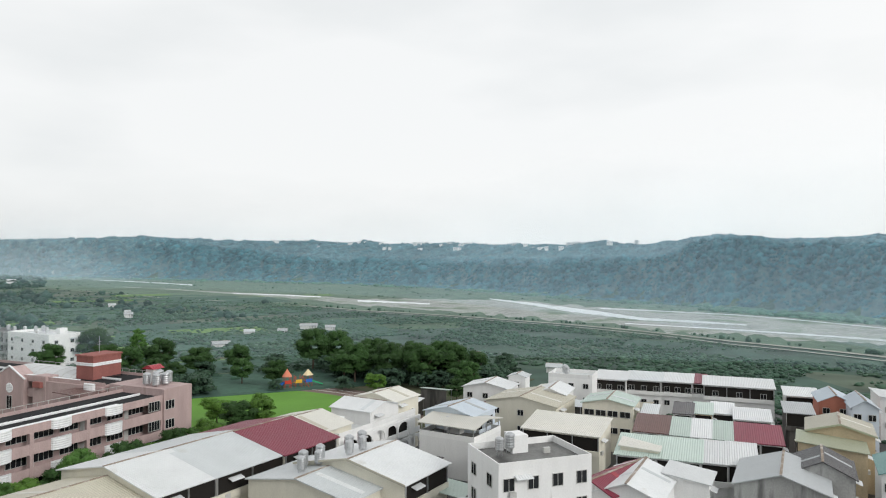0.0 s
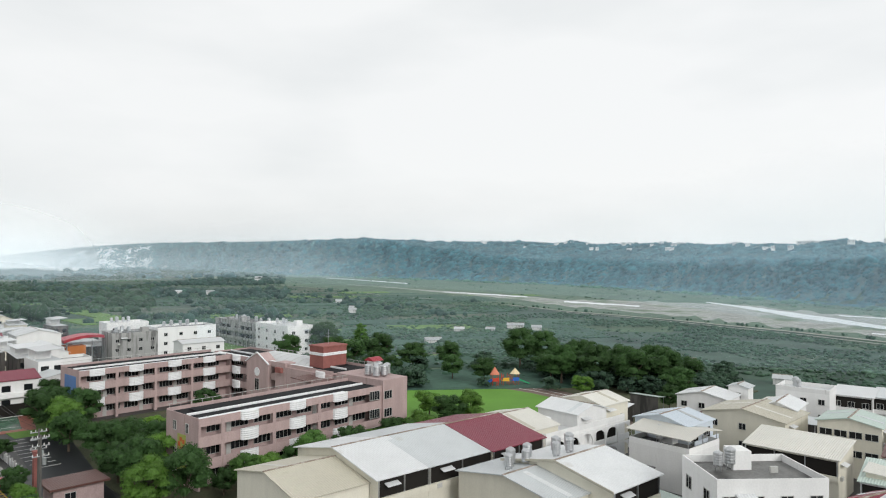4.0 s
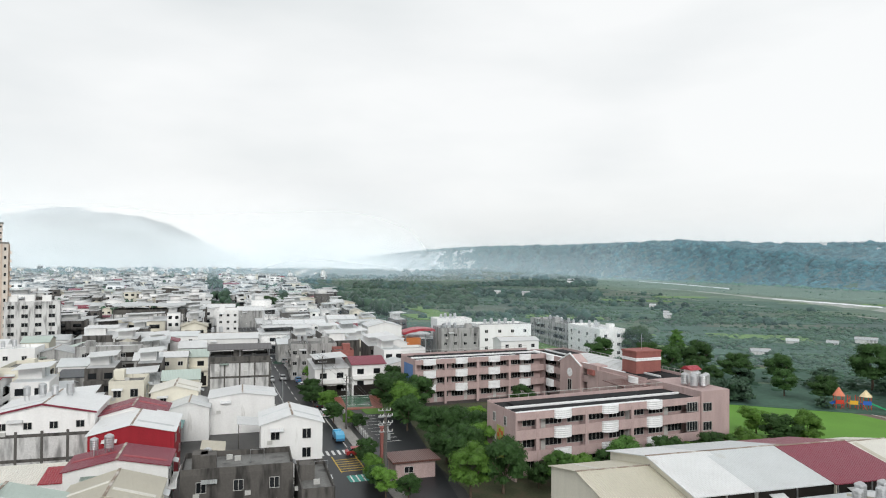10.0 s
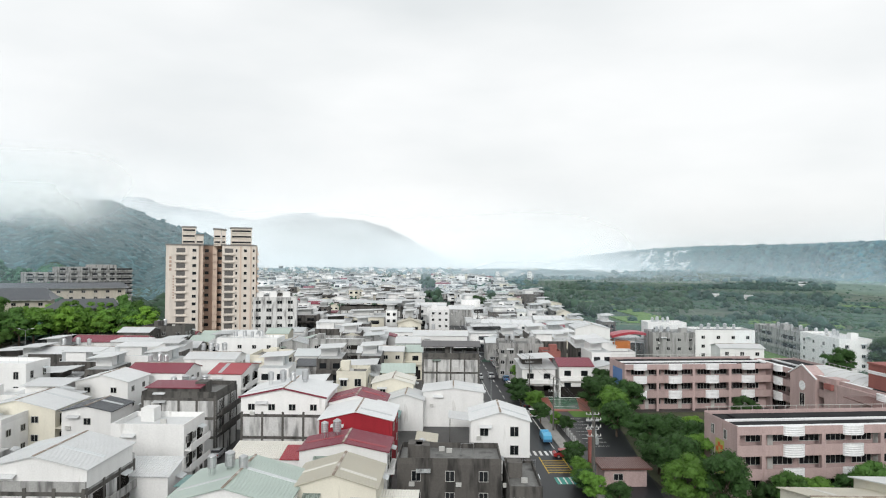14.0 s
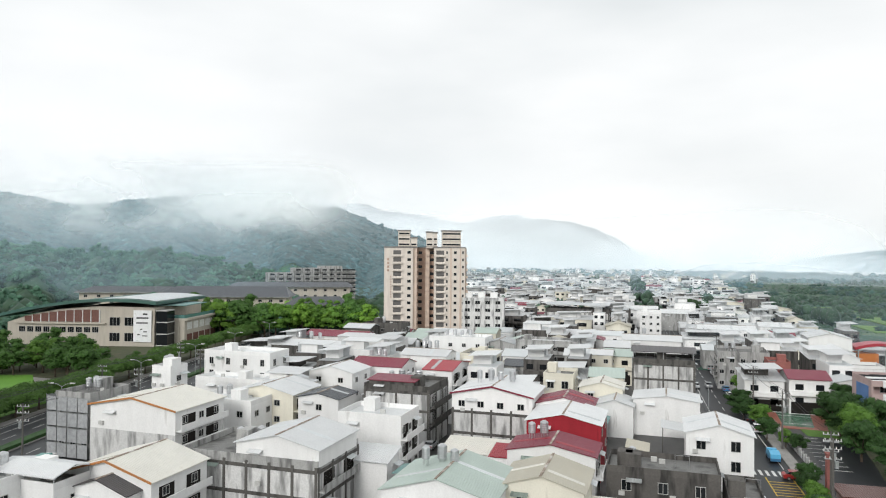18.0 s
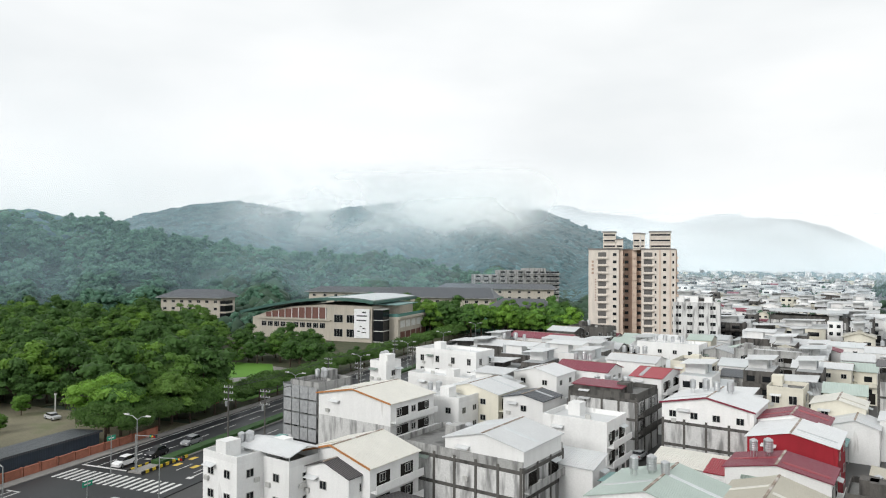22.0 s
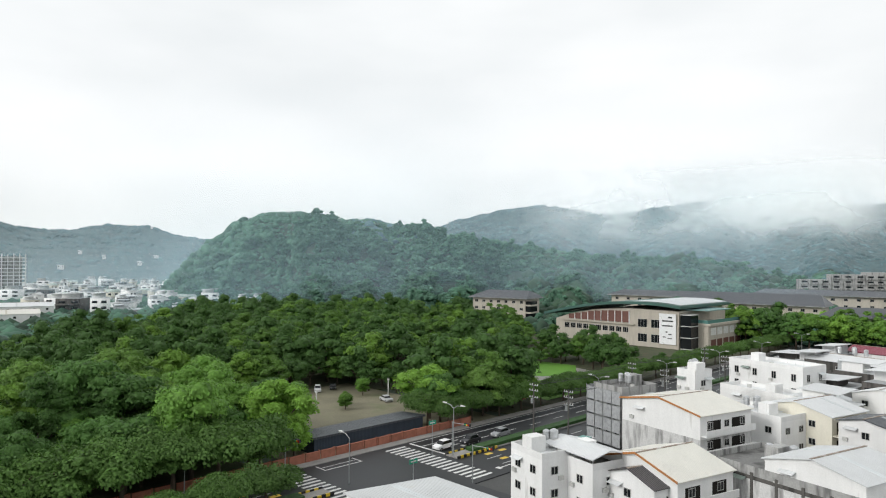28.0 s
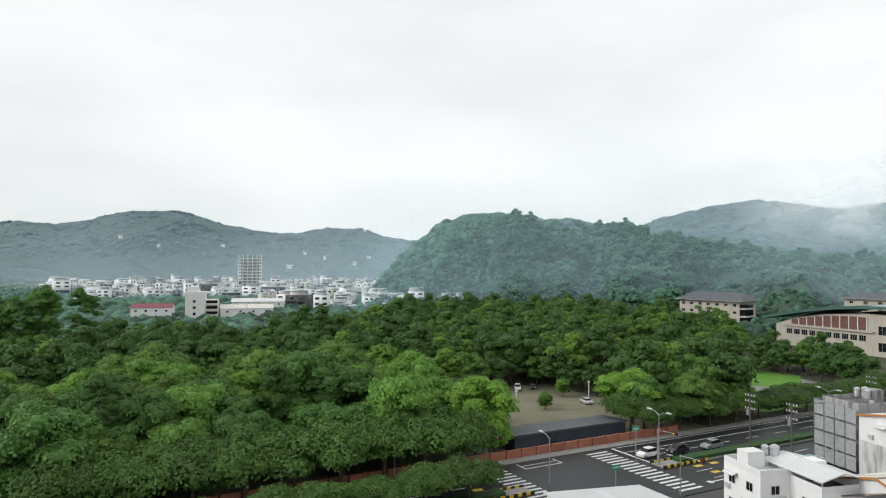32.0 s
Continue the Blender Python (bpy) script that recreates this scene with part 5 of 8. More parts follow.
house(-229.5, 18.1, 21.4, 9, 11.5, roof="gx", rm="maroon", wm="white", rise=1.4, wins="r3", label="white row house with a maroon metal roof")
house(-248.9, 27.5, 10.1, 9, 12, roof="gx", rm="pale", wm="concrete", rise=1.2, wins="r2", label="dark concrete house with pale roof")
house(-252.4, 37.2, 14.6, 9, 12.5, clutter=2, roof="flat", rm="dark", wm="concrete", wins="f3r3", tanks=2)
house(-172.1, 24.5, 13.4, 10, 10.5, roof="gx", rm="maroon", wm="white", rise=1.4, wins="r3", tanks=3, label="white row house with maroon sheet roof and tanks")
house(-180.5, 37.9, 12.6, 9, 11.5, roof="gx", rm="white", wm="white", rise=1.2, wins="r3", tanks=4)
house(-157.1, 37.4, 6.7, 14, 11.8, clutter=2, roof="gx", rm="red", wm="white", rise=1.2, wins="r4", balcony="r", label="white row house with bright red metal roof and side balconies")
house(-165.1, 13.1, 11.1, 10, 10.5, roof="gy", rm="white", wm="white", rise=1.4, wins="f2r2")
house(-218.1, 56.7, 18.8, 10, 11, roof="flat", rm="white", wm="white", wins="f4r2", tanks=4)
house(-187.2, 54.4, 8.8, 12, 10, clutter=1, roof="flat", rm="grey", wm="cream", wins="r3", balcony="r")
house(-215.3, 69.9, 11.1, 9, 9.5, clutter=3, roof="gy", rm="grey", wm="grey", rise=1.4, wins="f2r2")
house(-207.4, 83.1, 19.6, 10, 10.5, clutter=1, roof="flat", rm="white", wm="grey", wins="f4r3", balcony="f", label="grey three-storey house with balconies and white canopy")
house(-187.5, 89.3, 10.8, 9, 9.5, clutter=2, roof="gx", rm="white", wm="cream", rise=1.0, wins="f3r1")
house(-191.3, 67, 8.2, 7, 6, clutter=3, roof="mx", rm="slate", wm="grey", rise=1.0, wins="")
house(-318.6, 143.3, 30.5, 12, 12, roof="open", rm="pale", wm="concrete", wins="f4r2", frame=11)
house(-350.2, 190.6, 25.9, 10, 10, roof="gx", rm="white", wm="white", rise=1.4, wins="f3r2")
house(-306.9, 176.4, 10, 14, 11, clutter=1, roof="flat", rm="white", wm="white", wins="f3r3")
house(-335.1, 206.9, 14.5, 30, 9, clutter=2, roof="gx", rm="white", wm="grey", rise=1.2, wins="r5")
house(-243.3, 119, 16, 10, 8.5, clutter=2, roof="gx", rm="pale", wm="white", rise=1.2, wins="f3")
house(-216.1, 124.7, 19.2, 10, 9.5, clutter=1, roof="gx", rm="white", wm="white", rise=1.4, wins="r2", tanks=2)

# across the street to the north-west
house(-177.7, 131.6, 13.8, 14, 10, clutter=1, roof="flat", rm="grey", wm="grey", wins="f5l3", tanks=2, balcony="l", label="grey four-storey apartment row with balconies and rooftop tanks")
house(-163.4, 132.4, 5.4, 9, 9, clutter=1, roof="flat", rm="grey", wm="rose", wins="f2", balcony="f", label="rose tiled four-storey house with balconies")
house(-197.8, 179.3, 12.9, 14, 11.5, roof="gy", rm="white", wm="white", rise=1.6, wins="l2", label="tall white sheet-clad house with gable roof")
house(-158.7, 153.4, 12.5, 8, 8, roof="flat", rm="grey", wm="white", wins="f3", balcony="f", label="small white house with terrace")
house(-235.8, 167.7, 20.6, 12, 10.5, clutter=2, roof="gx", rm="white", wm="white", rise=1.2, wins="f3")
house(-237.8, 191.1, 11.9, 12, 11, clutter=1, roof="gx", rm="white", wm="white", rise=1.3, wins="f2")
house(-221, 181, 8, 7, 9.5, roof="gx", rm="maroon", wm="white", rise=1.2, wins="f2")
house(-177.9, 200.6, 15.3, 12, 10, clutter=2, roof="flat", rm="grey", wm="grey", wins="f4r2", tanks=3, label="grey apartment house with rooftop tanks")
house(-168.9, 216.9, 21.6, 12, 11, roof="flat", rm="grey", wm="white", wins="f4r2", tanks=5, label="white apartment block crowded with rooftop tanks")
house(-145.4, 195.8, 14, 8, 9, roof="gx", rm="white", wm="white", rise=0.9, wins="f3r2")
house(-166.7, 256.5, 39, 10, 9.6, ang=330, clutter=4, roof="flat", rm="grey", wm="grey", wins="f9", tanks=6, balcony="f", label="long grey terrace of houses with balconies and rooftop plants")
house(-139.5, 240.6, 25, 11, 10.4, ang=330, clutter=3, roof="flat", rm="white", wm="white", wins="f4r2", tanks=3, label="white end block of the long terrace")
house(-198.9, 221, 15.5, 10, 11, roof="flat", rm="white", wm="white", wins="f3", tanks=4)

# the row north of the school lane
house(-39.9, 90.4, 8.7, 19.9, 8.8, clutter=1, roof="gx", rm="white", wm="cream", rise=2.0, over=0.5, loggia="f", wins="r3", label="row hall section with wide white sheet metal roof")
house(-34.5, 99.4, 12.4, 20, 8.8, roof="gx", rm="pale", wm="cream", rise=2.0, over=0.5, loggia="f", wins="", label="row hall section with grey sheet metal roof")
house(-28.2, 109.1, 11.4, 20, 8.8, roof="gx", rm="maroon", wm="cream", rise=2.0, over=0.5, loggia="f", wins="", label="row hall section with maroon sheet metal roof")
house(-44.7, 82, 10.5, 16, 8, roof="gx", rm="beige", wm="cream", rise=1.6, wins="", label="cream house with beige sheet metal roof")
house(-14.9, 126.7, 23.2, 9, 7, roof="flat", rm="white", wm="white", wins="", balcony="f", label="white arcaded three-storey row with curved balcony openings")
house(-23.9, 118.6, 9.1, 14, 8.6, roof="gx", rm="cream", wm="cream", rise=1.6, wins="", trim="olive", label="cream metal roof with olive edge trim")
house(-14.3, 129.1, 8.8, 9, 9.6, clutter=2, roof="gy", rm="white", wm="white", rise=1.2, wins="", label="white rooftop storey with gable sheet roof")
house(-10.9, 135.9, 7.9, 10, 10, roof="gx", rm="cream", wm="cream", rise=1.2, wins="")
house(3.5, 126.3, 8.5, 10, 9.5, clutter=2, roof="gx", rm="blue", wm="blue", rise=1.2, wins="f2l2", balcony="f", label="pale blue house with grey-blue gable roof and balconies")
house(3.4, 121.2, 10, 10.8, 6.5, roof="open", rm="cream", wm="white", top=2.2, wins="", tanks=4, label="house with open terrace under a cream sheet canopy")
house(-9.4, 94.4, 10.4, 17.5, 9, clutter=2, roof="gx", rm="white", wm="cream", rise=1.8, over=0.5, loggia="f", wins="l2", tanks=4, trim="beige", label="cream gabled house with big white metal roof")
house(-15, 91.5, 12.1, 17, 8, roof="gx", rm="pale", wm="cream", rise=1.4, wins="", tanks=4, label="house with pale grey metal roof")
house(11.1, 87.8, 12.7, 9.6, 12, ang=20, clutter=2, roof="flat", rm="grey", wm="white", wins="f4l2", win=(1.5, 1.6), tanks=2, label="white plastered three-storey house with brown barred windows")

# the rows north of the camera
house(69.4, 160.5, 8, 14.9, 8, ang=68, roof="my", rm="white", wm="white", rise=0.9, wins="l3", loggia="l", label="two-storey row house unit with white lean-to roof and balcony")
house(62.1, 165.1, 8, 2.9, 8, ang=68, roof="my", rm="maroon", wm="white", rise=0.9, wins="l3", loggia="l", label="two-storey row house unit with maroon lean-to roof and balcony")
house(57.3, 166.5, 8, 7, 8, ang=68, roof="my", rm="white", wm="white", rise=0.9, wins="l3", loggia="l", label="two-storey row house unit with white lean-to roof and balcony")
house(50.1, 168.8, 8, 8.1, 8, ang=68, roof="my", rm="pale", wm="white", rise=0.9, wins="l3", loggia="l", label="two-storey row house unit with pale lean-to roof and balcony")
house(42.4, 170.1, 8, 7.5, 8, ang=68, roof="my", rm="white", wm="white", rise=0.9, wins="l3", loggia="l", label="two-storey row house unit with white lean-to roof and balcony")
house(32, 166.4, 8, 10.4, 9, ang=68, roof="flat", rm="white", wm="white", wins="l3", tanks=2, label="white two-storey house with stair head and tanks")
house(18.5, 163.2, 4, 4.1, 9.5, ang=68, roof="gx", rm="pale", wm="white", rise=0.6, wins="l1", label="small white stair tower with grey roof")
house(11.5, 158.8, 8, 10.7, 8, ang=68, clutter=2, roof="gx", rm="white", wm="white", rise=1.2, wins="l3")
house(18.4, 141.1, 12, 14.9, 8.5, ang=62, roof="gx", rm="beige", wm="cream", rise=1.4, wins="l3", label="cream house with beige gable roof")
house(24.2, 147.3, 9, 6.6, 9, ang=68, roof="gx", rm="white", wm="white", rise=1.2, wins="l2")
house(34, 137.2, 9, 9.7, 9, ang=66, clutter=2, roof="gx", rm="green", wm="cream", rise=1.0, wins="l4", win=(2.0, 1.2), label="cream house with pale green roof and wide windows")
house(22.8, 124.7, 8, 14, 6.5, ang=62, roof="my", rm="cream", wm="cream", rise=1.6, wins="", loggia="l", label="house with slanting cream sheet canopy")
house(54.3, 113.4, 8, 3.3, 7.5, ang=68, roof="my", rm="maroon", wm="white", rise=1.3, wins="", loggia="l", label="row house unit with maroon sheet metal roof")
house(51.2, 114.8, 8, 3.5, 7.5, ang=68, roof="my", rm="maroon", wm="white", rise=1.3, wins="", loggia="l", label="row house unit with maroon sheet metal roof")
house(48, 116.1, 8, 3.2, 7.5, ang=68, roof="my", rm="green", wm="white", rise=1.3, wins="", loggia="l", label="row house unit with green sheet metal roof")
house(45, 117.5, 8, 3.5, 7.5, ang=68, roof="my", rm="white", wm="white", rise=1.3, wins="", loggia="l", label="row house unit with white sheet metal roof")
house(41.8, 118.8, 8, 3.3, 7.5, ang=68, roof="my", rm="green", wm="white", rise=1.3, wins="", loggia="l", label="row house unit with green sheet metal roof")
house(37.6, 120.9, 8, 6.1, 7.5, ang=68, roof="my", rm="brown", wm="white", rise=1.3, wins="", loggia="l", label="row house unit with brown sheet metal roof")
house(45, 102.9, 8, 3.9, 7.3, ang=68, roof="my", rm="white", wm="white", rise=1.3, wins="", loggia="l", label="row house unit with white sheet roof and shaded front")
house(41.3, 103.9, 8, 3.7, 7.3, ang=68, roof="my", rm="white", wm="white", rise=1.3, wins="", loggia="l", label="row house unit with white sheet roof and shaded front")
house(36.6, 105.5, 8, 6.3, 7.3, ang=68, roof="my", rm="green", wm="white", rise=1.3, wins="", loggia="l", label="row house unit with green sheet roof and shaded front")
house(30.9, 107.6, 8, 5.8, 7.3, ang=68, roof="my", rm="green", wm="white", rise=1.3, wins="", loggia="l", label="row house unit with green sheet roof and shaded front")
house(40.5, 133, 7, 2.6, 7.5, ang=68, roof="my", rm="pale", wm="white", rise=0.8, wins="", loggia="l")
house(47.6, 134.7, 7, 3.3, 7.5, ang=68, roof="my", rm="dark", wm="white", rise=0.8, wins="", loggia="l")
house(51.4, 134.7, 7, 3.2, 7.5, ang=68, roof="my", rm="green", wm="tan", rise=0.8, wins="", loggia="l")
house(55.3, 134.9, 7, 3.8, 7.5, ang=68, roof="my", rm="white", wm="white", rise=0.8, wins="", loggia="l")
house(58.6, 129.4, 7, 6.1, 7.5, ang=68, roof="my", rm="white", wm="white", rise=0.8, wins="", loggia="l")
house(79.4, 151.7, 7, 6.5, 7.5, ang=68, roof="my", rm="white", wm="white", rise=0.8, wins="", loggia="l")
house(70.3, 135.3, 7, 4.9, 7.5, ang=68, roof="my", rm="grey", wm="old", rise=0.8, wins="", loggia="l")
house(24.1, 92.8, 14, 6.3, 7.5, ang=45, clutter=1, roof="gx", rm="maroon", wm="white", rise=1.3, wins="", label="house with dark maroon sheet roof")
house(25.9, 91, 12, 8.4, 7.5, ang=62, roof="gx", rm="white", wm="white", rise=1.6, wins="", label="white sheet roofed house with grey skylight")
house(34, 94, 6, 5.7, 7.5, ang=62, clutter=2, roof="mx", rm="white", wm="white", rise=0.8, wins="", label="white lean-to with open side")
house(31.2, 107.3, 5, 5.6, 8, ang=68, clutter=2, roof="mx", rm="cream", wm="cream", rise=0.4, wins="", label="small cream rooftop hut")
house(45.8, 92.2, 12, 10.9, 8, ang=62, clutter=2, roof="gx", rm="grey", wm="grey", rise=1.8, wins="r3", loggia="f", label="house with large weathered grey gable roof")
house(52.7, 95, 9, 7.5, 8.5, ang=62, clutter=1, roof="gx", rm="dark", wm="grey", rise=1.8, wins="r3", label="house with dark brown gable roof")
house(66.9, 115.4, 10, 9.6, 9, ang=62, clutter=2, roof="gx", rm="beige", wm="tan", rise=1.4, wins="l2", trim="olive", label="tan house with beige and dark striped roof")
house(61.6, 108.4, 8, 9.3, 8, ang=62, roof="mx", rm="olive", wm="tan", rise=0.8, wins="l2", label="tan house with olive metal lean-to roof")
house(79.8, 140, 10, 5.9, 9, ang=68, clutter=2, roof="gx", rm="blue", wm="brick", rise=1.4, wins="l2", label="brick house with white window frames and grey-blue roof")
house(80.9, 132.4, 10, 4.4, 9.5, ang=68, clutter=1, roof="gx", rm="blue", wm="blue", rise=1.4, wins="l2", label="pale grey house with blue-grey gable roof")
house(95.1, 143, 10, 7.9, 8.5, ang=68, roof="mx", rm="white", wm="white", rise=0.8, wins="l3")
house(63.4, 95, 10, 5, 8.5, ang=62, roof="gx", rm="teal", wm="white", rise=1.0, wins="l3")

# houses by the crossing
house(-64.2, -33.9, 29.6, 12, 9, roof="gy", rm="white", wm="white", rise=1.6, wins="", label="white house with a broad white gable roof")


# ---- the town further off ----
MODELS = []
# grey and old walls here also stand in for fronts shaded by white roofs
for w, d, h, roof, rm, wm in ((7, 12, 9.2, "gy", "white", "white"), (8, 11, 8.0, "gx", "white", "grey"), (6, 13, 10.5, "flat", "pale", "white"), (9, 12, 7.0, "gx", "pale", "white"),
                              (7, 10, 9.0, "mx", "white", "cream"), (10, 10, 6.5, "gx", "white", "white"), (7, 12, 10.0, "flat", "white", "old"), (9, 14, 6.5, "gy", "pale", "grey"),
                              (8, 11, 8.5, "gx", "green", "cream"), (7, 12, 9.5, "mx", "white", "white"), (7, 10, 11.5, "flat", "pale", "white"), (9, 11, 8.5, "gx", "maroon", "white"),
                              (6, 12, 9.8, "mx", "white", "old"), (8, 13, 8.8, "gy", "beige", "cream"), (6, 11, 10.8, "flat", "grey", "old"), (9, 12, 7.6, "mx", "white", "white")):
    t = thing("house", 0, 0, 0, 0, f"{wm} walled house with a {rm} roof in the dense town rows", "house")
    b = Shape()
    if roof == "flat":
        b.box(-w / 2, w / 2, -d / 2, d / 2, -0.3, h)
        r = Shape().box(-w / 2 + 0.3, w / 2 - 0.3, -d / 2 + 0.3, d / 2 - 0.3, h, h + 0.1).box(-w / 4, w / 4, d / 6, d / 2 - 0.3, h + 0.1, h + 2.6)
    elif roof == "mx":
        b.prism([(-d / 2, -0.3), (d / 2, -0.3), (d / 2, h + 1), (-d / 2, h)], "x", -w / 2, w / 2)
        r = mono_roof(h + 0.01, w, d, 1.0, "x", 0.4)
    else:
        r = gable_roof(h + 0.01, w, d, 1.4, roof[1], 0.4)
        if roof == "gx":
            b.prism([(-d / 2, -0.3), (d / 2, -0.3), (d / 2, h), (0, h + 1.4), (-d / 2, h)], "x", -w / 2, w / 2)
        else:
            b.prism([(-w / 2, -0.3), (w / 2, -0.3), (w / 2, h), (0, h + 1.4), (-w / 2, h)], "y", -d / 2, d / 2)
    part("wall", b, wall_paint(wm), t)
    part("roof", r, roof_sheet(rm, "X"), t)
    for k in range(2):
        for x in (-w / 4, w / 4):
            part("window", Shape().box(x - 0.9, x + 0.9, -d / 2 - 0.05, -d / 2 + 0.02, h - 2.6 - 3.2 * k, h - 1.2 - 3.2 * k), GLASS, t)
    part("balcony", Shape().box(-w / 2, w / 2, -d / 2 - 1.0, -d / 2 - 0.02, h - 3.9, h - 2.9), wall_paint(wm), t)
    # the shade inside the shop is a dark sheet on the front wall
    part("shopfront", Shape().box(-w / 2 + 0.4, w / 2 - 0.4, -d / 2 - 0.05, -d / 2 + 0.02, 0.2, 3.0), SHADE_DARK, t, "near-black sheet for the shade of a shop opening")
    if roof in ("flat", "mx"):
        part("canopy_roof", mono_roof(h + 2.4, w * 0.92, d * 0.8, 0.45, "y", 0.25), roof_sheet(("white", "pale", "white", "white")[len(MODELS) % 4], "X"), t)
        # the dark old paint doubles as shade under the canopy
        part("rooftop_room", Shape().box(-w * 0.42, w * 0.2, -d * 0.1, d * 0.34, h, h + 2.4), wall_paint(("white", "panel", "white", "old")[len(MODELS) % 4]), t)
    MODELS.append(t)
rnd = random.Random(5)
placed = [(o.location.x, o.location.y) for o in bpy.data.objects if o.parent is None and o.get("category") in ("house", "apartment tower") and o not in MODELS]
placed += [(-96, 105), (-110, 135), (-80, 120), (-95, 150)]
wanted = []


def free(x, y, r=11.0):
    return all((x - a) ** 2 + (y - b) ** 2 > r * r for a, b in placed)


def put_house(x, y, ang, k):
    wanted.append((math.hypot(x, y), x, y, ang, k))
    placed.append((x, y))


def bearing(x, y):
    return math.degrees(math.atan2(-x, y)), math.hypot(x, y)


def lean_to(x, y, ang, w, d, h, rm):
    """A yard shed: a sheet roof on posts against a stained back wall."""
    t = thing("lean_to_shed", x, y, ang, 0, f"low yard shed with a weathered {rm} sheet roof on posts", "shed", "yard sheds")
    part("roof", mono_roof(h, w, d, 0.5, "x", 0.25, 0.09), roof_sheet(rm, "X"), t)
    part("back_wall", Shape().box(-w / 2, w / 2, d / 2 - 0.15, d / 2, -0.1, h + 0.42), wall_paint("concrete"), t)
    for px in (-w / 2 + 0.1, w / 2 - 0.1):
        part("post", Shape().box(px - 0.06, px + 0.06, -d / 2, -d / 2 + 0.12, -0.1, h + 0.03), STEEL, t)


srnd = random.Random(23)
sheds = []
for x0, x1, y0, y1, gap, count in ((-22, 100, 84, 172, 6.0, 34), (-172, -80, -14, 84, 7.0, 22)):
    n = 0
    for k in range(3000):
        x, y = srnd.uniform(x0, x1), srnd.uniform(y0, y1)
        if n >= count or math.hypot(x, y) < 84 or not free(x, y, gap) or any((x - a) ** 2 + (y - b) ** 2 < 36 for a, b in sheds):
            continue
        if x < -60 and (y > 0.53 * -x + 18 or -146 < x < -118 and 16 < y < 38):
            continue
        sheds.append((x, y))
        lean_to(x, y, GRID + srnd.choice((0, 90, 180, 270)) + (6 if x > -30 else 0), srnd.uniform(3.5, 7.0), srnd.uniform(3.0, 5.0), srnd.uniform(2.8, 5.6), srnd.choice(("grey", "pale", "dark", "brown", "green", "white", "teal", "beige", "cream")))
        n += 1
for i in range(-6, 95):
    for j in range(-36, 16):
        s, n = 30 + i * 12.5 + rnd.uniform(-2, 2), j * 10.0 + (2.0 if j >= 0 else -2.0) + rnd.uniform(-1.5, 1.5)
        x, y = street(s, n + (7 if j >= 0 else -5))
        az, D = bearing(x, y)
        if D < (152 if az > 50 else 120) or D > 1200 or az > 92 or (n > 0 and (s < 75 or n > 45 + 0.05 * s)) or j % 5 == 4:
            continue
        if az > 79.0 and D > 300 or az > 84 and D > 235 or (x + 293) ** 2 + (y - 62) ** 2 < 28 ** 2:
            continue
        if n > 0 and s > 160 and n > 22 and rnd.random() < 0.6 or D > 600 and rnd.random() < 0.3 or not free(x, y, 9.5):
            continue
        put_house(x, y, GRID + 3 + rnd.choice((0, 0, 0, 0, 90)), rnd.randrange(16))
for i in range(420):
    az, D = rnd.uniform(133.6, 166), rnd.uniform(480, 1000)
    x, y = polar(az, D)
    if az > 150 and D < 640 or az < 138 and D > 560 or not free(x, y, 10):
        continue
    put_house(x, y, bearing(x, y)[0] + rnd.uniform(-30, 30), rnd.randrange(11))
for i in range(190):
    az, D = rnd.uniform(52, 78), rnd.uniform(1200, 2400)
    x, y = polar(az, D)
    if free(x, y, 22):
        put_house(x, y, rnd.uniform(40, 80), rnd.randrange(11))
wanted.sort()
gt = np.random.default_rng(77)
ts, tn = gt.uniform(90, 1500, 2600), gt.integers(-8, 3, 2600) * 50.0 - 10 + gt.uniform(-14, 14, 2600)
tx, ty = -85.5 + ts * SX + (tn - 5) * SY, 72.0 + ts * SY - (tn - 5) * SX
ta, td = np.degrees(np.arctan2(-tx, ty)), np.hypot(tx, ty)
tk = (ta < 79) & (td > 230) & (fbm(tx, ty, 80, 3) > -0.1 + 0.9 * (td < 420))
tr = gt.uniform(1.8, 4.4, 2600)[tk]
crowns("town_trees", tx[tk], ty[tk], tr * 1.3, tr, WOOD, "small trees in lanes and yards among the houses", 78, 1.1, 0.35)
for D, x, y, ang, k in wanted[:62]:
    copy_thing(MODELS[k], pose(x, y, 0, 0, 0, ang))


def joined(name, copies, mat, label, category):
    """Many far copies of one part in one mesh."""
    V, F, n = [], [], 0
    for me, m in copies:
        v = np.empty(len(me.vertices) * 3)
        me.vertices.foreach_get("co", v)
        v = v.reshape(-1, 3) @ np.array(m.to_3x3()).T + np.array(m.translation)
        me.calc_loop_triangles()
        f = np.empty(len(me.loop_triangles) * 3, np.int32)
        me.loop_triangles.foreach_get("vertices", f)
        V.append(v)
        F.append(f.reshape(-1, 3) + n)
        n += len(v)
    if V:
        ob = new(name, big_mesh(name, np.concatenate(V), np.concatenate(F), mat))
        tagged(ob, label, category, kind="stuff")


by_mat = {}
for D, x, y, ang, k in wanted[62:]:
    size = Matrix.Diagonal((rnd.choice((0.8, 1.0, 1.2, 1.7, 2.2)), rnd.uniform(0.8, 1.25), rnd.choice((0.55, 0.75, 0.9, 1.0, 1.15)), 1))
    for c in MODELS[k].children:
        if c.data.name.startswith("balcony") and k % 3:
            continue
        by_mat.setdefault(c.data.materials[0], []).append((c.data, pose(x, y, 0, 0, 0, ang) @ size))
for mat, copies in by_mat.items():
    joined("far_town", copies, mat, "pale houses of the town far off", "houses")
for o in MODELS:
    for p in [*o.children_recursive, o]:
        bpy.data.objects.remove(p)

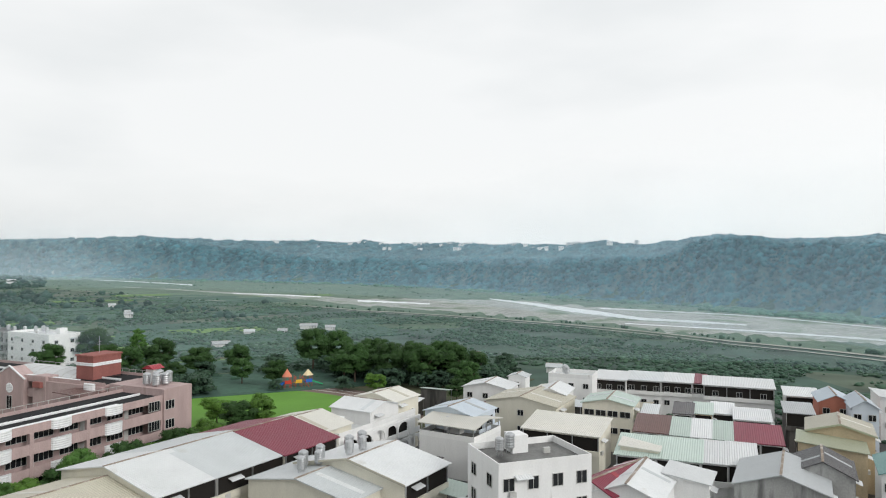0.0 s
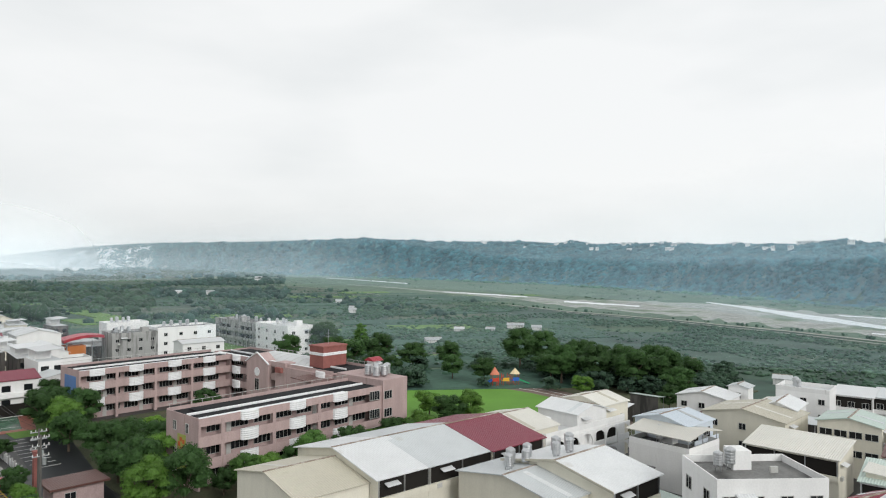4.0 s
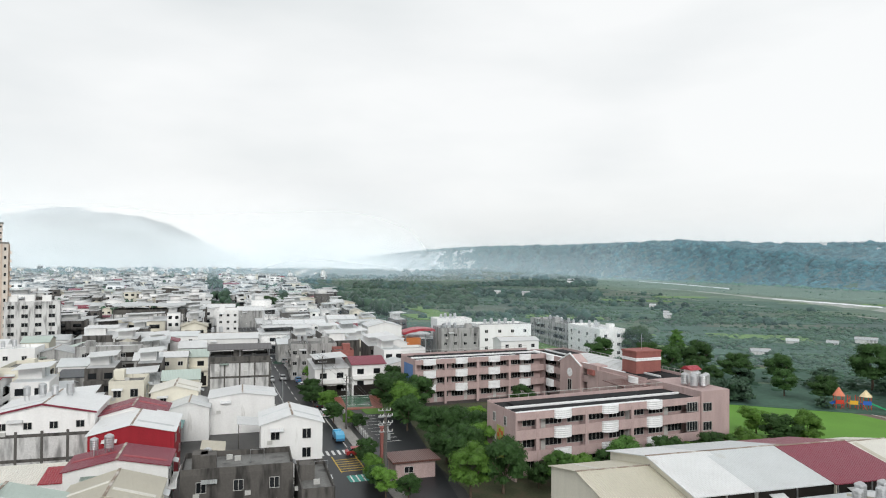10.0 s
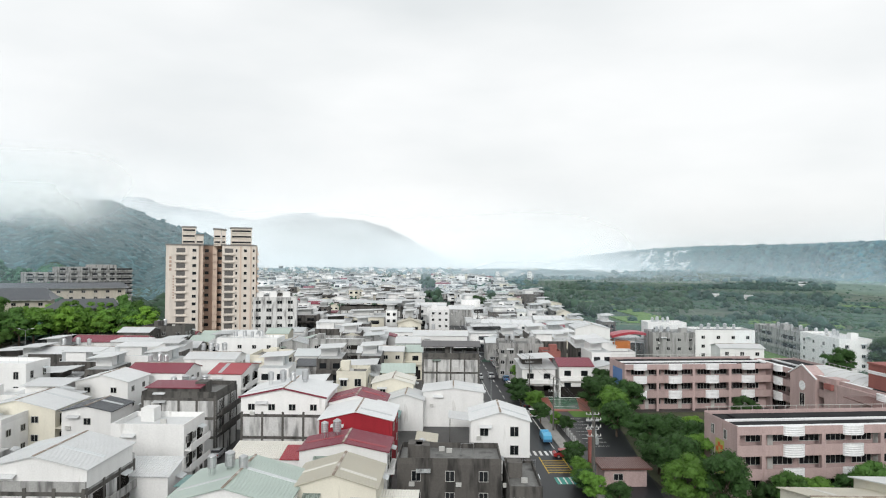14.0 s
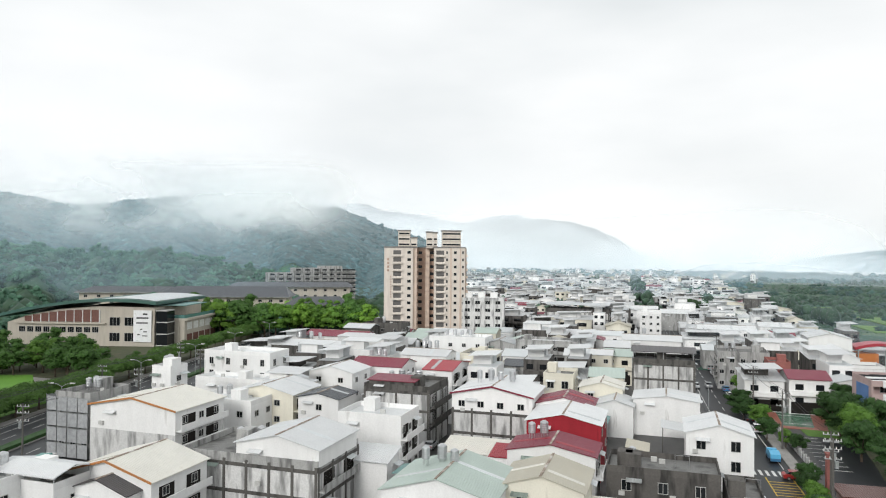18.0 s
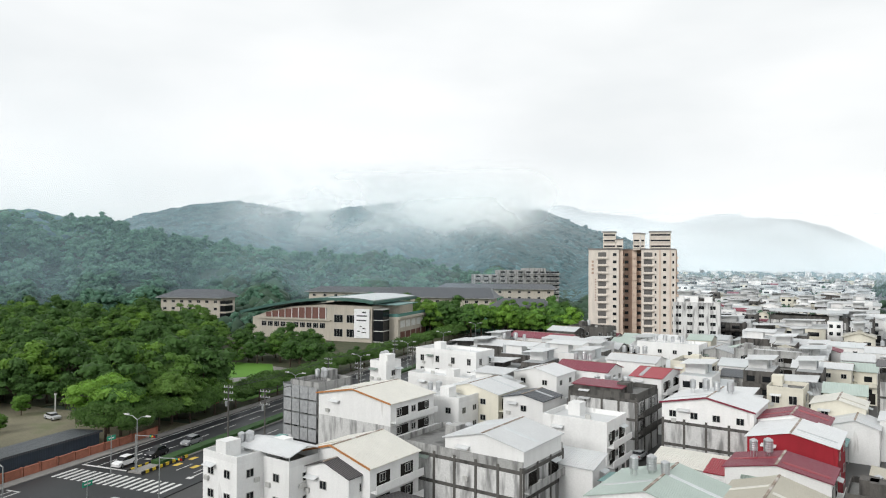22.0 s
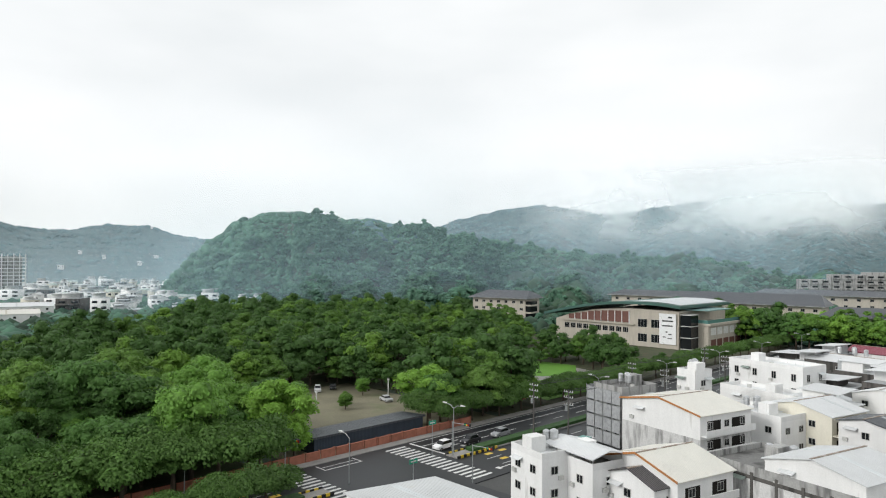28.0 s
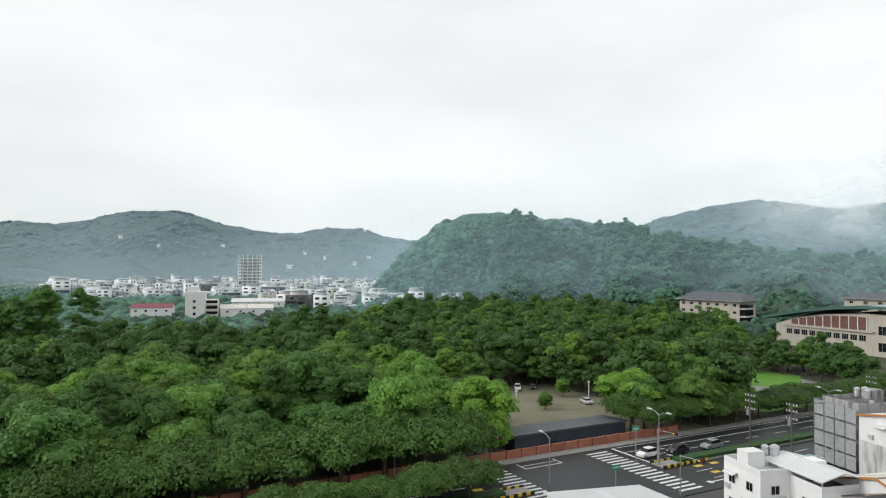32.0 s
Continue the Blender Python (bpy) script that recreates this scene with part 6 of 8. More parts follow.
# ---- the park woods ----
rnd = random.Random(9)
spots = []
for i in range(-18, 60):
    for j in range(0, 46):
        r, n = -60 + i * 7.4 + rnd.uniform(-2.4, 2.4) - 60, -5 - j * 7.0 + rnd.uniform(-2.4, 2.4)
        x, y = south(r, n)
        az, D = bearing(x, y)
        if not 79 < az < 172 or D < 62 or D > 420 or az < 96 and n < -40:
            continue
        if -36 < r < 6 and -58 < n < -12 or -44 < r < -10 and n > -13:
            continue
        if az < 112 and D > 270 and n < -40 or D > np.interp(az, [120, 132, 139, 144, 150, 170], [420, 420, 400, 330, 255, 250]) or (x + 318) ** 2 + (y + 92) ** 2 < 32 ** 2 or (x + 349) ** 2 + (y + 150) ** 2 < 26 ** 2:
            continue
        if 36 < r < 78 and -26 < n < -2 or (x + 215) ** 2 + (y + 80) ** 2 < 17 ** 2:
            continue
        if D > 200 and rnd.random() < 0.25 or 92 < az < 103.5 and D > 250:
            continue
        k = rnd.choice((0, 0, 1, 2, 4, 1, 3, 4)) if az < 136 or D > 140 else rnd.choice((2, 2, 0, 2, 4, 5))
        spots.append((D, k, x, y, rnd.choice((0.8, 1.0, 1.15, 1.3, 1.65)) * (0.42 if 91 < az < 104 and D > 195 else 0.72 if az < 113 and D > 170 else 1.0)))
spots.sort()
for D, k, x, y, sc in spots[:110]:
    tree(k, x, y, sc, group="park trees")
more = {}
for D, k, x, y, sc in spots[110:]:
    for c in FAR_TREES[k % 3].children:
        more.setdefault(c.data.materials[0], []).append((c.data, pose(x, y, 0, 0, 0, (x * 71) % 360) @ Matrix.Diagonal((sc, sc, sc, 1))))
for mat, copies in more.items():
    joined("park_woods", copies, mat, "dense green canopy of the park woods", "trees")
gh = np.random.default_rng(55)
slope = [leaf_mesh("hill_tree", WOOD_MID, 60 + i, 4.4, 8.5, 18, 26, 0.62, 0.75, 0.34, 0.8) for i in range(3)]
trees_up = {0: [], 1: [], 2: []}
ha, hd = gh.uniform(89, 142, 2600), np.sqrt(gh.uniform(345 ** 2, 600 ** 2, 2600))
hz, hx, hy = land(ha, hd), -hd * np.sin(np.radians(ha)), hd * np.cos(np.radians(ha))
for i in range(2600):
    if crest(HILL_NEAR(ha[i]), 640) > 2 and (hx[i] + 363) ** 2 + (hy[i] + 158) ** 2 > 26 ** 2:
        k = float(gh.uniform(0.7, 1.35))
        trees_up[i % 3].append((slope[i % 3], pose(hx[i], hy[i], hz[i] - 4.6, 0, 0, float(gh.uniform(0, 360))) @ Matrix.Diagonal((k, k, k * float(gh.uniform(0.85, 1.25)), 1))))
for i in range(3):
    joined("woodland", trees_up[i], WOOD_MID, "leafy green forest on the foot of the near hill", "trees")
for me in slope:
    bpy.data.meshes.remove(me)
for i in range(26):
    x, y = south(-6 + i * 8.5, -1.2 + rnd.uniform(-0.8, 0.8))
    tree(3, x, y, rnd.uniform(0.7, 0.95), group="roadside trees")
for i in range(30):
    x, y = polar(83.5 + (i % 15) * 1.02 + rnd.uniform(-0.3, 0.3), (330 if i < 15 else 352) + rnd.uniform(-7, 7) + (25 if i % 15 > 11 else 0))
    tree(rnd.randrange(3), x, y, rnd.uniform(1.3, 1.75), far=True, group="roadside trees")
for i in range(9):
    x, y = south(-54 - i * 7.5, 1.5 + rnd.uniform(-0.4, 0.4))
    tree(3, x, y, rnd.uniform(1.15, 1.5), group="roadside trees")
for i in range(8):
    x, y = south(-61 - i * 7.5, 15.7 + rnd.uniform(-0.3, 0.3))
    tree(3, x, y, rnd.uniform(0.72, 0.9), group="median trees", label="spreading light green tree with layered branches on the median")


# ---- the river flats ----
BED_NEAR = table([(-60, 350), (-33, 354), (-19, 376), (-10, 422), (-0.8, 492), (6.8, 550), (17.6, 760), (26, 1000)])
BED_FAR = table([(-60, 430), (-33, 455), (-23, 512), (-13, 547), (-4, 640), (6.8, 640), (12, 720), (17.6, 800), (26, 1010)])


def strip(name, az0, az1, near, far, z, mat, label, category, n=120, wob=0.0, seed=0, kind="structure"):
    """A sheet between two distances, bearing by bearing, with ragged edges."""
    g = np.random.default_rng(seed)
    a = np.linspace(az0, az1, n)
    e0, e1 = near(a), far(a)
    w = (e1 - e0) * wob
    e0, e1 = e0 + w * g.uniform(-1, 1, n), e1 + w * g.uniform(-1, 1, n)
    f = np.linspace(0, 1, 5)[None]
    D = e0[:, None] + (e1 - e0)[:, None] * f
    v = np.stack([-D * np.sin(np.radians(a))[:, None], D * np.cos(np.radians(a))[:, None], np.full(D.shape, z)], -1).reshape(-1, 3)
    k = np.arange(n * 5).reshape(n, 5)
    q = np.stack([k[:-1, :-1], k[:-1, 1:], k[1:, 1:], k[1:, :-1]], -1).reshape(-1, 4)
    return tagged(new(name, big_mesh(name, v, q, mat)), label, category, kind=kind)


MEADOW = material("pale_river_meadow", (0.108, 0.170, 0.118), 0.9, 0, 0.012, 0.09, 0.35, (0.07, 0.125, 0.085), 0.52, 0.004)
GRAVEL = material("river_gravel", (0.37, 0.385, 0.36), 0.85, 0, 0.03, 0.3, 0.5, (0.13, 0.175, 0.12), 0.50, 0.004)
# near-white base colour for the streams and pools
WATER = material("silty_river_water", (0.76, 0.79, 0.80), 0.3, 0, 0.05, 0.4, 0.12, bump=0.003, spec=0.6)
TRACK = material("pale_levee_track", (0.36, 0.36, 0.31), 0.9, 0, 0.05, 0.6, 0.25)
strip("meadow", -55, 44, LEVEE, lambda a: np.minimum(BLUFF_FOOT(a) * 0.99, 2400), 0.05, MEADOW, "pale green river meadow beyond the levee", "meadow", 160, 0.006, 1)
strip("river_bed", -55, 25, BED_NEAR, BED_FAR, 0.12, GRAVEL, "braided grey gravel river bed", "river bed", 140, 0.10, 2)
strip("water", -24, -4, lambda a: np.interp(a, [-24, -16, -10, -4], [424, 438, 500, 640]), lambda a: np.interp(a, [-24, -16, -10, -4], [431, 458, 548, 650]), 0.20, WATER, "pale water running in the river bed", "water", 60, 0.12, 3)
strip("water", -36, -15, lambda a: np.interp(a, [-36, -25, -15], [367, 388, 408]), lambda a: np.interp(a, [-36, -25, -15], [376, 396, 414]), 0.20, WATER, "pale water running in the river bed", "water", 50, 0.15, 4)
strip("water", -34, -13, lambda a: np.interp(a, [-34, -24, -13], [436, 496, 530]), lambda a: np.interp(a, [-34, -24, -13], [441, 504, 540]), 0.20, WATER, "pale water running in the river bed", "water", 50, 0.15, 5)
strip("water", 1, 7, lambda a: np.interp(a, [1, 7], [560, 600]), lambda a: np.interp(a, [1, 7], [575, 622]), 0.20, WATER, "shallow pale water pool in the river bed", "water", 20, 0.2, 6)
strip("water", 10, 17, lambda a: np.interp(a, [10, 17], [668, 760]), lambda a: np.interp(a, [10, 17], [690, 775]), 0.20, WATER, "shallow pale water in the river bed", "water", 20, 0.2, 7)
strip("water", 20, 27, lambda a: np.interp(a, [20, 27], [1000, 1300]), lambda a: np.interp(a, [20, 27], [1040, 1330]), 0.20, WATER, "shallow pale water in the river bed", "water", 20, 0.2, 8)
strip("levee_track", -55, 40, lambda a: LEVEE(a) - 1, lambda a: LEVEE(a) + 3.5, 0.14, TRACK, "pale levee track beside the river", "track", 200)
strip("levee_track", -55, 8, lambda a: LEVEE(a) - 12, lambda a: LEVEE(a) - 9.5, 0.10, TRACK, "pale service track below the levee", "track", 140)

SCRUB = foliage("wet_scrub_green", (0.070, 0.145, 0.093), 0.0, 0.05, 0.06, 0.25)
SCRUB_PALE = foliage("pale_scrub_green", (0.087, 0.165, 0.104), 0.0, 0.05, 0.06, 0.2)
g = np.random.default_rng(31)


def scrub(name, n, az0, az1, near, far, r0, r1, mat, label, seed, power=1.0, squash=0.5):
    g = np.random.default_rng(seed)
    az = g.uniform(az0, az1, n)
    D = near(az) + (far(az) - near(az)) * g.random(n) ** power
    x, y = -D * np.sin(np.radians(az)), D * np.cos(np.radians(az))
    keep = fbm(x, y, 45, seed) > g.uniform(-0.3, 0.9, n)
    x, y = x[keep], y[keep]
    r = g.uniform(r0, r1, len(x)) * (0.6 + 0.9 * g.random(len(x)) ** 3)
    return crowns(name, x, y, r * 0.15, r, mat, label, seed, squash, 0.35)


scrub("scrub", 26000, -40, 16, lambda a: np.where(a > -9, 234, 165), lambda a: LEVEE(a) - 14, 0.45, 1.25, SCRUB, "dense dark green scrub on the river flats", 32, 1.0, 0.48)
scrub("scrub", 22000, -40, 16, lambda a: np.where(a > -9, 234, 165), lambda a: LEVEE(a) - 14, 0.4, 1.1, SCRUB_PALE, "lighter green scrub on the river flats", 33, 1.0, 0.45)
scrub("scrub", 14000, 10, 54, lambda a: 215 + 0 * a, lambda a: np.minimum(LEVEE(a), 900), 0.5, 1.4, SCRUB, "hedges and orchard bushes between the fields", 34, 0.8, 0.62)
scrub("scrub", 14000, 10, 56, lambda a: 235 + 0 * a, lambda a: np.minimum(LEVEE(a), 1300), 0.6, 1.7, SCRUB_PALE, "pale bushes and orchards on the river plain", 39, 0.8, 0.6)
scrub("scrub", 2000, -45, 40, lambda a: np.maximum(BED_FAR(a), LEVEE(a)) + 12, lambda a: BLUFF_FOOT(a), 0.8, 2.0, SCRUB_PALE, "scattered bushes on the river meadow", 35)
scrub("scrub", 5200, -45, 36, lambda a: BLUFF_FOOT(a) * 0.93, lambda a: BLUFF_FOOT(a) * 1.02, 2.0, 4.0, WOOD_MID, "trees along the foot of the bluff", 36)
az = np.sort(g.uniform(-40, 36, 170) + 2.5 * np.sin(g.uniform(-40, 36, 170)))
D = LEVEE(az) + 7
crowns("levee_trees", -D * np.sin(np.radians(az)), D * np.cos(np.radians(az)), np.full(170, 0.9), g.uniform(0.5, 1.2, 170) * (0.5 + 1.1 * g.random(170) ** 2), SCRUB, "row of small round trees along the levee", 37, 0.95, 0.3)
FIELD = [material("field_green_" + c, v, 0.9, 0, 0.05, 0.5, 0.3, tuple(0.7 * q for q in v), 0.55) for c, v in (("fresh", (0.125, 0.230, 0.065)), ("deep", (0.046, 0.105, 0.076)), ("straw", (0.095, 0.15, 0.09)), ("leek", (0.055, 0.12, 0.085)))]
frnd = random.Random(44)
for i in range(90):
    a = frnd.uniform(8, 56)
    D = frnd.uniform(240, 760) if a > 12 else frnd.uniform(190, float(LEVEE(a)) - 40)
    x, y = polar(a, D)
    if bearing(x, y)[0] > 50 and D < 420:
        continue
    c, s = math.cos(radians(a * 0.4 + 20)), math.sin(radians(a * 0.4 + 20))
    w, h = frnd.uniform(14, 46), frnd.uniform(8, 22)
    o = [(x + u * c - v * s, y + u * s + v * c) for u, v in ((-w, -h), (w, -h), (w * 0.95, h), (-w * 1.05, h))]
    slab("field", o, 0.03 + 0.0016 * i, FIELD[frnd.choice((1, 3, 3, 1, 0, 2)) if a > 12 else frnd.choice((1, 3, 1))], "cultivated field plot on the river plain", "field", 0.5)
for i in range(22):
    a, D = frnd.uniform(42, 55), frnd.uniform(360, 700)
    x, y = polar(a, D)
    c, sn = math.cos(radians(152 + frnd.choice((0, 90)))), math.sin(radians(152))
    w, h = frnd.uniform(12, 34), frnd.uniform(6, 16)
    o = [(x + u * c - v * sn, y + u * sn + v * c) for u, v in ((-w, -h), (w, -h), (w * 0.95, h), (-w * 1.05, h))]
    slab("field", o, 0.2 + 0.0016 * i, FIELD[frnd.choice((0, 0, 2, 3))], "fresh green field plot at the edge of the town", "field", 0.5)
for x, y, w, d, h, ang in ((-195.5, 428, 9, 6, 4.5, 25), (-203, 443, 6, 5, 5, 25), (-70, 361, 16, 6, 4.0, 10), (-58, 357, 9, 6, 3.2, 10), (-93, 289, 13, 7, 2.6, 30), (-80, 345, 8, 5, 2.2, 5), (-95, 339, 9, 6, 2.4, 15),
                           (13, 255.7, 5.5, 4, 3.2, -10), (37.5, 228, 9, 6, 3.0, -15), (-419, 581, 14, 9, 7, 30), (-598, 952, 20, 9, 6, 40), (-467, 592, 18, 8, 5, 40), (-660, 1051, 22, 10, 7, 30), (-250, 520, 9, 6, 3.5, 30)):
    house(x, y, w * 0.55, d * 0.6, h * 0.55, roof="gx", rm=frnd.choice(("pale", "pale", "white", "grey")), wm="panel", rise=0.9, over=0.3, wins="f2" if h > 4.2 else "", ang=ang, win=(0.9, 0.8), name="farm_shed", label="small white farm shed among the fields")
def hill_house(x, y, z, ang, w, d, h, label):
    """A far house: walls, a thin roof with a small overhang, a few windows."""
    t = thing("hillside_house", x, y, ang, z, label, "house")
    part("wall", Shape().box(-w / 2, w / 2, -d / 2, d / 2, -2.5, h), wall_paint("white"), t)
    part("roof", mono_roof(h, w, d, 0.5, "x", 0.4), roof_sheet("white", "X"), t)
    for u in (-0.27, 0.27):
        part("window", Shape().box(u * w - 0.5, u * w + 0.5, -d / 2 - 0.06, -d / 2 + 0.02, h * 0.45, h * 0.8), GLASS, t)


for i in range(46):
    a = frnd.uniform(-16, 14)
    x, y = polar(a, BLUFF_FOOT(a) * frnd.choice((1.3, 1.36, 1.38, 1.4, 1.41)))
    z = float(land(a, math.hypot(x, y)))
    hill_house(x, y, z + 2.6, a + frnd.uniform(-20, 20), frnd.uniform(3.5, 9), 5, frnd.uniform(1.6, 3.2), "pale house on the wooded bluff top")

gu = np.random.default_rng(91)
ua, ud = gu.uniform(-6, 32, 420), gu.uniform(196, 236, 420)
uk = (fbm(-ud * np.sin(np.radians(ua)), ud * np.cos(np.radians(ua)), 30, 5) > -0.3) & ((ua < 14) | (ua > 19))
ur = gu.uniform(1.0, 2.4, 420)[uk]
bush = leaf_mesh("undergrowth", WOOD, 93, 4.4, 6.5, 16, 40, 0.6)
joined("undergrowth", [(bush, pose(-d * math.sin(radians(a)), d * math.cos(radians(a)), -0.4, 0, 0, a * 97 % 360) @ Matrix.Diagonal((r * 0.42, r * 0.42, r * 0.36, 1))) for a, d, r in zip(ua[uk].tolist(), ud[uk].tolist(), ur.tolist())], WOOD, "dark leafy bushes under the trees behind the school field", "bushes")
bpy.data.meshes.remove(bush)

# ---- school grounds ----
COURT = material("wet_green_court", (0.10, 0.19, 0.13), 0.25, 0, 0.2, 3.0, 0.25, (0.22, 0.25, 0.24), 0.55, 0.005, 0.5)
COURT_RED = material("wet_red_court", (0.30, 0.11, 0.08), 0.4, 0, 0.3, 3.0, 0.25)
slab("sports_court", [(-156, 122), (-147.6, 132.5), (-126.5, 115.5), (-132.5, 106.5)], 0.05, COURT_RED, "red surround of the school sports court", "court")
court = slab("sports_court", [(-152.2, 121.6), (-147.4, 128.4), (-129.6, 114.6), (-133.0, 109.4)], 0.07, COURT, "wet green basketball court with puddles", "court")
for f in (0.12, 0.5, 0.88):
    a, b = Vector((-152.2, 121.6)).lerp(Vector((-133.0, 109.4)), f), Vector((-147.4, 128.4)).lerp(Vector((-129.6, 114.6)), f)
    e = (Vector((-133.0, 109.4)) - Vector((-152.2, 121.6))).normalized() * 0.08
    part("court_line", Shape().prism([tuple(a - e), tuple(b - e), tuple(b + e), tuple(a + e)], "z", 0.07, 0.08), PAINT_W, court)
slab("lawn", [(-160, 126), (-149, 137), (-118, 118), (-124, 108)], 0.03, GRASS, "grass verge round the school court", "lawn")
SOIL = material("damp_soil_and_grass", (0.075, 0.085, 0.045), 0.9, 0, 0.3, 3.0, 0.35, (0.10, 0.075, 0.05), 0.55)
slab("lawn", [(-127, 113), (-100, 165), (-46, 150), (-62, 76), (-72, 84)], -0.03, SOIL, "grass and soil under the school trees", "lawn")
q = pose(-68.7, 92.6, 0, 0, 0, 66)
oval = [tuple((q @ Vector((80 + 23 * math.cos(a), 12 + 36 * math.sin(a), 0))).xy) for a in np.linspace(0, 6.1, 28)]
track = [tuple((q @ Vector((80 + 32 * math.cos(a), 12 + 45 * math.sin(a), 0))).xy) for a in np.linspace(0, 6.1, 28)]
LAWN = material("bright_sports_lawn", (0.11, 0.26, 0.03), 0.85, 0, 0.1, 3.0, 0.15)
CINDER = material("brown_running_track", (0.17, 0.125, 0.105), 0.85, 0, 0.2, 3.0, 0.25)
slab("lawn", [tuple((q @ Vector(p + (0,))).xy) for p in ((46, -34), (150, -40), (150, 80), (60, 90), (46, 40))], -0.02, SOIL, "school field grass under the trees", "lawn")
slab("running_track", track, 0.02, CINDER, "brown cinder running track round the lawn", "track")
slab("lawn", oval, 0.05, LAWN, "bright green sports lawn", "lawn")
ln = Shape()
for k in (26, 29):
    ring = [q @ Vector((80 + k * math.cos(a), 12 + (k + 13) * math.sin(a), 0.04)) for a in np.linspace(0, 6.283, 61)]
    for a, b in zip(ring, ring[1:]):
        ln.rod(a, b, 0.06, 4)
tagged(part("track_line", ln, PAINT_W), "white lane lines on the running track", "track lines", kind="structure")
play = thing("playground_frame", -41.5, 198.5, 30, 0, "colourful plastic playground tower with slides", "playground")
RED, YEL, BLU, GRN = [glass_dark("play_plastic_" + n, c) for n, c in (("red", (0.55, 0.06, 0.04)), ("yellow", (0.75, 0.42, 0.05)), ("blue", (0.04, 0.14, 0.5)), ("green", (0.05, 0.35, 0.16)))]
for x, mat in ((-3.2, RED), (0, YEL), (3.0, BLU)):
    for dx in (-0.9, 0.9):
        for dy in (-0.9, 0.9):
            part("post", Shape().tube(x + dx, dy, 0, 3.4, 0.08), RED, play)
    part("deck", Shape().box(x - 1, x + 1, -1, 1, 1.3, 1.45), mat, play)
    part("panel", Shape().box(x - 0.95, x + 0.95, -1.02, -0.96, 1.45, 2.3), mat, play)
part("roof", Shape().tube(-3.2, 0, 3.3, 5.4, 1.5, 0.1, 8), material("play_roof_orange", (0.62, 0.20, 0.12), 0.5), play, "orange pointed roof")
part("roof", Shape().tube(3.0, 0, 3.3, 4.9, 1.6, 0.1, 6), material("play_roof_cream", (0.75, 0.62, 0.38), 0.5), play, "cream pointed roof")
part("slide", Shape().prism([(3.8, 1.5), (7.2, 0.2), (7.4, 0.2), (7.4, 0.5), (4.0, 1.9)], "y", -0.5, 0.5), GRN, play, "green slide")
part("slide", Shape().prism([(-3.8, 1.5), (-6.6, 0.2), (-6.9, 0.5), (-4.0, 1.9)], "y", -0.5, 0.5), BLU, play, "blue slide")
part("net", Shape().rod((-0.9, -1, 3.2), (-3.2, -1.4, 0.1), 0.06).rod((0.9, -1, 3.2), (2.8, -1.6, 0.1), 0.06), RED, play)

for k, x, y, s in ((6, -137.6, 128.8, 0.75), (6, -128, 120.5, 0.85), (6, -122.3, 114.4, 0.95), (0, -114.7, 111.4, 0.85), (6, -118, 119, 0.9), (6, -106.3, 104.2, 0.75), (1, -101.6, 110.5, 0.6), (6, -98.7, 103.4, 0.62), (1, -94.8, 113.7, 0.7), (6, -88.4, 98.2, 0.85), (6, -83.5, 101.7, 0.9),
                   (6, -84.0, 92.4, 0.72), (6, -77.9, 90.6, 0.8), (0, -77.7, 97.1, 0.85), (0, -69.5, 82.1, 0.78), (6, -66.8, 86.9, 0.85), (6, -92, 105, 0.7), (6, -101, 139, 0.65)):
    tree(k, x, y, s, group="school trees")
for k, x, y, s in ((0, -158.3, 118.9, 0.72), (6, -147, 108.5, 0.62), (6, -140.2, 104.5, 0.55), (0, -132.8, 103.1, 0.55), (6, -123.3, 97.5, 0.45), (0, -117.7, 97.4, 0.36), (6, -113.8, 96.9, 0.34), (6, -95.8, 83.4, 0.42), (6, -93.4, 81.2, 0.36), (0, -86.4, 76.8, 0.46), (6, -83.2, 74.6, 0.4), (0, -78.7, 72.6, 0.46), (6, -75.6, 74.5, 0.42), (6, -360, 233, 1.6), (6, -376, 257, 1.1)):
    tree(k, x, y, s, group="street trees")
for k, x, y, s in ((6, -122, 241, 1.25), (6, -92, 224, 1.1), (6, -77, 217, 1.0), (6, -59, 203, 0.75), (6, -48.5, 201, 0.75), (6, -43, 230, 1.3), (6, -26, 206, 1.15), (6, -16, 207, 1.15), (6, -6, 204, 1.15), (6, 3.5, 206, 1.1), (6, 7, 190, 0.85), (0, -50, 153, 0.7), (6, -43.5, 147, 0.75), (0, -39.5, 151, 0.7)):
    tree(k, x, y, s, group="field trees")
for k, x, y, s in ((6, -30, 212, 1.0), (6, -22, 218, 1.2), (6, -10, 221, 1.2), (6, 0, 224, 1.2), (6, -123, 216, 0.95), (6, -98, 215, 1.0), (6, -78, 201, 0.7), (6, -86, 205, 0.7), (6, -36, 236, 1.2), (6, 10, 212, 1.0), (6, -110, 226, 1.0), (6, -66, 222, 0.9), (6, 4, 178, 0.6), (0, -18, 190, 0.6)):
    tree(k, x, y, s, group="field trees")
for i in range(16):
    u = 2 + i * 3.1
    p = q @ Vector((u, -4.2 - (i % 3) * 1.2, 0))
    tree((6, 2, 0, 6)[i % 4], p.x, p.y, 0.42 + 0.12 * (i % 3), group="school trees")
for x, y, s in ((-101.3, 229.8, 0.95), (-104, 236, 0.8)):
    tree(5, x, y, s, label="tall dark conifer behind the school")
for k, az, D in ((5, 167.2, 250), (5, 166.2, 256), (5, 168.3, 262), (5, 165.6, 246), (5, 163.2, 262), (5, 169.3, 252)):
    x, y = polar(az, D)
    tree(k, x, y, 1.75, label="tall dark pine at the park edge")


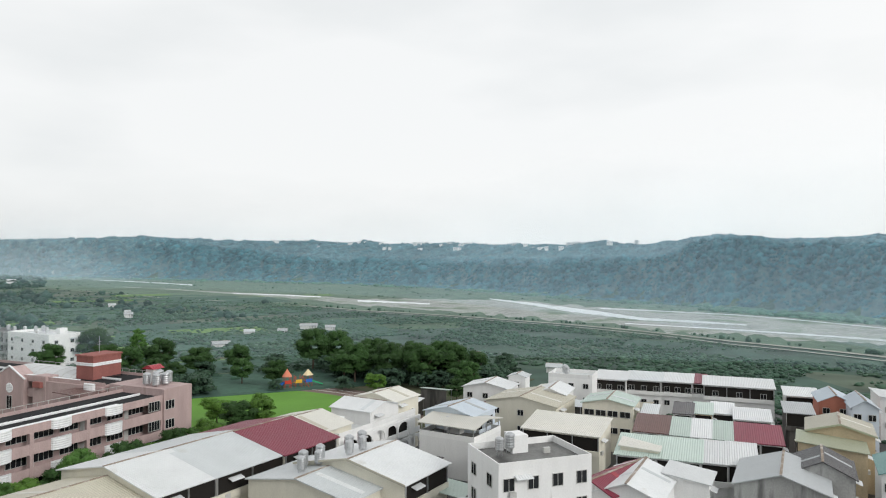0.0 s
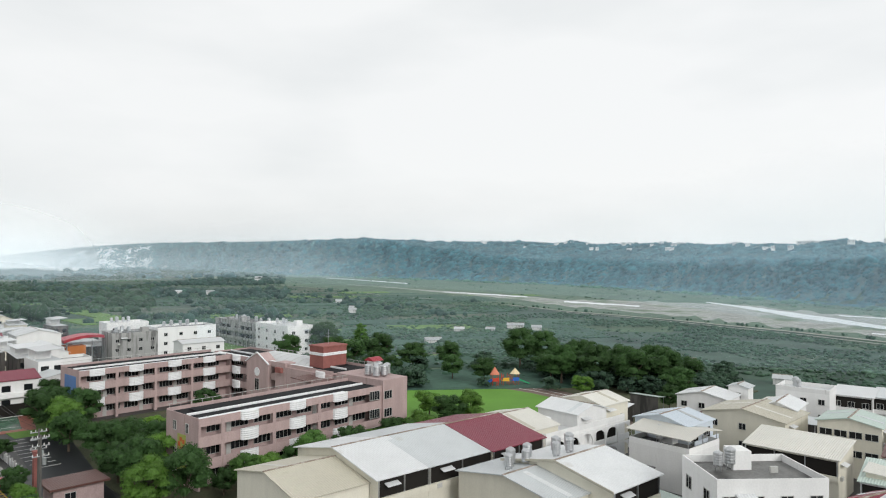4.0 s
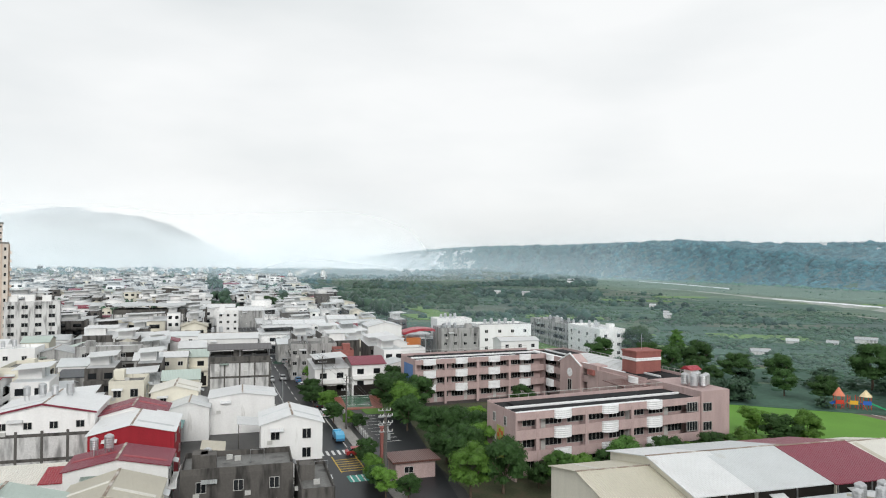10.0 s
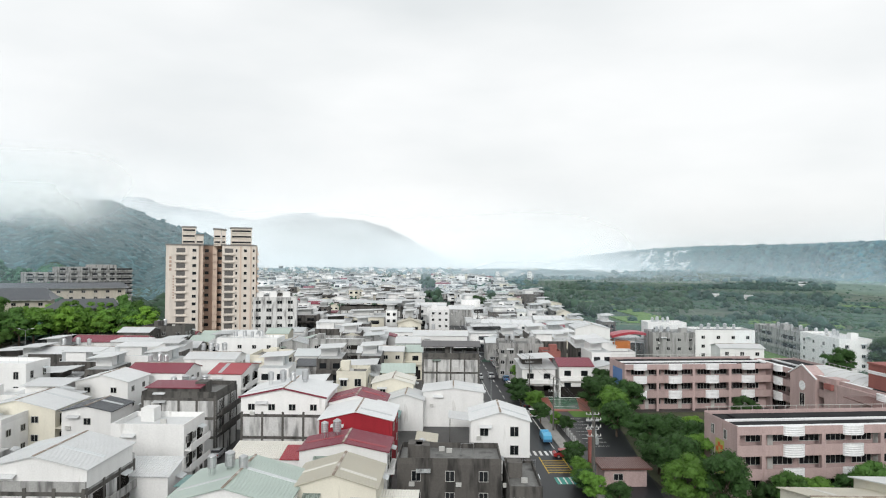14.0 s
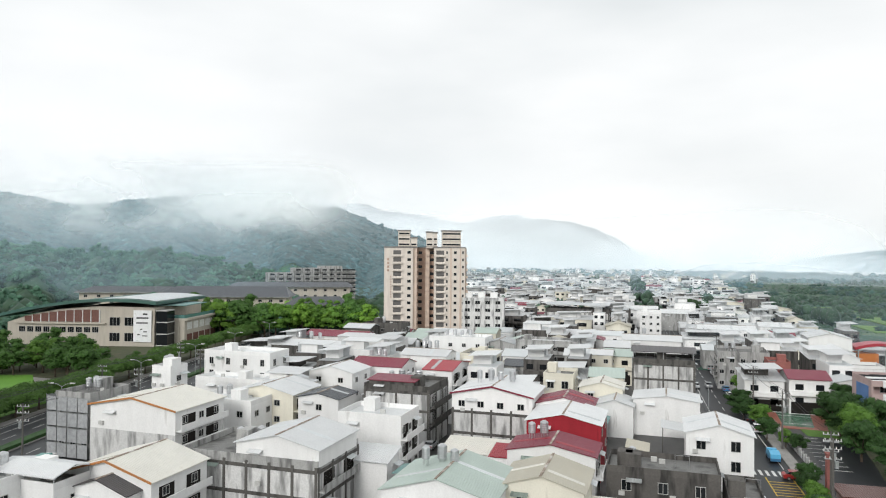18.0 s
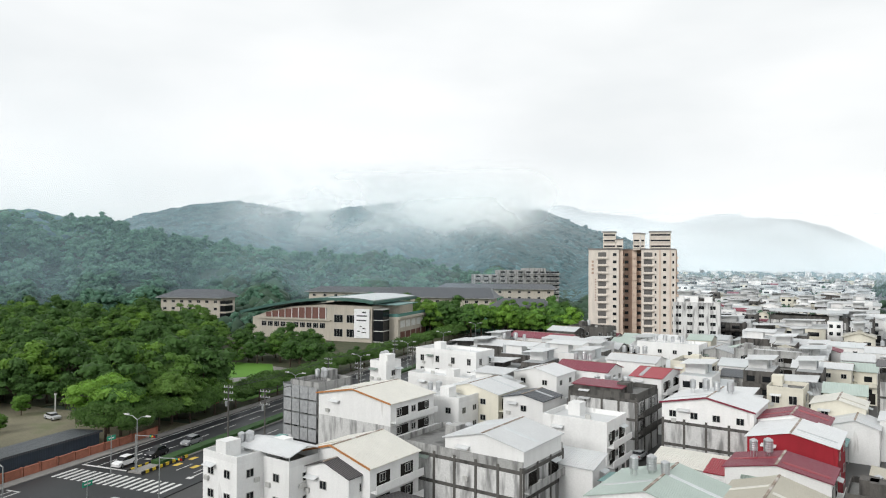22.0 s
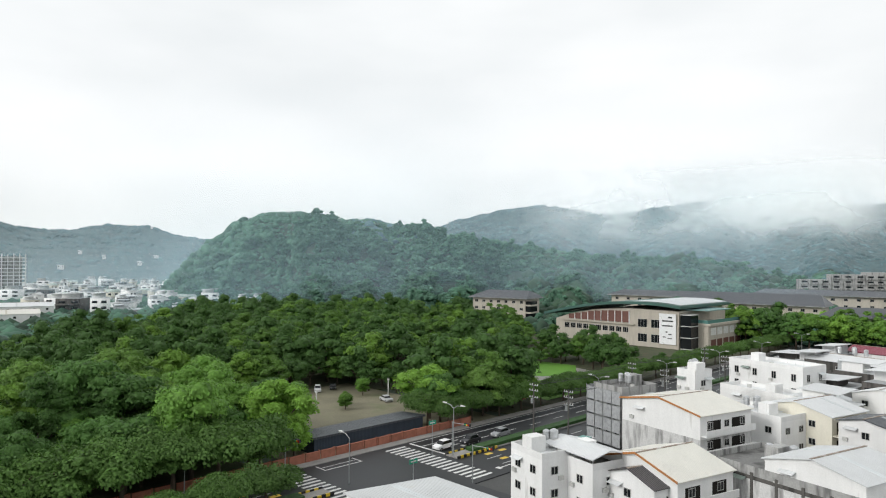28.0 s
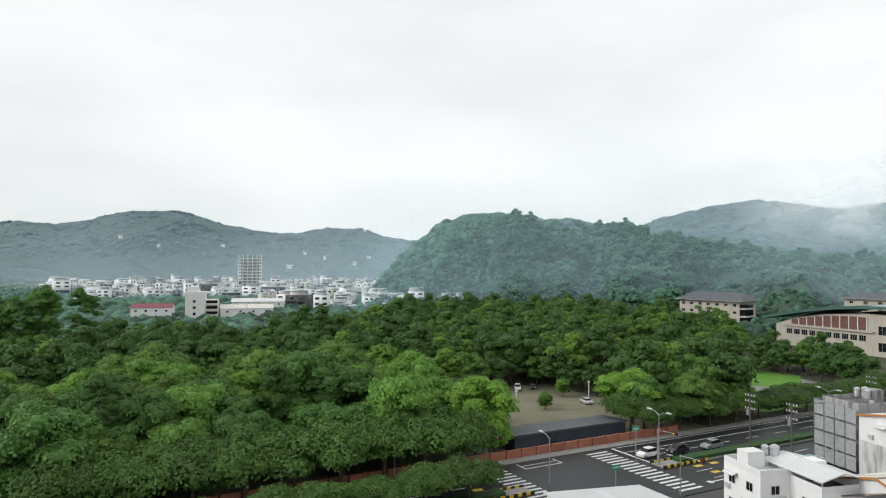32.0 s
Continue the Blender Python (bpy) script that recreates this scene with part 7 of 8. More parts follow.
# ---- vehicles ----
TYRE = material("tyre_rubber", (0.02, 0.02, 0.021), 0.8)
LAMP_GLASS = glass_dark("head_lamp_glass", (0.6, 0.6, 0.6))
RED_GLASS = glass_dark("tail_lamp_red", (0.35, 0.01, 0.01))


def paint(name, c):
    key = ("paint", name)
    if key not in made:
        m = glass_dark("car_paint_" + name, c)
        m.node_tree.nodes["Principled BSDF"].inputs["Roughness"].default_value = 0.28
        made[key] = m
    return made[key]


CAR_COLOURS = {"white": (0.78, 0.78, 0.78), "black": (0.025, 0.026, 0.03), "grey": (0.25, 0.26, 0.27), "silver": (0.5, 0.51, 0.52), "blue": (0.05, 0.16, 0.30), "red": (0.30, 0.03, 0.03)}
cars = {}


def car(x, y, ang, colour="white", tall=False):
    key = (colour, tall)
    if key not in cars:
        t = thing("car", x, y, ang, 0, f"{colour} {'sport utility car' if tall else 'saloon car'} parked on wet asphalt" if not tall else f"{colour} sport utility car on the road", "car")
        h = 0.28 if tall else 0.0
        mat = paint(colour, CAR_COLOURS[colour])
        part("body", Shape().prism([(-2.2, 0.35), (2.2, 0.35), (2.25, 0.75), (2.05, 0.95), (1.1, 1.02 + h * 0.4), (-1.9, 1.05 + h * 0.4), (-2.2, 0.9)], "y", -0.88, 0.88), mat, t)
        part("cabin", Shape().prism([(-1.75, 1.0 + h * 0.4), (1.15, 1.0 + h * 0.4), (0.45, 1.42 + h), (-1.2, 1.45 + h)], "y", -0.76, 0.76), GLASS, t, "dark tinted glazing")
        part("roof", Shape().prism([(-1.25, 1.42 + h), (0.5, 1.40 + h), (0.35, 1.48 + h), (-1.1, 1.52 + h)], "y", -0.72, 0.72), mat, t)
        for px in (-1.35, 1.35):
            for py in (-0.82, 0.82):
                w = part("wheel", Shape().prism([(px + 0.34 * math.cos(a), 0.34 + 0.34 * math.sin(a)) for a in np.linspace(0, 5.76, 12)], "y", py - 0.11, py + 0.11), TYRE, t)
                part("rim", Shape().prism([(px + 0.2 * math.cos(a), 0.34 + 0.2 * math.sin(a)) for a in np.linspace(0, 5.5, 8)], "y", py - 0.125, py + 0.125), STEEL, w)
        for py in (-0.6, 0.6):
            part("headlight", Shape().box(2.12, 2.26, py - 0.2, py + 0.2, 0.66, 0.82), LAMP_GLASS, t)
            part("tail_light", Shape().box(-2.24, -2.15, py - 0.2, py + 0.2, 0.72, 0.9), RED_GLASS, t)
        cars[key] = t
        return t
    return copy_thing(cars[key], pose(x, y, 0.03, 0, 0, ang))


for rr, nn, kk, ss in ((-12, -31, 0, 0.42), (-9, -35, 4, 0.36), (2, -42, 0, 0.5), (-28, -52, 1, 0.6), (-33, -30, 0, 0.5)):
    tree(kk, *south(rr, nn), ss, group="park trees")
car(-118.3, -64.8, -16.5, "white", True)
car(-124.6, -62.0, -16.5, "black", True)
car(-132.8, -59.0, -16.5, "grey", True)
car(-151.8, -123.5, 40, "white", True)
car(-156.8, -122.0, 40, "black")
car(-150.5, -99.6, 60, "silver")
for x, y, a, c in ((-125.1, 22.6, 20, "white"), (-131.1, 28.1, 150, "silver"), (-141.3, 31.6, 150, "white"), (-177.3, 120.6, -28, "grey"), (-99.7, 84.6, 62, "red"), (-266.7, 171.5, 152, "white")):
    car(x, y, a, c)
for i, c in enumerate(("white", "black", "silver", "grey", "white", "blue", "black", "white", "silver", "grey", "white", "black", "white")):
    x, y = street(52 + i * 9.5, 3.9)
    car(x, y, 152, c, i % 3 == 0)
    if i % 2:
        x, y = street(90 + i * 12.0, -3.9)
        car(x, y, -28, CAR_COLOURS and ("white", "silver", "grey")[i % 3])
tr = thing("pickup_truck", -110.4, 88.6, 152, 0.03, "small blue truck with a tarpaulin cover", "truck")
part("body", Shape().box(-2.4, 2.4, -0.85, 0.85, 0.4, 0.9), paint("blue", CAR_COLOURS["blue"]), tr)
part("cab", Shape().prism([(1.0, 0.9), (2.4, 0.9), (2.2, 1.5), (1.8, 1.9), (1.0, 1.9)], "y", -0.82, 0.82), paint("sky", (0.10, 0.38, 0.60)), tr)
part("tarpaulin", Shape().prism([(-2.4, 0.9), (0.9, 0.9), (0.8, 1.7), (-0.6, 2.0), (-2.3, 1.6)], "y", -0.86, 0.86), paint("sky", (0.10, 0.38, 0.60)), tr, "bright blue tarpaulin")
for px in (-1.5, 1.5):
    for py in (-0.8, 0.8):
        part("wheel", Shape().prism([(px + 0.36 * math.cos(a), 0.36 + 0.36 * math.sin(a)) for a in np.linspace(0, 5.76, 12)], "y", py - 0.12, py + 0.12), TYRE, tr)
for i, (x, y) in enumerate(((-131.5, -40.6),)):
    t = thing("box_truck", x, y, 163, 0.03, "teal and white delivery truck at the roadside", "truck")
    part("cargo_box", Shape().box(-2.6, 1.2, -1.0, 1.0, 0.7, 2.5), paint("teal", (0.10, 0.30, 0.27)), t)
    part("cab", Shape().prism([(1.3, 0.5), (3.0, 0.5), (2.9, 1.3), (2.4, 2.2), (1.3, 2.2)], "y", -0.95, 0.95), paint("white", CAR_COLOURS["white"]), t)
    part("windscreen", Shape().prism([(2.46, 1.35), (2.92, 1.35), (2.45, 2.1), (2.4, 2.1)], "y", -0.85, 0.85), GLASS, t)
    for px in (-1.6, 2.1):
        for py in (-0.9, 0.9):
            part("wheel", Shape().prism([(px + 0.42 * math.cos(a), 0.42 + 0.42 * math.sin(a)) for a in np.linspace(0, 5.76, 12)], "y", py - 0.13, py + 0.13), TYRE, t)
mixer = thing("concrete_mixer", -133.5, 81.5, 60, 0.0, "red concrete mixer drum on a truck behind the hall", "mixer truck")
part("drum", Shape().rod((-1.6, 0, 3.2), (0.4, 0, 3.4), 0.95, 12).rod((0.4, 0, 3.4), (2.2, 0, 4.0), 0.7, 12), paint("red", CAR_COLOURS["red"]), mixer)
part("chassis", Shape().box(-3.0, 2.6, -0.9, 0.9, 0.5, 2.2), paint("grey", CAR_COLOURS["grey"]), mixer)
part("drum", Shape().rod((2.6, 0.3, 3.6), (5.0, 0.3, 3.3), 0.9, 12), paint("red", CAR_COLOURS["red"]), mixer)
slide = thing("red_canopy", -189.5, 193.9, 62, 0, "curved red metal canopy over an orange yard", "canopy")
n = 9
top = [(-9 + 18 * i / n, 7.5 + 2.6 * math.sin(math.pi * (0.15 + 0.75 * i / n))) for i in range(n + 1)]
part("roof", Shape().prism(top + [(p[0], p[1] - 0.9) for p in reversed(top)], "y", -4, 4), roof_sheet("red", "X"), slide)
part("wall", Shape().box(-8, -2, -3.5, 3.5, 0, 6.5), material("orange_sheet", (0.50, 0.17, 0.05), 0.6), slide)
for x in (-8, 0, 8):
    part("post", Shape().box(x - 0.15, x + 0.15, -3.6, -3.3, 0, 8), STEEL, slide)

# ---- park edge: wall, car park, lawn ----
BRICK = material("red_brick", (0.33, 0.13, 0.085), 0.85, 0, 1.0, 7.0, 0.25, pieces=0.2)
pw = thing("park_wall", *south(0, 0), 163.5, 0, "long low red brick park wall with pillars", "wall")
for i in range(38):
    x = -i * 3.4
    part("wall_panel", Shape().box(x - 3.1, x - 0.3, -0.12, 0.12, -0.2, 1.55), BRICK, pw)
    part("pillar", Shape().box(x - 0.3, x, -0.2, 0.2, -0.2, 1.8), BRICK, pw)
    part("coping", Shape().box(x - 3.1, x - 0.3, -0.18, 0.18, 1.55, 1.66), wall_paint("brick"), pw)
LOT = material("gravel_and_moss_car_park", (0.215, 0.20, 0.135), 0.85, 0, 0.12, 3.0, 0.3, (0.15, 0.165, 0.085), 0.55)
slab("car_park", south_rect(-46, 10, -60, -0.4), 0.03, LOT, "mossy gravel car park behind the wall", "car park")
SHED_BLUE = material("dark_blue_sheet", (0.035, 0.05, 0.07), 0.5, 0, 0.4, 4.0, 0.3, ribs="X")
sh = thing("bicycle_shed", *south(-25, -6.5), 163.5, 0, "long dark blue shed with white window panels", "shed")
part("wall", Shape().box(-15, 13, -3.5, 3.2, -0.1, 2.9), SHED_BLUE, sh)
part("roof", Shape().prism([(-3.9, 3.0), (4.0, 2.8), (4.0, 2.9), (-3.9, 3.4)], "x", -15.4, 13.4), roof_sheet("slate", "X"), sh)
for i in range(7):
    part("panel", Shape().box(-13 + i * 3.6, -10.6 + i * 3.6, -3.62, -3.5, 1.7, 2.5), PAINT_W, sh, at=pose(0, 0, 0, 0, 0, 180))
slab("lawn", [south(34, -4), south(80, -3), south(84, -20), south(40, -26)], 0.04, LAWN, "clipped bright green lawn in the park", "lawn")
slab("plaza", [south(20, -10), south(40, -22), south(84, -20), south(90, -44), south(30, -44)], 0.02, PAVE, "grey paved plaza among the trees", "paving")
slab("park_floor", [south(-170, -0.5), south(-52, -0.5), south(-52, -46), south(14, -46), south(14, -0.5), south(330, -0.5), south(330, -330), south(-170, -330)], 0.0, SOIL, "grassy ground under the park trees", "ground")
red = thing("red_sculpture", *south(30, -9), 0, 0, "red painted metal sculpture", "sculpture")
part("plate", Shape().prism([(-1.2, 0), (1.0, 0), (0.5, 1.6), (1.1, 2.8), (0.1, 3.6), (-0.8, 2.4), (-0.4, 1.4)], "y", -0.3, 0.3), paint("red", CAR_COLOURS["red"]), red)
for i in range(20):
    hx, hn = 36 + i * 2.3, -4.5 - 0.05 * i
    x, y = south(hx, hn)
    tree(2, x, y, 0.16, label="low clipped hedge bush", group="hedge")

# ---- poles, lamps, signals ----
CONC = wall_paint("concrete")
POLE = material("galvanised_pole", (0.36, 0.38, 0.38), 0.45, 0.5)
PALE_LAMP = material("pale_lamp_head", (0.7, 0.7, 0.68), 0.4)


def street_lamp(x, y, ang, h=9.0, arms=1):
    t = thing("street_lamp", x, y, ang, 0, f"grey steel street lamp with {'two arms' if arms == 2 else 'one arm'}", "street lamp", "street lamps")
    part("pole", Shape().tube(0, 0, 0, h, 0.11, 0.07, 8), POLE, t)
    for s in ((1, -1) if arms == 2 else (1,)):
        part("arm", Shape().rod((0, 0, h - 0.1), (0, s * 1.0, h + 0.5), 0.05).rod((0, s * 1.0, h + 0.5), (0, s * 2.2, h + 0.6), 0.05), POLE, t)
        part("lamp_head", Shape().prism([(s * 1.9, h + 0.55), (s * 2.9, h + 0.62), (s * 2.9, h + 0.75), (s * 1.9, h + 0.8)], "x", -0.16, 0.16), PALE_LAMP, t)
    return t


def utility_pole(x, y, ang, h=11.5):
    t = thing("utility_pole", x, y, ang, 0, "concrete utility pole with crossarms and insulators", "utility pole", "utility poles")
    part("pole", Shape().tube(0, 0, -0.2, h, 0.2, 0.12, 8), CONC, t)
    for z in (h - 0.5, h - 1.6, h - 3.0):
        part("crossarm", Shape().box(-1.1, 1.1, -0.06, 0.06, z, z + 0.12), POLE, t)
        for x in (-1.0, -0.4, 0.4, 1.0):
            part("insulator", Shape().tube(x, 0, z + 0.12, z + 0.42, 0.07, 0.05, 6), PALE_LAMP, t)
    part("transformer", Shape().tube(0.45, 0, h - 4.2, h - 3.2, 0.28, 0.28, 8), POLE, t)
    return t


street_lamp(*south(-21.5, 15.7), 163.5, 9.2, 2)
street_lamp(*south(-45, 14.6), 163.5, 7.5)
street_lamp(*south(-68, 3.5), 343.5, 8.0)
for r in (28, 62, 96, 130, 170):
    street_lamp(*south(r, 15.7), 163.5, 9.0, 2)
for r, n in ((0.1, 17.9), (42, 16.6), (84, 16.4), (-0.8, 27.2), (38, 27.5), (72, 27.5)):
    utility_pole(*south(r, n), 253.5)
for s in (5, 38, 70, 104, 140, 180, 225):
    utility_pole(*street(s, 6.2), 62)
    street_lamp(*street(s + 16, -5.6), 152 - 180 + 90, 8.0)
utility_pole(-80.6, 74.3, 62, 12.5)
for x, y in ((-132.9, -108.5), (-157.2, -103.4)):
    t = thing("park_lamp", x, y, 0, 0, "white cylindrical park lamp post", "lamp post")
    part("pole", Shape().tube(0, 0, 0, 4.2, 0.16, 0.16, 8), PALE_LAMP, t)
    part("cap", Shape().tube(0, 0, 4.2, 4.5, 0.35, 0.3, 8), PALE_LAMP, t)
GREEN_SIGN = material("green_road_sign", (0.02, 0.28, 0.17), 0.5)
for r, n, z in ((-23.5, 12.0, 6.2), (-36.5, 21, 3.4)):
    x, y = south(r, n)
    t = thing("traffic_sign", x, y, 163.5, 0, "green direction sign on a steel arm", "road sign")
    part("pole", Shape().tube(0, 0, 0, z + 0.4, 0.08, 0.08, 8), POLE, t)
    part("sign_plate", Shape().box(-0.9, 0.9, -0.05, 0.0, z - 0.5, z + 0.3), GREEN_SIGN, t)
    part("text_bar", Shape().box(-0.6, 0.6, -0.06, -0.05, z - 0.2, z + 0.0), PAINT_W, t)
for r, n in ((-21.0, 14.9), (-30, 28.5), (-50, 3.0)):
    x, y = south(r, n)
    t = thing("traffic_signal", x, y, 163.5, 0, "traffic signal on a tall steel mast", "traffic signal")
    part("mast", Shape().tube(0, 0, 0, 6.4, 0.1, 0.08, 8), POLE, t)
    part("arm", Shape().rod((0, 0, 6.2), (0, -4.2, 6.5), 0.06), POLE, t)
    box = part("signal_box", Shape().box(-0.18, 0.18, -4.6, -3.2, 6.2, 6.7), TYRE, t)
    for i in range(3):
        part("lens", Shape().box(-0.22, -0.18, -4.45 + i * 0.42, -4.15 + i * 0.42, 6.3, 6.6), (RED_GLASS, YEL, GRN)[i], box)
HAZ = paint("hazard", (0.62, 0.45, 0.04))
for r0, d in ((-22, 1), (-50, -1)):
    x, y = south(r0, 15.7)
    t = thing("median_barrier", x, y, 163.5, 0, "yellow and black striped median kerb", "barrier")
    for i in range(14):
        for yy in (-1.6, 1.6):
            part("kerb_block", Shape().box(d * i * 0.8, d * i * 0.8 + 0.78 * d, yy - 0.12, yy + 0.12, 0.0, 0.5), HAZ if i % 2 else TYRE, t)
fence = thing("school_fence", *street(24, 8.5), 152, 0, "row of pale concrete fence panels beside the lane", "fence")
for i in range(18):
    part("fence_panel", Shape().box(i * 2.0, i * 2.0 + 1.3, -0.1, 0.1, 0, 1.2), wall_paint("panel"), fence)
    part("fence_post", Shape().box(i * 2.0 - 0.3, i * 2.0, -0.15, 0.15, 0, 1.6), wall_paint("grey"), fence)
gate = thing("school_gatehouse", -84.2, 83.6, 62, 0, "small pink gatehouse with flat brown roof", "gatehouse")
part("wall", Shape().box(-3.5, 3.5, -2.5, 2.5, -0.1, 2.9), PINK, gate)
part("roof", Shape().box(-4.2, 4.2, -3.2, 3.2, 2.9, 3.2), roof_sheet("brown", "X"), gate)
window(gate, pose(-1.2, -2.5, 1.6), 1.6, 1.1, 2)
pil = thing("red_pillar", -91.2, 83.4, 62, 0, "tall red brick gate pillar", "pillar")
part("shaft", Shape().box(-0.5, 0.5, -0.5, 0.5, 0, 6.8), wall_paint("rose"), pil)
part("cap", Shape().box(-0.6, 0.6, -0.6, 0.6, 6.8, 7.0), wall_paint("rose"), pil)
for i in range(9):
    x, y = street(26 + i * 2.9, 11.0)
    e = Vector((SY, -SX)) * 4.2
    w = Vector((SX, SY)) * 0.08
    mark(marks, [(x - w.x, y - w.y), (x + w.x, y + w.y), (x + w.x + e.x, y + w.y + e.y), (x - w.x + e.x, y - w.y + e.y)], 0.006, PAINT_W)

# scaffold round the grey building
sc = thing("scaffold", -143.1, -35.4, GRID, 0, "steel scaffold with grey debris netting", "scaffold")
NET = material("grey_debris_netting", (0.36, 0.37, 0.38), 0.8, 0, 1.5, 20.0, 0.3)
for k in range(4):
    for fc, L, off in (("f", 9.6, -6.2), ("l", 11.6, -5.4)):
        for i in range(4):
            m = pose(0, 0, 0) if fc == "f" else pose(0, 0, 0, 0, 0, -90)
            part("net_panel", Shape().box(-L / 2 + i * L / 4 + 0.08, -L / 2 + (i + 1) * L / 4 - 0.08, off - 0.03, off + 0.03, k * 2.8 + 0.2, k * 2.8 + 2.65), NET, sc, at=m)
            part("standard", Shape().rod((-L / 2 + i * L / 4, off - 0.1, 0), (-L / 2 + i * L / 4, off - 0.1, 11.6), 0.04, 5), POLE, sc, at=m)
        part("ledger", Shape().rod((-L / 2, off - 0.1, k * 2.8 + 2.75), (L / 2, off - 0.1, k * 2.8 + 2.75), 0.04, 5), POLE, sc, at=pose(0, 0, 0) if fc == "f" else pose(0, 0, 0, 0, 0, -90))

for i in range(9):
    a, D = frnd.uniform(139, 170), frnd.uniform(1150, 1550)
    x, y = polar(a, D)
    hill_house(x, y, float(land(a, D)) + 2.5, a, frnd.uniform(5, 10), 6, frnd.uniform(2.6, 4.4), "pale house on the wooded hillside")

slab("lawn", [(-203, -90), (-213, -68), (-236, -76), (-240, -98)], 0.05, LAWN, "bright green lawn beside the arts centre", "lawn")
sc = thing("garden_sculpture", -198.1, -80.4, 30, 0, "red abstract garden sculpture beside the lawn", "sculpture")
part("base", Shape().box(-0.7, 0.7, -0.7, 0.7, -0.1, 0.5), PAVE, sc)
part("ring", Shape().prism([(1.5 * math.cos(a), 2.2 + 1.7 * math.sin(a)) for a in np.linspace(0, 5.9, 16)] + [(0.7 * math.cos(a), 2.2 + 0.9 * math.sin(a)) for a in np.linspace(5.9, 0, 16)], "y", -0.35, 0.35), paint("red", CAR_COLOURS["red"]), sc, "red painted steel ring")

# the arcaded balconies of the white row
row = next(o for o in bpy.data.objects if o.parent is None and o.get("label", "").startswith("white arcaded"))
for k in range(2):
    for i in range(6):
        x0, x1, z1 = -11.5 + i * 3.83, -11.5 + (i + 1) * 3.83, 3.45 + k * 3.5
        o = [(x0, z1), (x1, z1), (x1, z1 - 1.5)] + [((x0 + x1) / 2 + 1.6 * math.cos(a), z1 - 1.5 + 1.15 * math.sin(a)) for a in np.linspace(0, math.pi, 9)] + [(x0, z1 - 1.5)]
        part("arch", Shape().prism(o, "y", -5.75, -5.55), wall_paint("white"), row, "white plastered balcony arch")
        part("pier", Shape().box(x0 - 0.18, x0 + 0.18, -5.8, -5.5, z1 - 3.5, z1 - 1.5), wall_paint("white"), row)

WIRE = material("black_cable", (0.03, 0.03, 0.032), 0.6)


def cable(points, z, label):
    """An overhead cable sagging from pole to pole."""
    s = Shape()
    for (x0, y0), (x1, y1) in zip(points, points[1:]):
        p = [(x0 + (x1 - x0) * f, y0 + (y1 - y0) * f, z - 3.2 * f * (1 - f)) for f in (0, 0.17, 0.33, 0.5, 0.67, 0.83, 1)]
        for a, b in zip(p, p[1:]):
            s.rod(a, b, 0.035, 4)
    tagged(part("overhead_cable", s, WIRE), label, "cable")


for off in (-1.0, 0.4, 1.0):
    cable([south(r, n + off) for r, n in ((0.1, 17.9), (42, 16.6), (84, 16.4))], 11.4, "black overhead cable strung along the wide road")
    cable([south(r, n + off) for r, n in ((-0.8, 27.2), (38, 27.5), (72, 27.5))], 11.4, "black overhead cable strung along the wide road")
    cable([street(q, 6.2 + off) for q in (5, 38, 70, 104, 140, 180, 225)], 11.4, "black overhead cable strung along the main street")


# ---- low cloud and mist hanging on the hills and far over the plain ----
def mist_material(name, strength, low, high, scale, amount, colour=(0.74, 0.765, 0.78)):
    """White mist: densest towards one height, torn by noise, fading out at both ends."""
    m = bpy.data.materials.new(name)
    m.use_nodes = True
    n, l = m.node_tree.nodes, m.node_tree.links
    n.remove(n["Principled BSDF"])
    tc, sep = n.new("ShaderNodeTexCoord"), n.new("ShaderNodeSeparateXYZ")
    l.new(tc.outputs["UV"], sep.inputs["Vector"])

    def ramp(sock, a, b, c=0.0, d=1.0):
        r = n.new("ShaderNodeMapRange")
        r.interpolation_type = "SMOOTHSTEP"
        r.inputs["From Min"].default_value, r.inputs["From Max"].default_value, r.inputs["To Min"].default_value, r.inputs["To Max"].default_value = a, b, c, d
        l.new(sock, r.inputs["Value"])
        return r.outputs["Result"]

    def times(a, b):
        k = n.new("ShaderNodeMath")
        k.operation = "MULTIPLY"
        l.new(a, k.inputs[0])
        if isinstance(b, float):
            k.inputs[1].default_value = b
        else:
            l.new(b, k.inputs[1])
        return k.outputs[0]

    ends = times(ramp(sep.outputs["X"], 0.0, 0.22), ramp(sep.outputs["X"], 1.0, 0.78))
    up = times(ramp(sep.outputs["Y"], 0.0, low), ramp(sep.outputs["Y"], 1.0, high))
    no = n.new("ShaderNodeTexNoise")
    no.inputs["Scale"].default_value, no.inputs["Detail"].default_value = scale, 4.0
    mp = n.new("ShaderNodeMapping")
    mp.inputs["Scale"].default_value = (1.0, 1.0, 1.9)
    l.new(tc.outputs["Object"], mp.inputs["Vector"])
    l.new(mp.outputs["Vector"], no.inputs["Vector"])
    torn = ramp(no.outputs["Fac"], 0.5 - amount, 0.5 + amount * 0.6)
    alpha = times(times(times(ends, up), torn), strength)
    di, tl, tp = n.new("ShaderNodeBsdfDiffuse"), n.new("ShaderNodeBsdfTranslucent"), n.new("ShaderNodeBsdfTransparent")
    for s in (di, tl):
        s.inputs["Color"].default_value = (*colour, 1)
    mx, m2, out = n.new("ShaderNodeAddShader"), n.new("ShaderNodeMixShader"), n["Material Output"]
    l.new(di.outputs["BSDF"], mx.inputs[0])
    l.new(tl.outputs["BSDF"], mx.inputs[1])
    l.new(alpha, m2.inputs["Fac"])
    l.new(tp.outputs["BSDF"], m2.inputs[1])
    l.new(mx.outputs["Shader"], m2.inputs[2])
    l.new(m2.outputs["Shader"], out.inputs["Surface"])
    return m


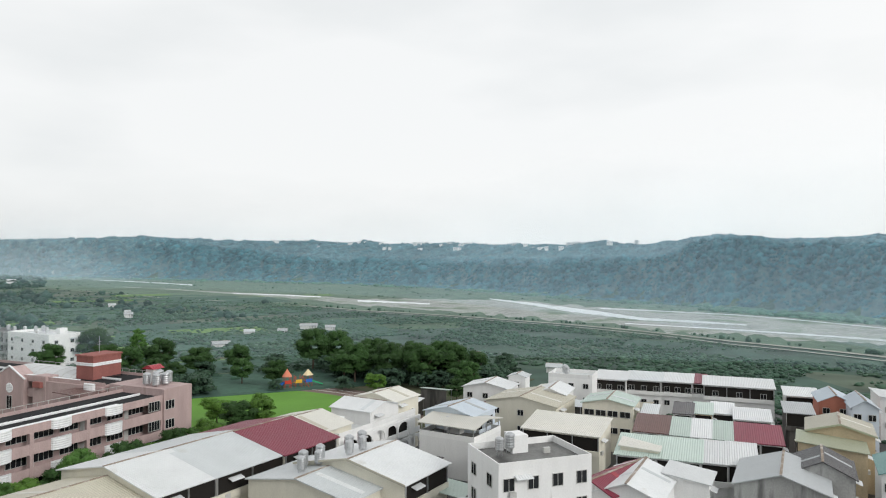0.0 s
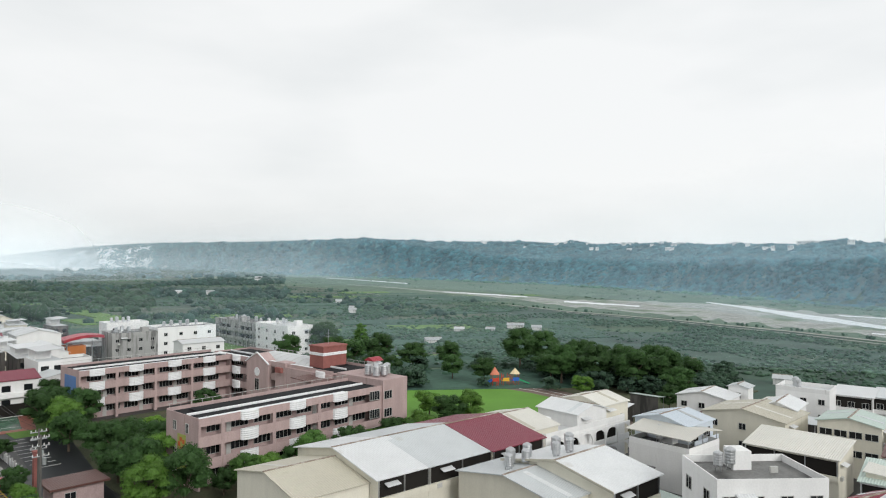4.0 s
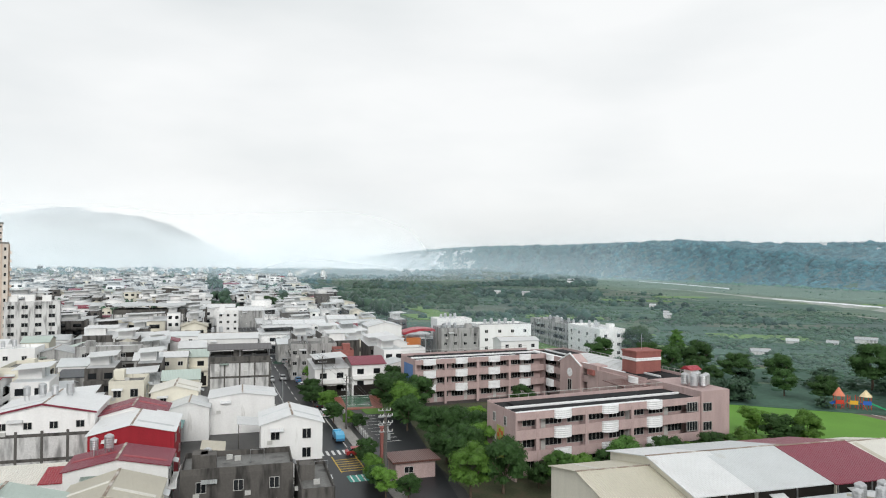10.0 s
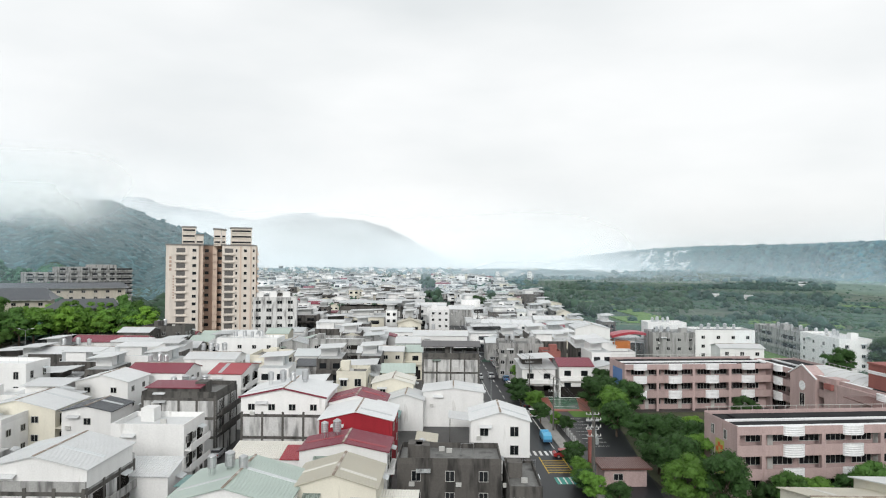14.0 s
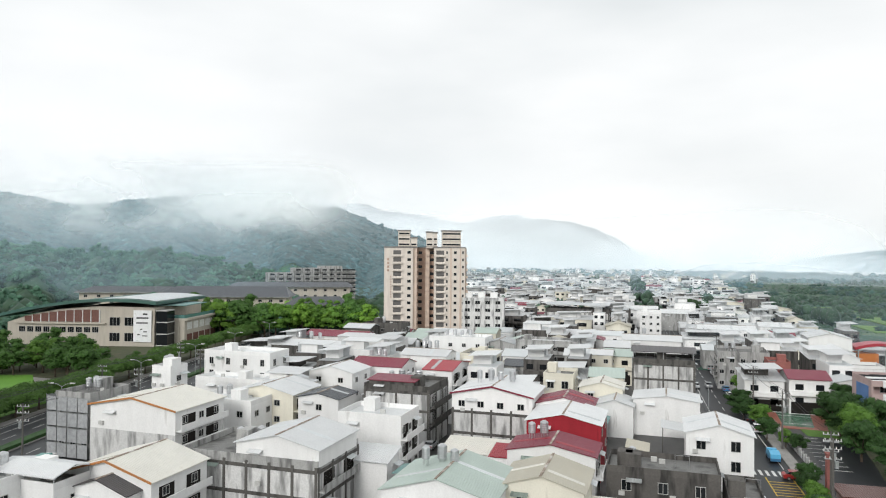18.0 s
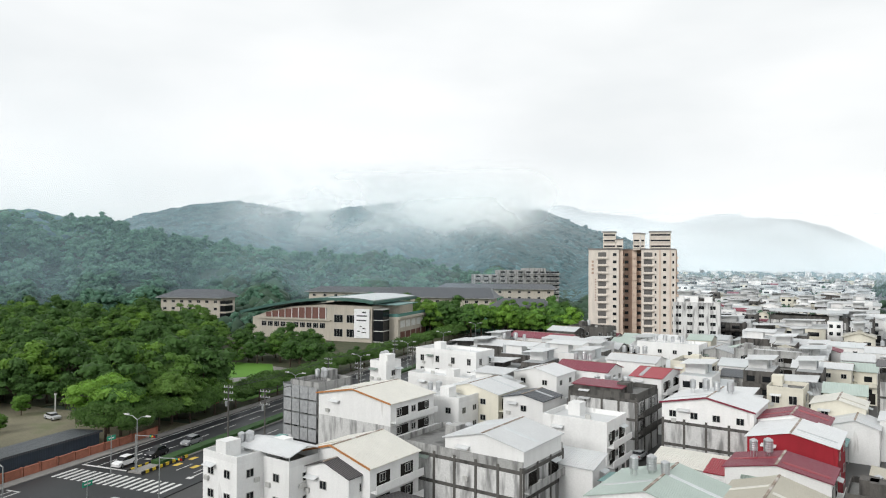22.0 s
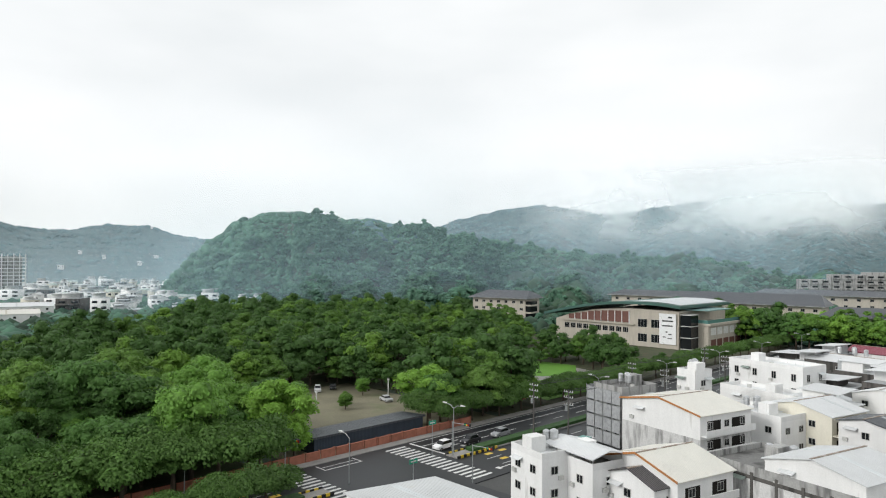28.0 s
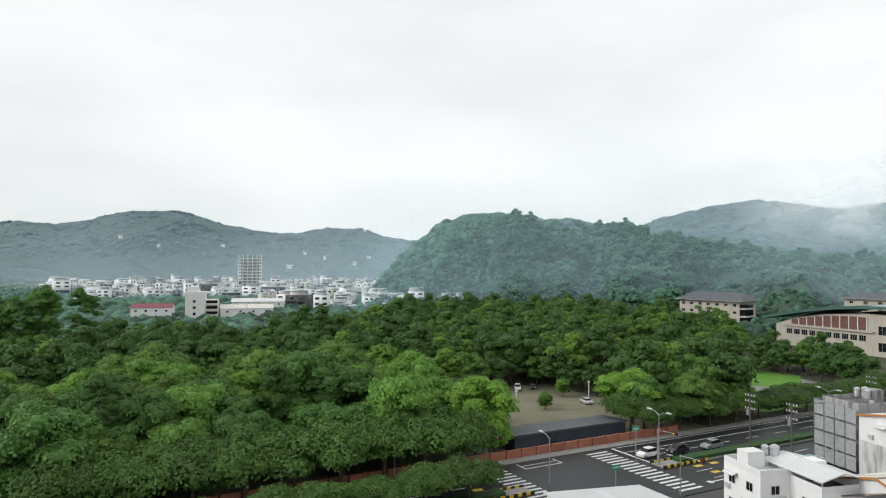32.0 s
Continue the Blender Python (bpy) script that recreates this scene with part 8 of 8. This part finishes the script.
CLOUD = mist_material("torn_low_cloud", 0.96, 0.42, 0.5, 0.007, 0.22, (0.505, 0.52, 0.525))
WISP = mist_material("thin_mist_wisp", 0.55, 0.5, 0.5, 0.016, 0.17, (0.505, 0.525, 0.53))
VEIL = mist_material("thin_far_mist", 0.32, 0.12, 0.12, 0.002, 0.5, (0.51, 0.58, 0.63))
WHITEOUT = mist_material("thick_mountain_mist", 0.97, 0.10, 0.10, 0.0012, 0.9, (0.60, 0.625, 0.64))


def mist_bank(az0, az1, D, z0, z1, mat, label):
    n, k = 72, 8
    a, z = np.linspace(az0, az1, n), np.linspace(z0, z1, k)
    A, Z = np.meshgrid(a, z, indexing="ij")
    D = D(A) if callable(D) else D
    R = D * (1 + 0.015 * np.sin(np.radians(A) * 11) + 0.01 * np.sin(np.radians(A) * 23 + Z * 0.01))
    v = np.stack([-R * np.sin(np.radians(A)), R * np.cos(np.radians(A)), Z], -1).reshape(-1, 3)
    i = np.arange(n * k).reshape(n, k)
    q = np.stack([i[:-1, :-1], i[:-1, 1:], i[1:, 1:], i[1:, :-1]], -1).reshape(-1, 4)
    me = big_mesh("low_cloud", v, q, mat)
    uv = np.stack([(A - az0) / (az1 - az0), (Z - z0) / (z1 - z0)], -1).reshape(-1, 2)
    layer = me.uv_layers.new(name="UVMap")
    loops = np.empty(len(me.loops), np.int32)
    me.loops.foreach_get("vertex_index", loops)
    layer.data.foreach_set("uv", uv[loops].astype(np.float32).ravel())
    ob = tagged(new("low_cloud", me), label, "cloud", kind="stuff")
    ob.visible_shadow = False


mist_bank(82, 114, 790, 60, 156, CLOUD, "soft white low cloud over the hilltops")
mist_bank(84, 112, 720, 42, 120, WISP, "torn shreds of cloud below the hilltops")
HAZE = mist_material("mist_thickening_upwards", 0.34, 0.75, 0.2, 0.003, 0.5, (0.66, 0.72, 0.77))
mist_bank(64, 138, 800, 2, 190, HAZE, "thin pale mist before the far hillside")
THIN = mist_material("faint_river_mist", 0.15, 0.12, 0.12, 0.002, 0.8, (0.50, 0.67, 0.79))
SOFT = mist_material("pale_plain_mist", 0.24, 0.12, 0.12, 0.002, 0.8, (0.62, 0.70, 0.75))
mist_bank(-70, 70, lambda a: 0.93 * BLUFF_FOOT(a), -25, 140, THIN, "thin pale mist before the river bluff")
mist_bank(-70, 50, lambda a: 0.68 * BLUFF_FOOT(a), -30, 110, THIN, "faint haze over the river flats")
mist_bank(20, 84, lambda a: 0.88 * BLUFF_FOOT(a), -25, 140, VEIL, "thin pale mist before the far bluff")
FAINT = mist_material("hint_of_mist", 0.10, 0.12, 0.3, 0.002, 0.8, (0.52, 0.66, 0.76))
mist_bank(-60, 66, 266, -14, 46, FAINT, "hint of mist over the near flats")
mist_bank(50, 86, 640, -12, 70, THIN, "faint haze over the far streets")
mist_bank(30, 86, 1200, -14, 100, SOFT, "pale mist lying over the far plain")
mist_bank(38, 104, 2190, -40, 300, WHITEOUT, "thick pale mist before the far mountains")
mist_bank(22, 84, 1380, -30, 120, VEIL, "pale mist thickening along the plain")
mist_bank(130, 176, 900, -12, 170, SOFT, "soft mist before the far western hills")
mist_bank(-40, 34, lambda a: 1.1 * BLUFF_FOOT(a), 8, 130, THIN, "thin mist over the plateau edge")
mist_bank(86, 150, 440, -12, 150, THIN, "faint mist before the near hill")
mist_bank(128, 172, 620, -12, 80, THIN, "faint haze before the village")
mist_bank(86, 150, 470, -12, 170, THIN, "faint mist on the near hill")

remove_templates()
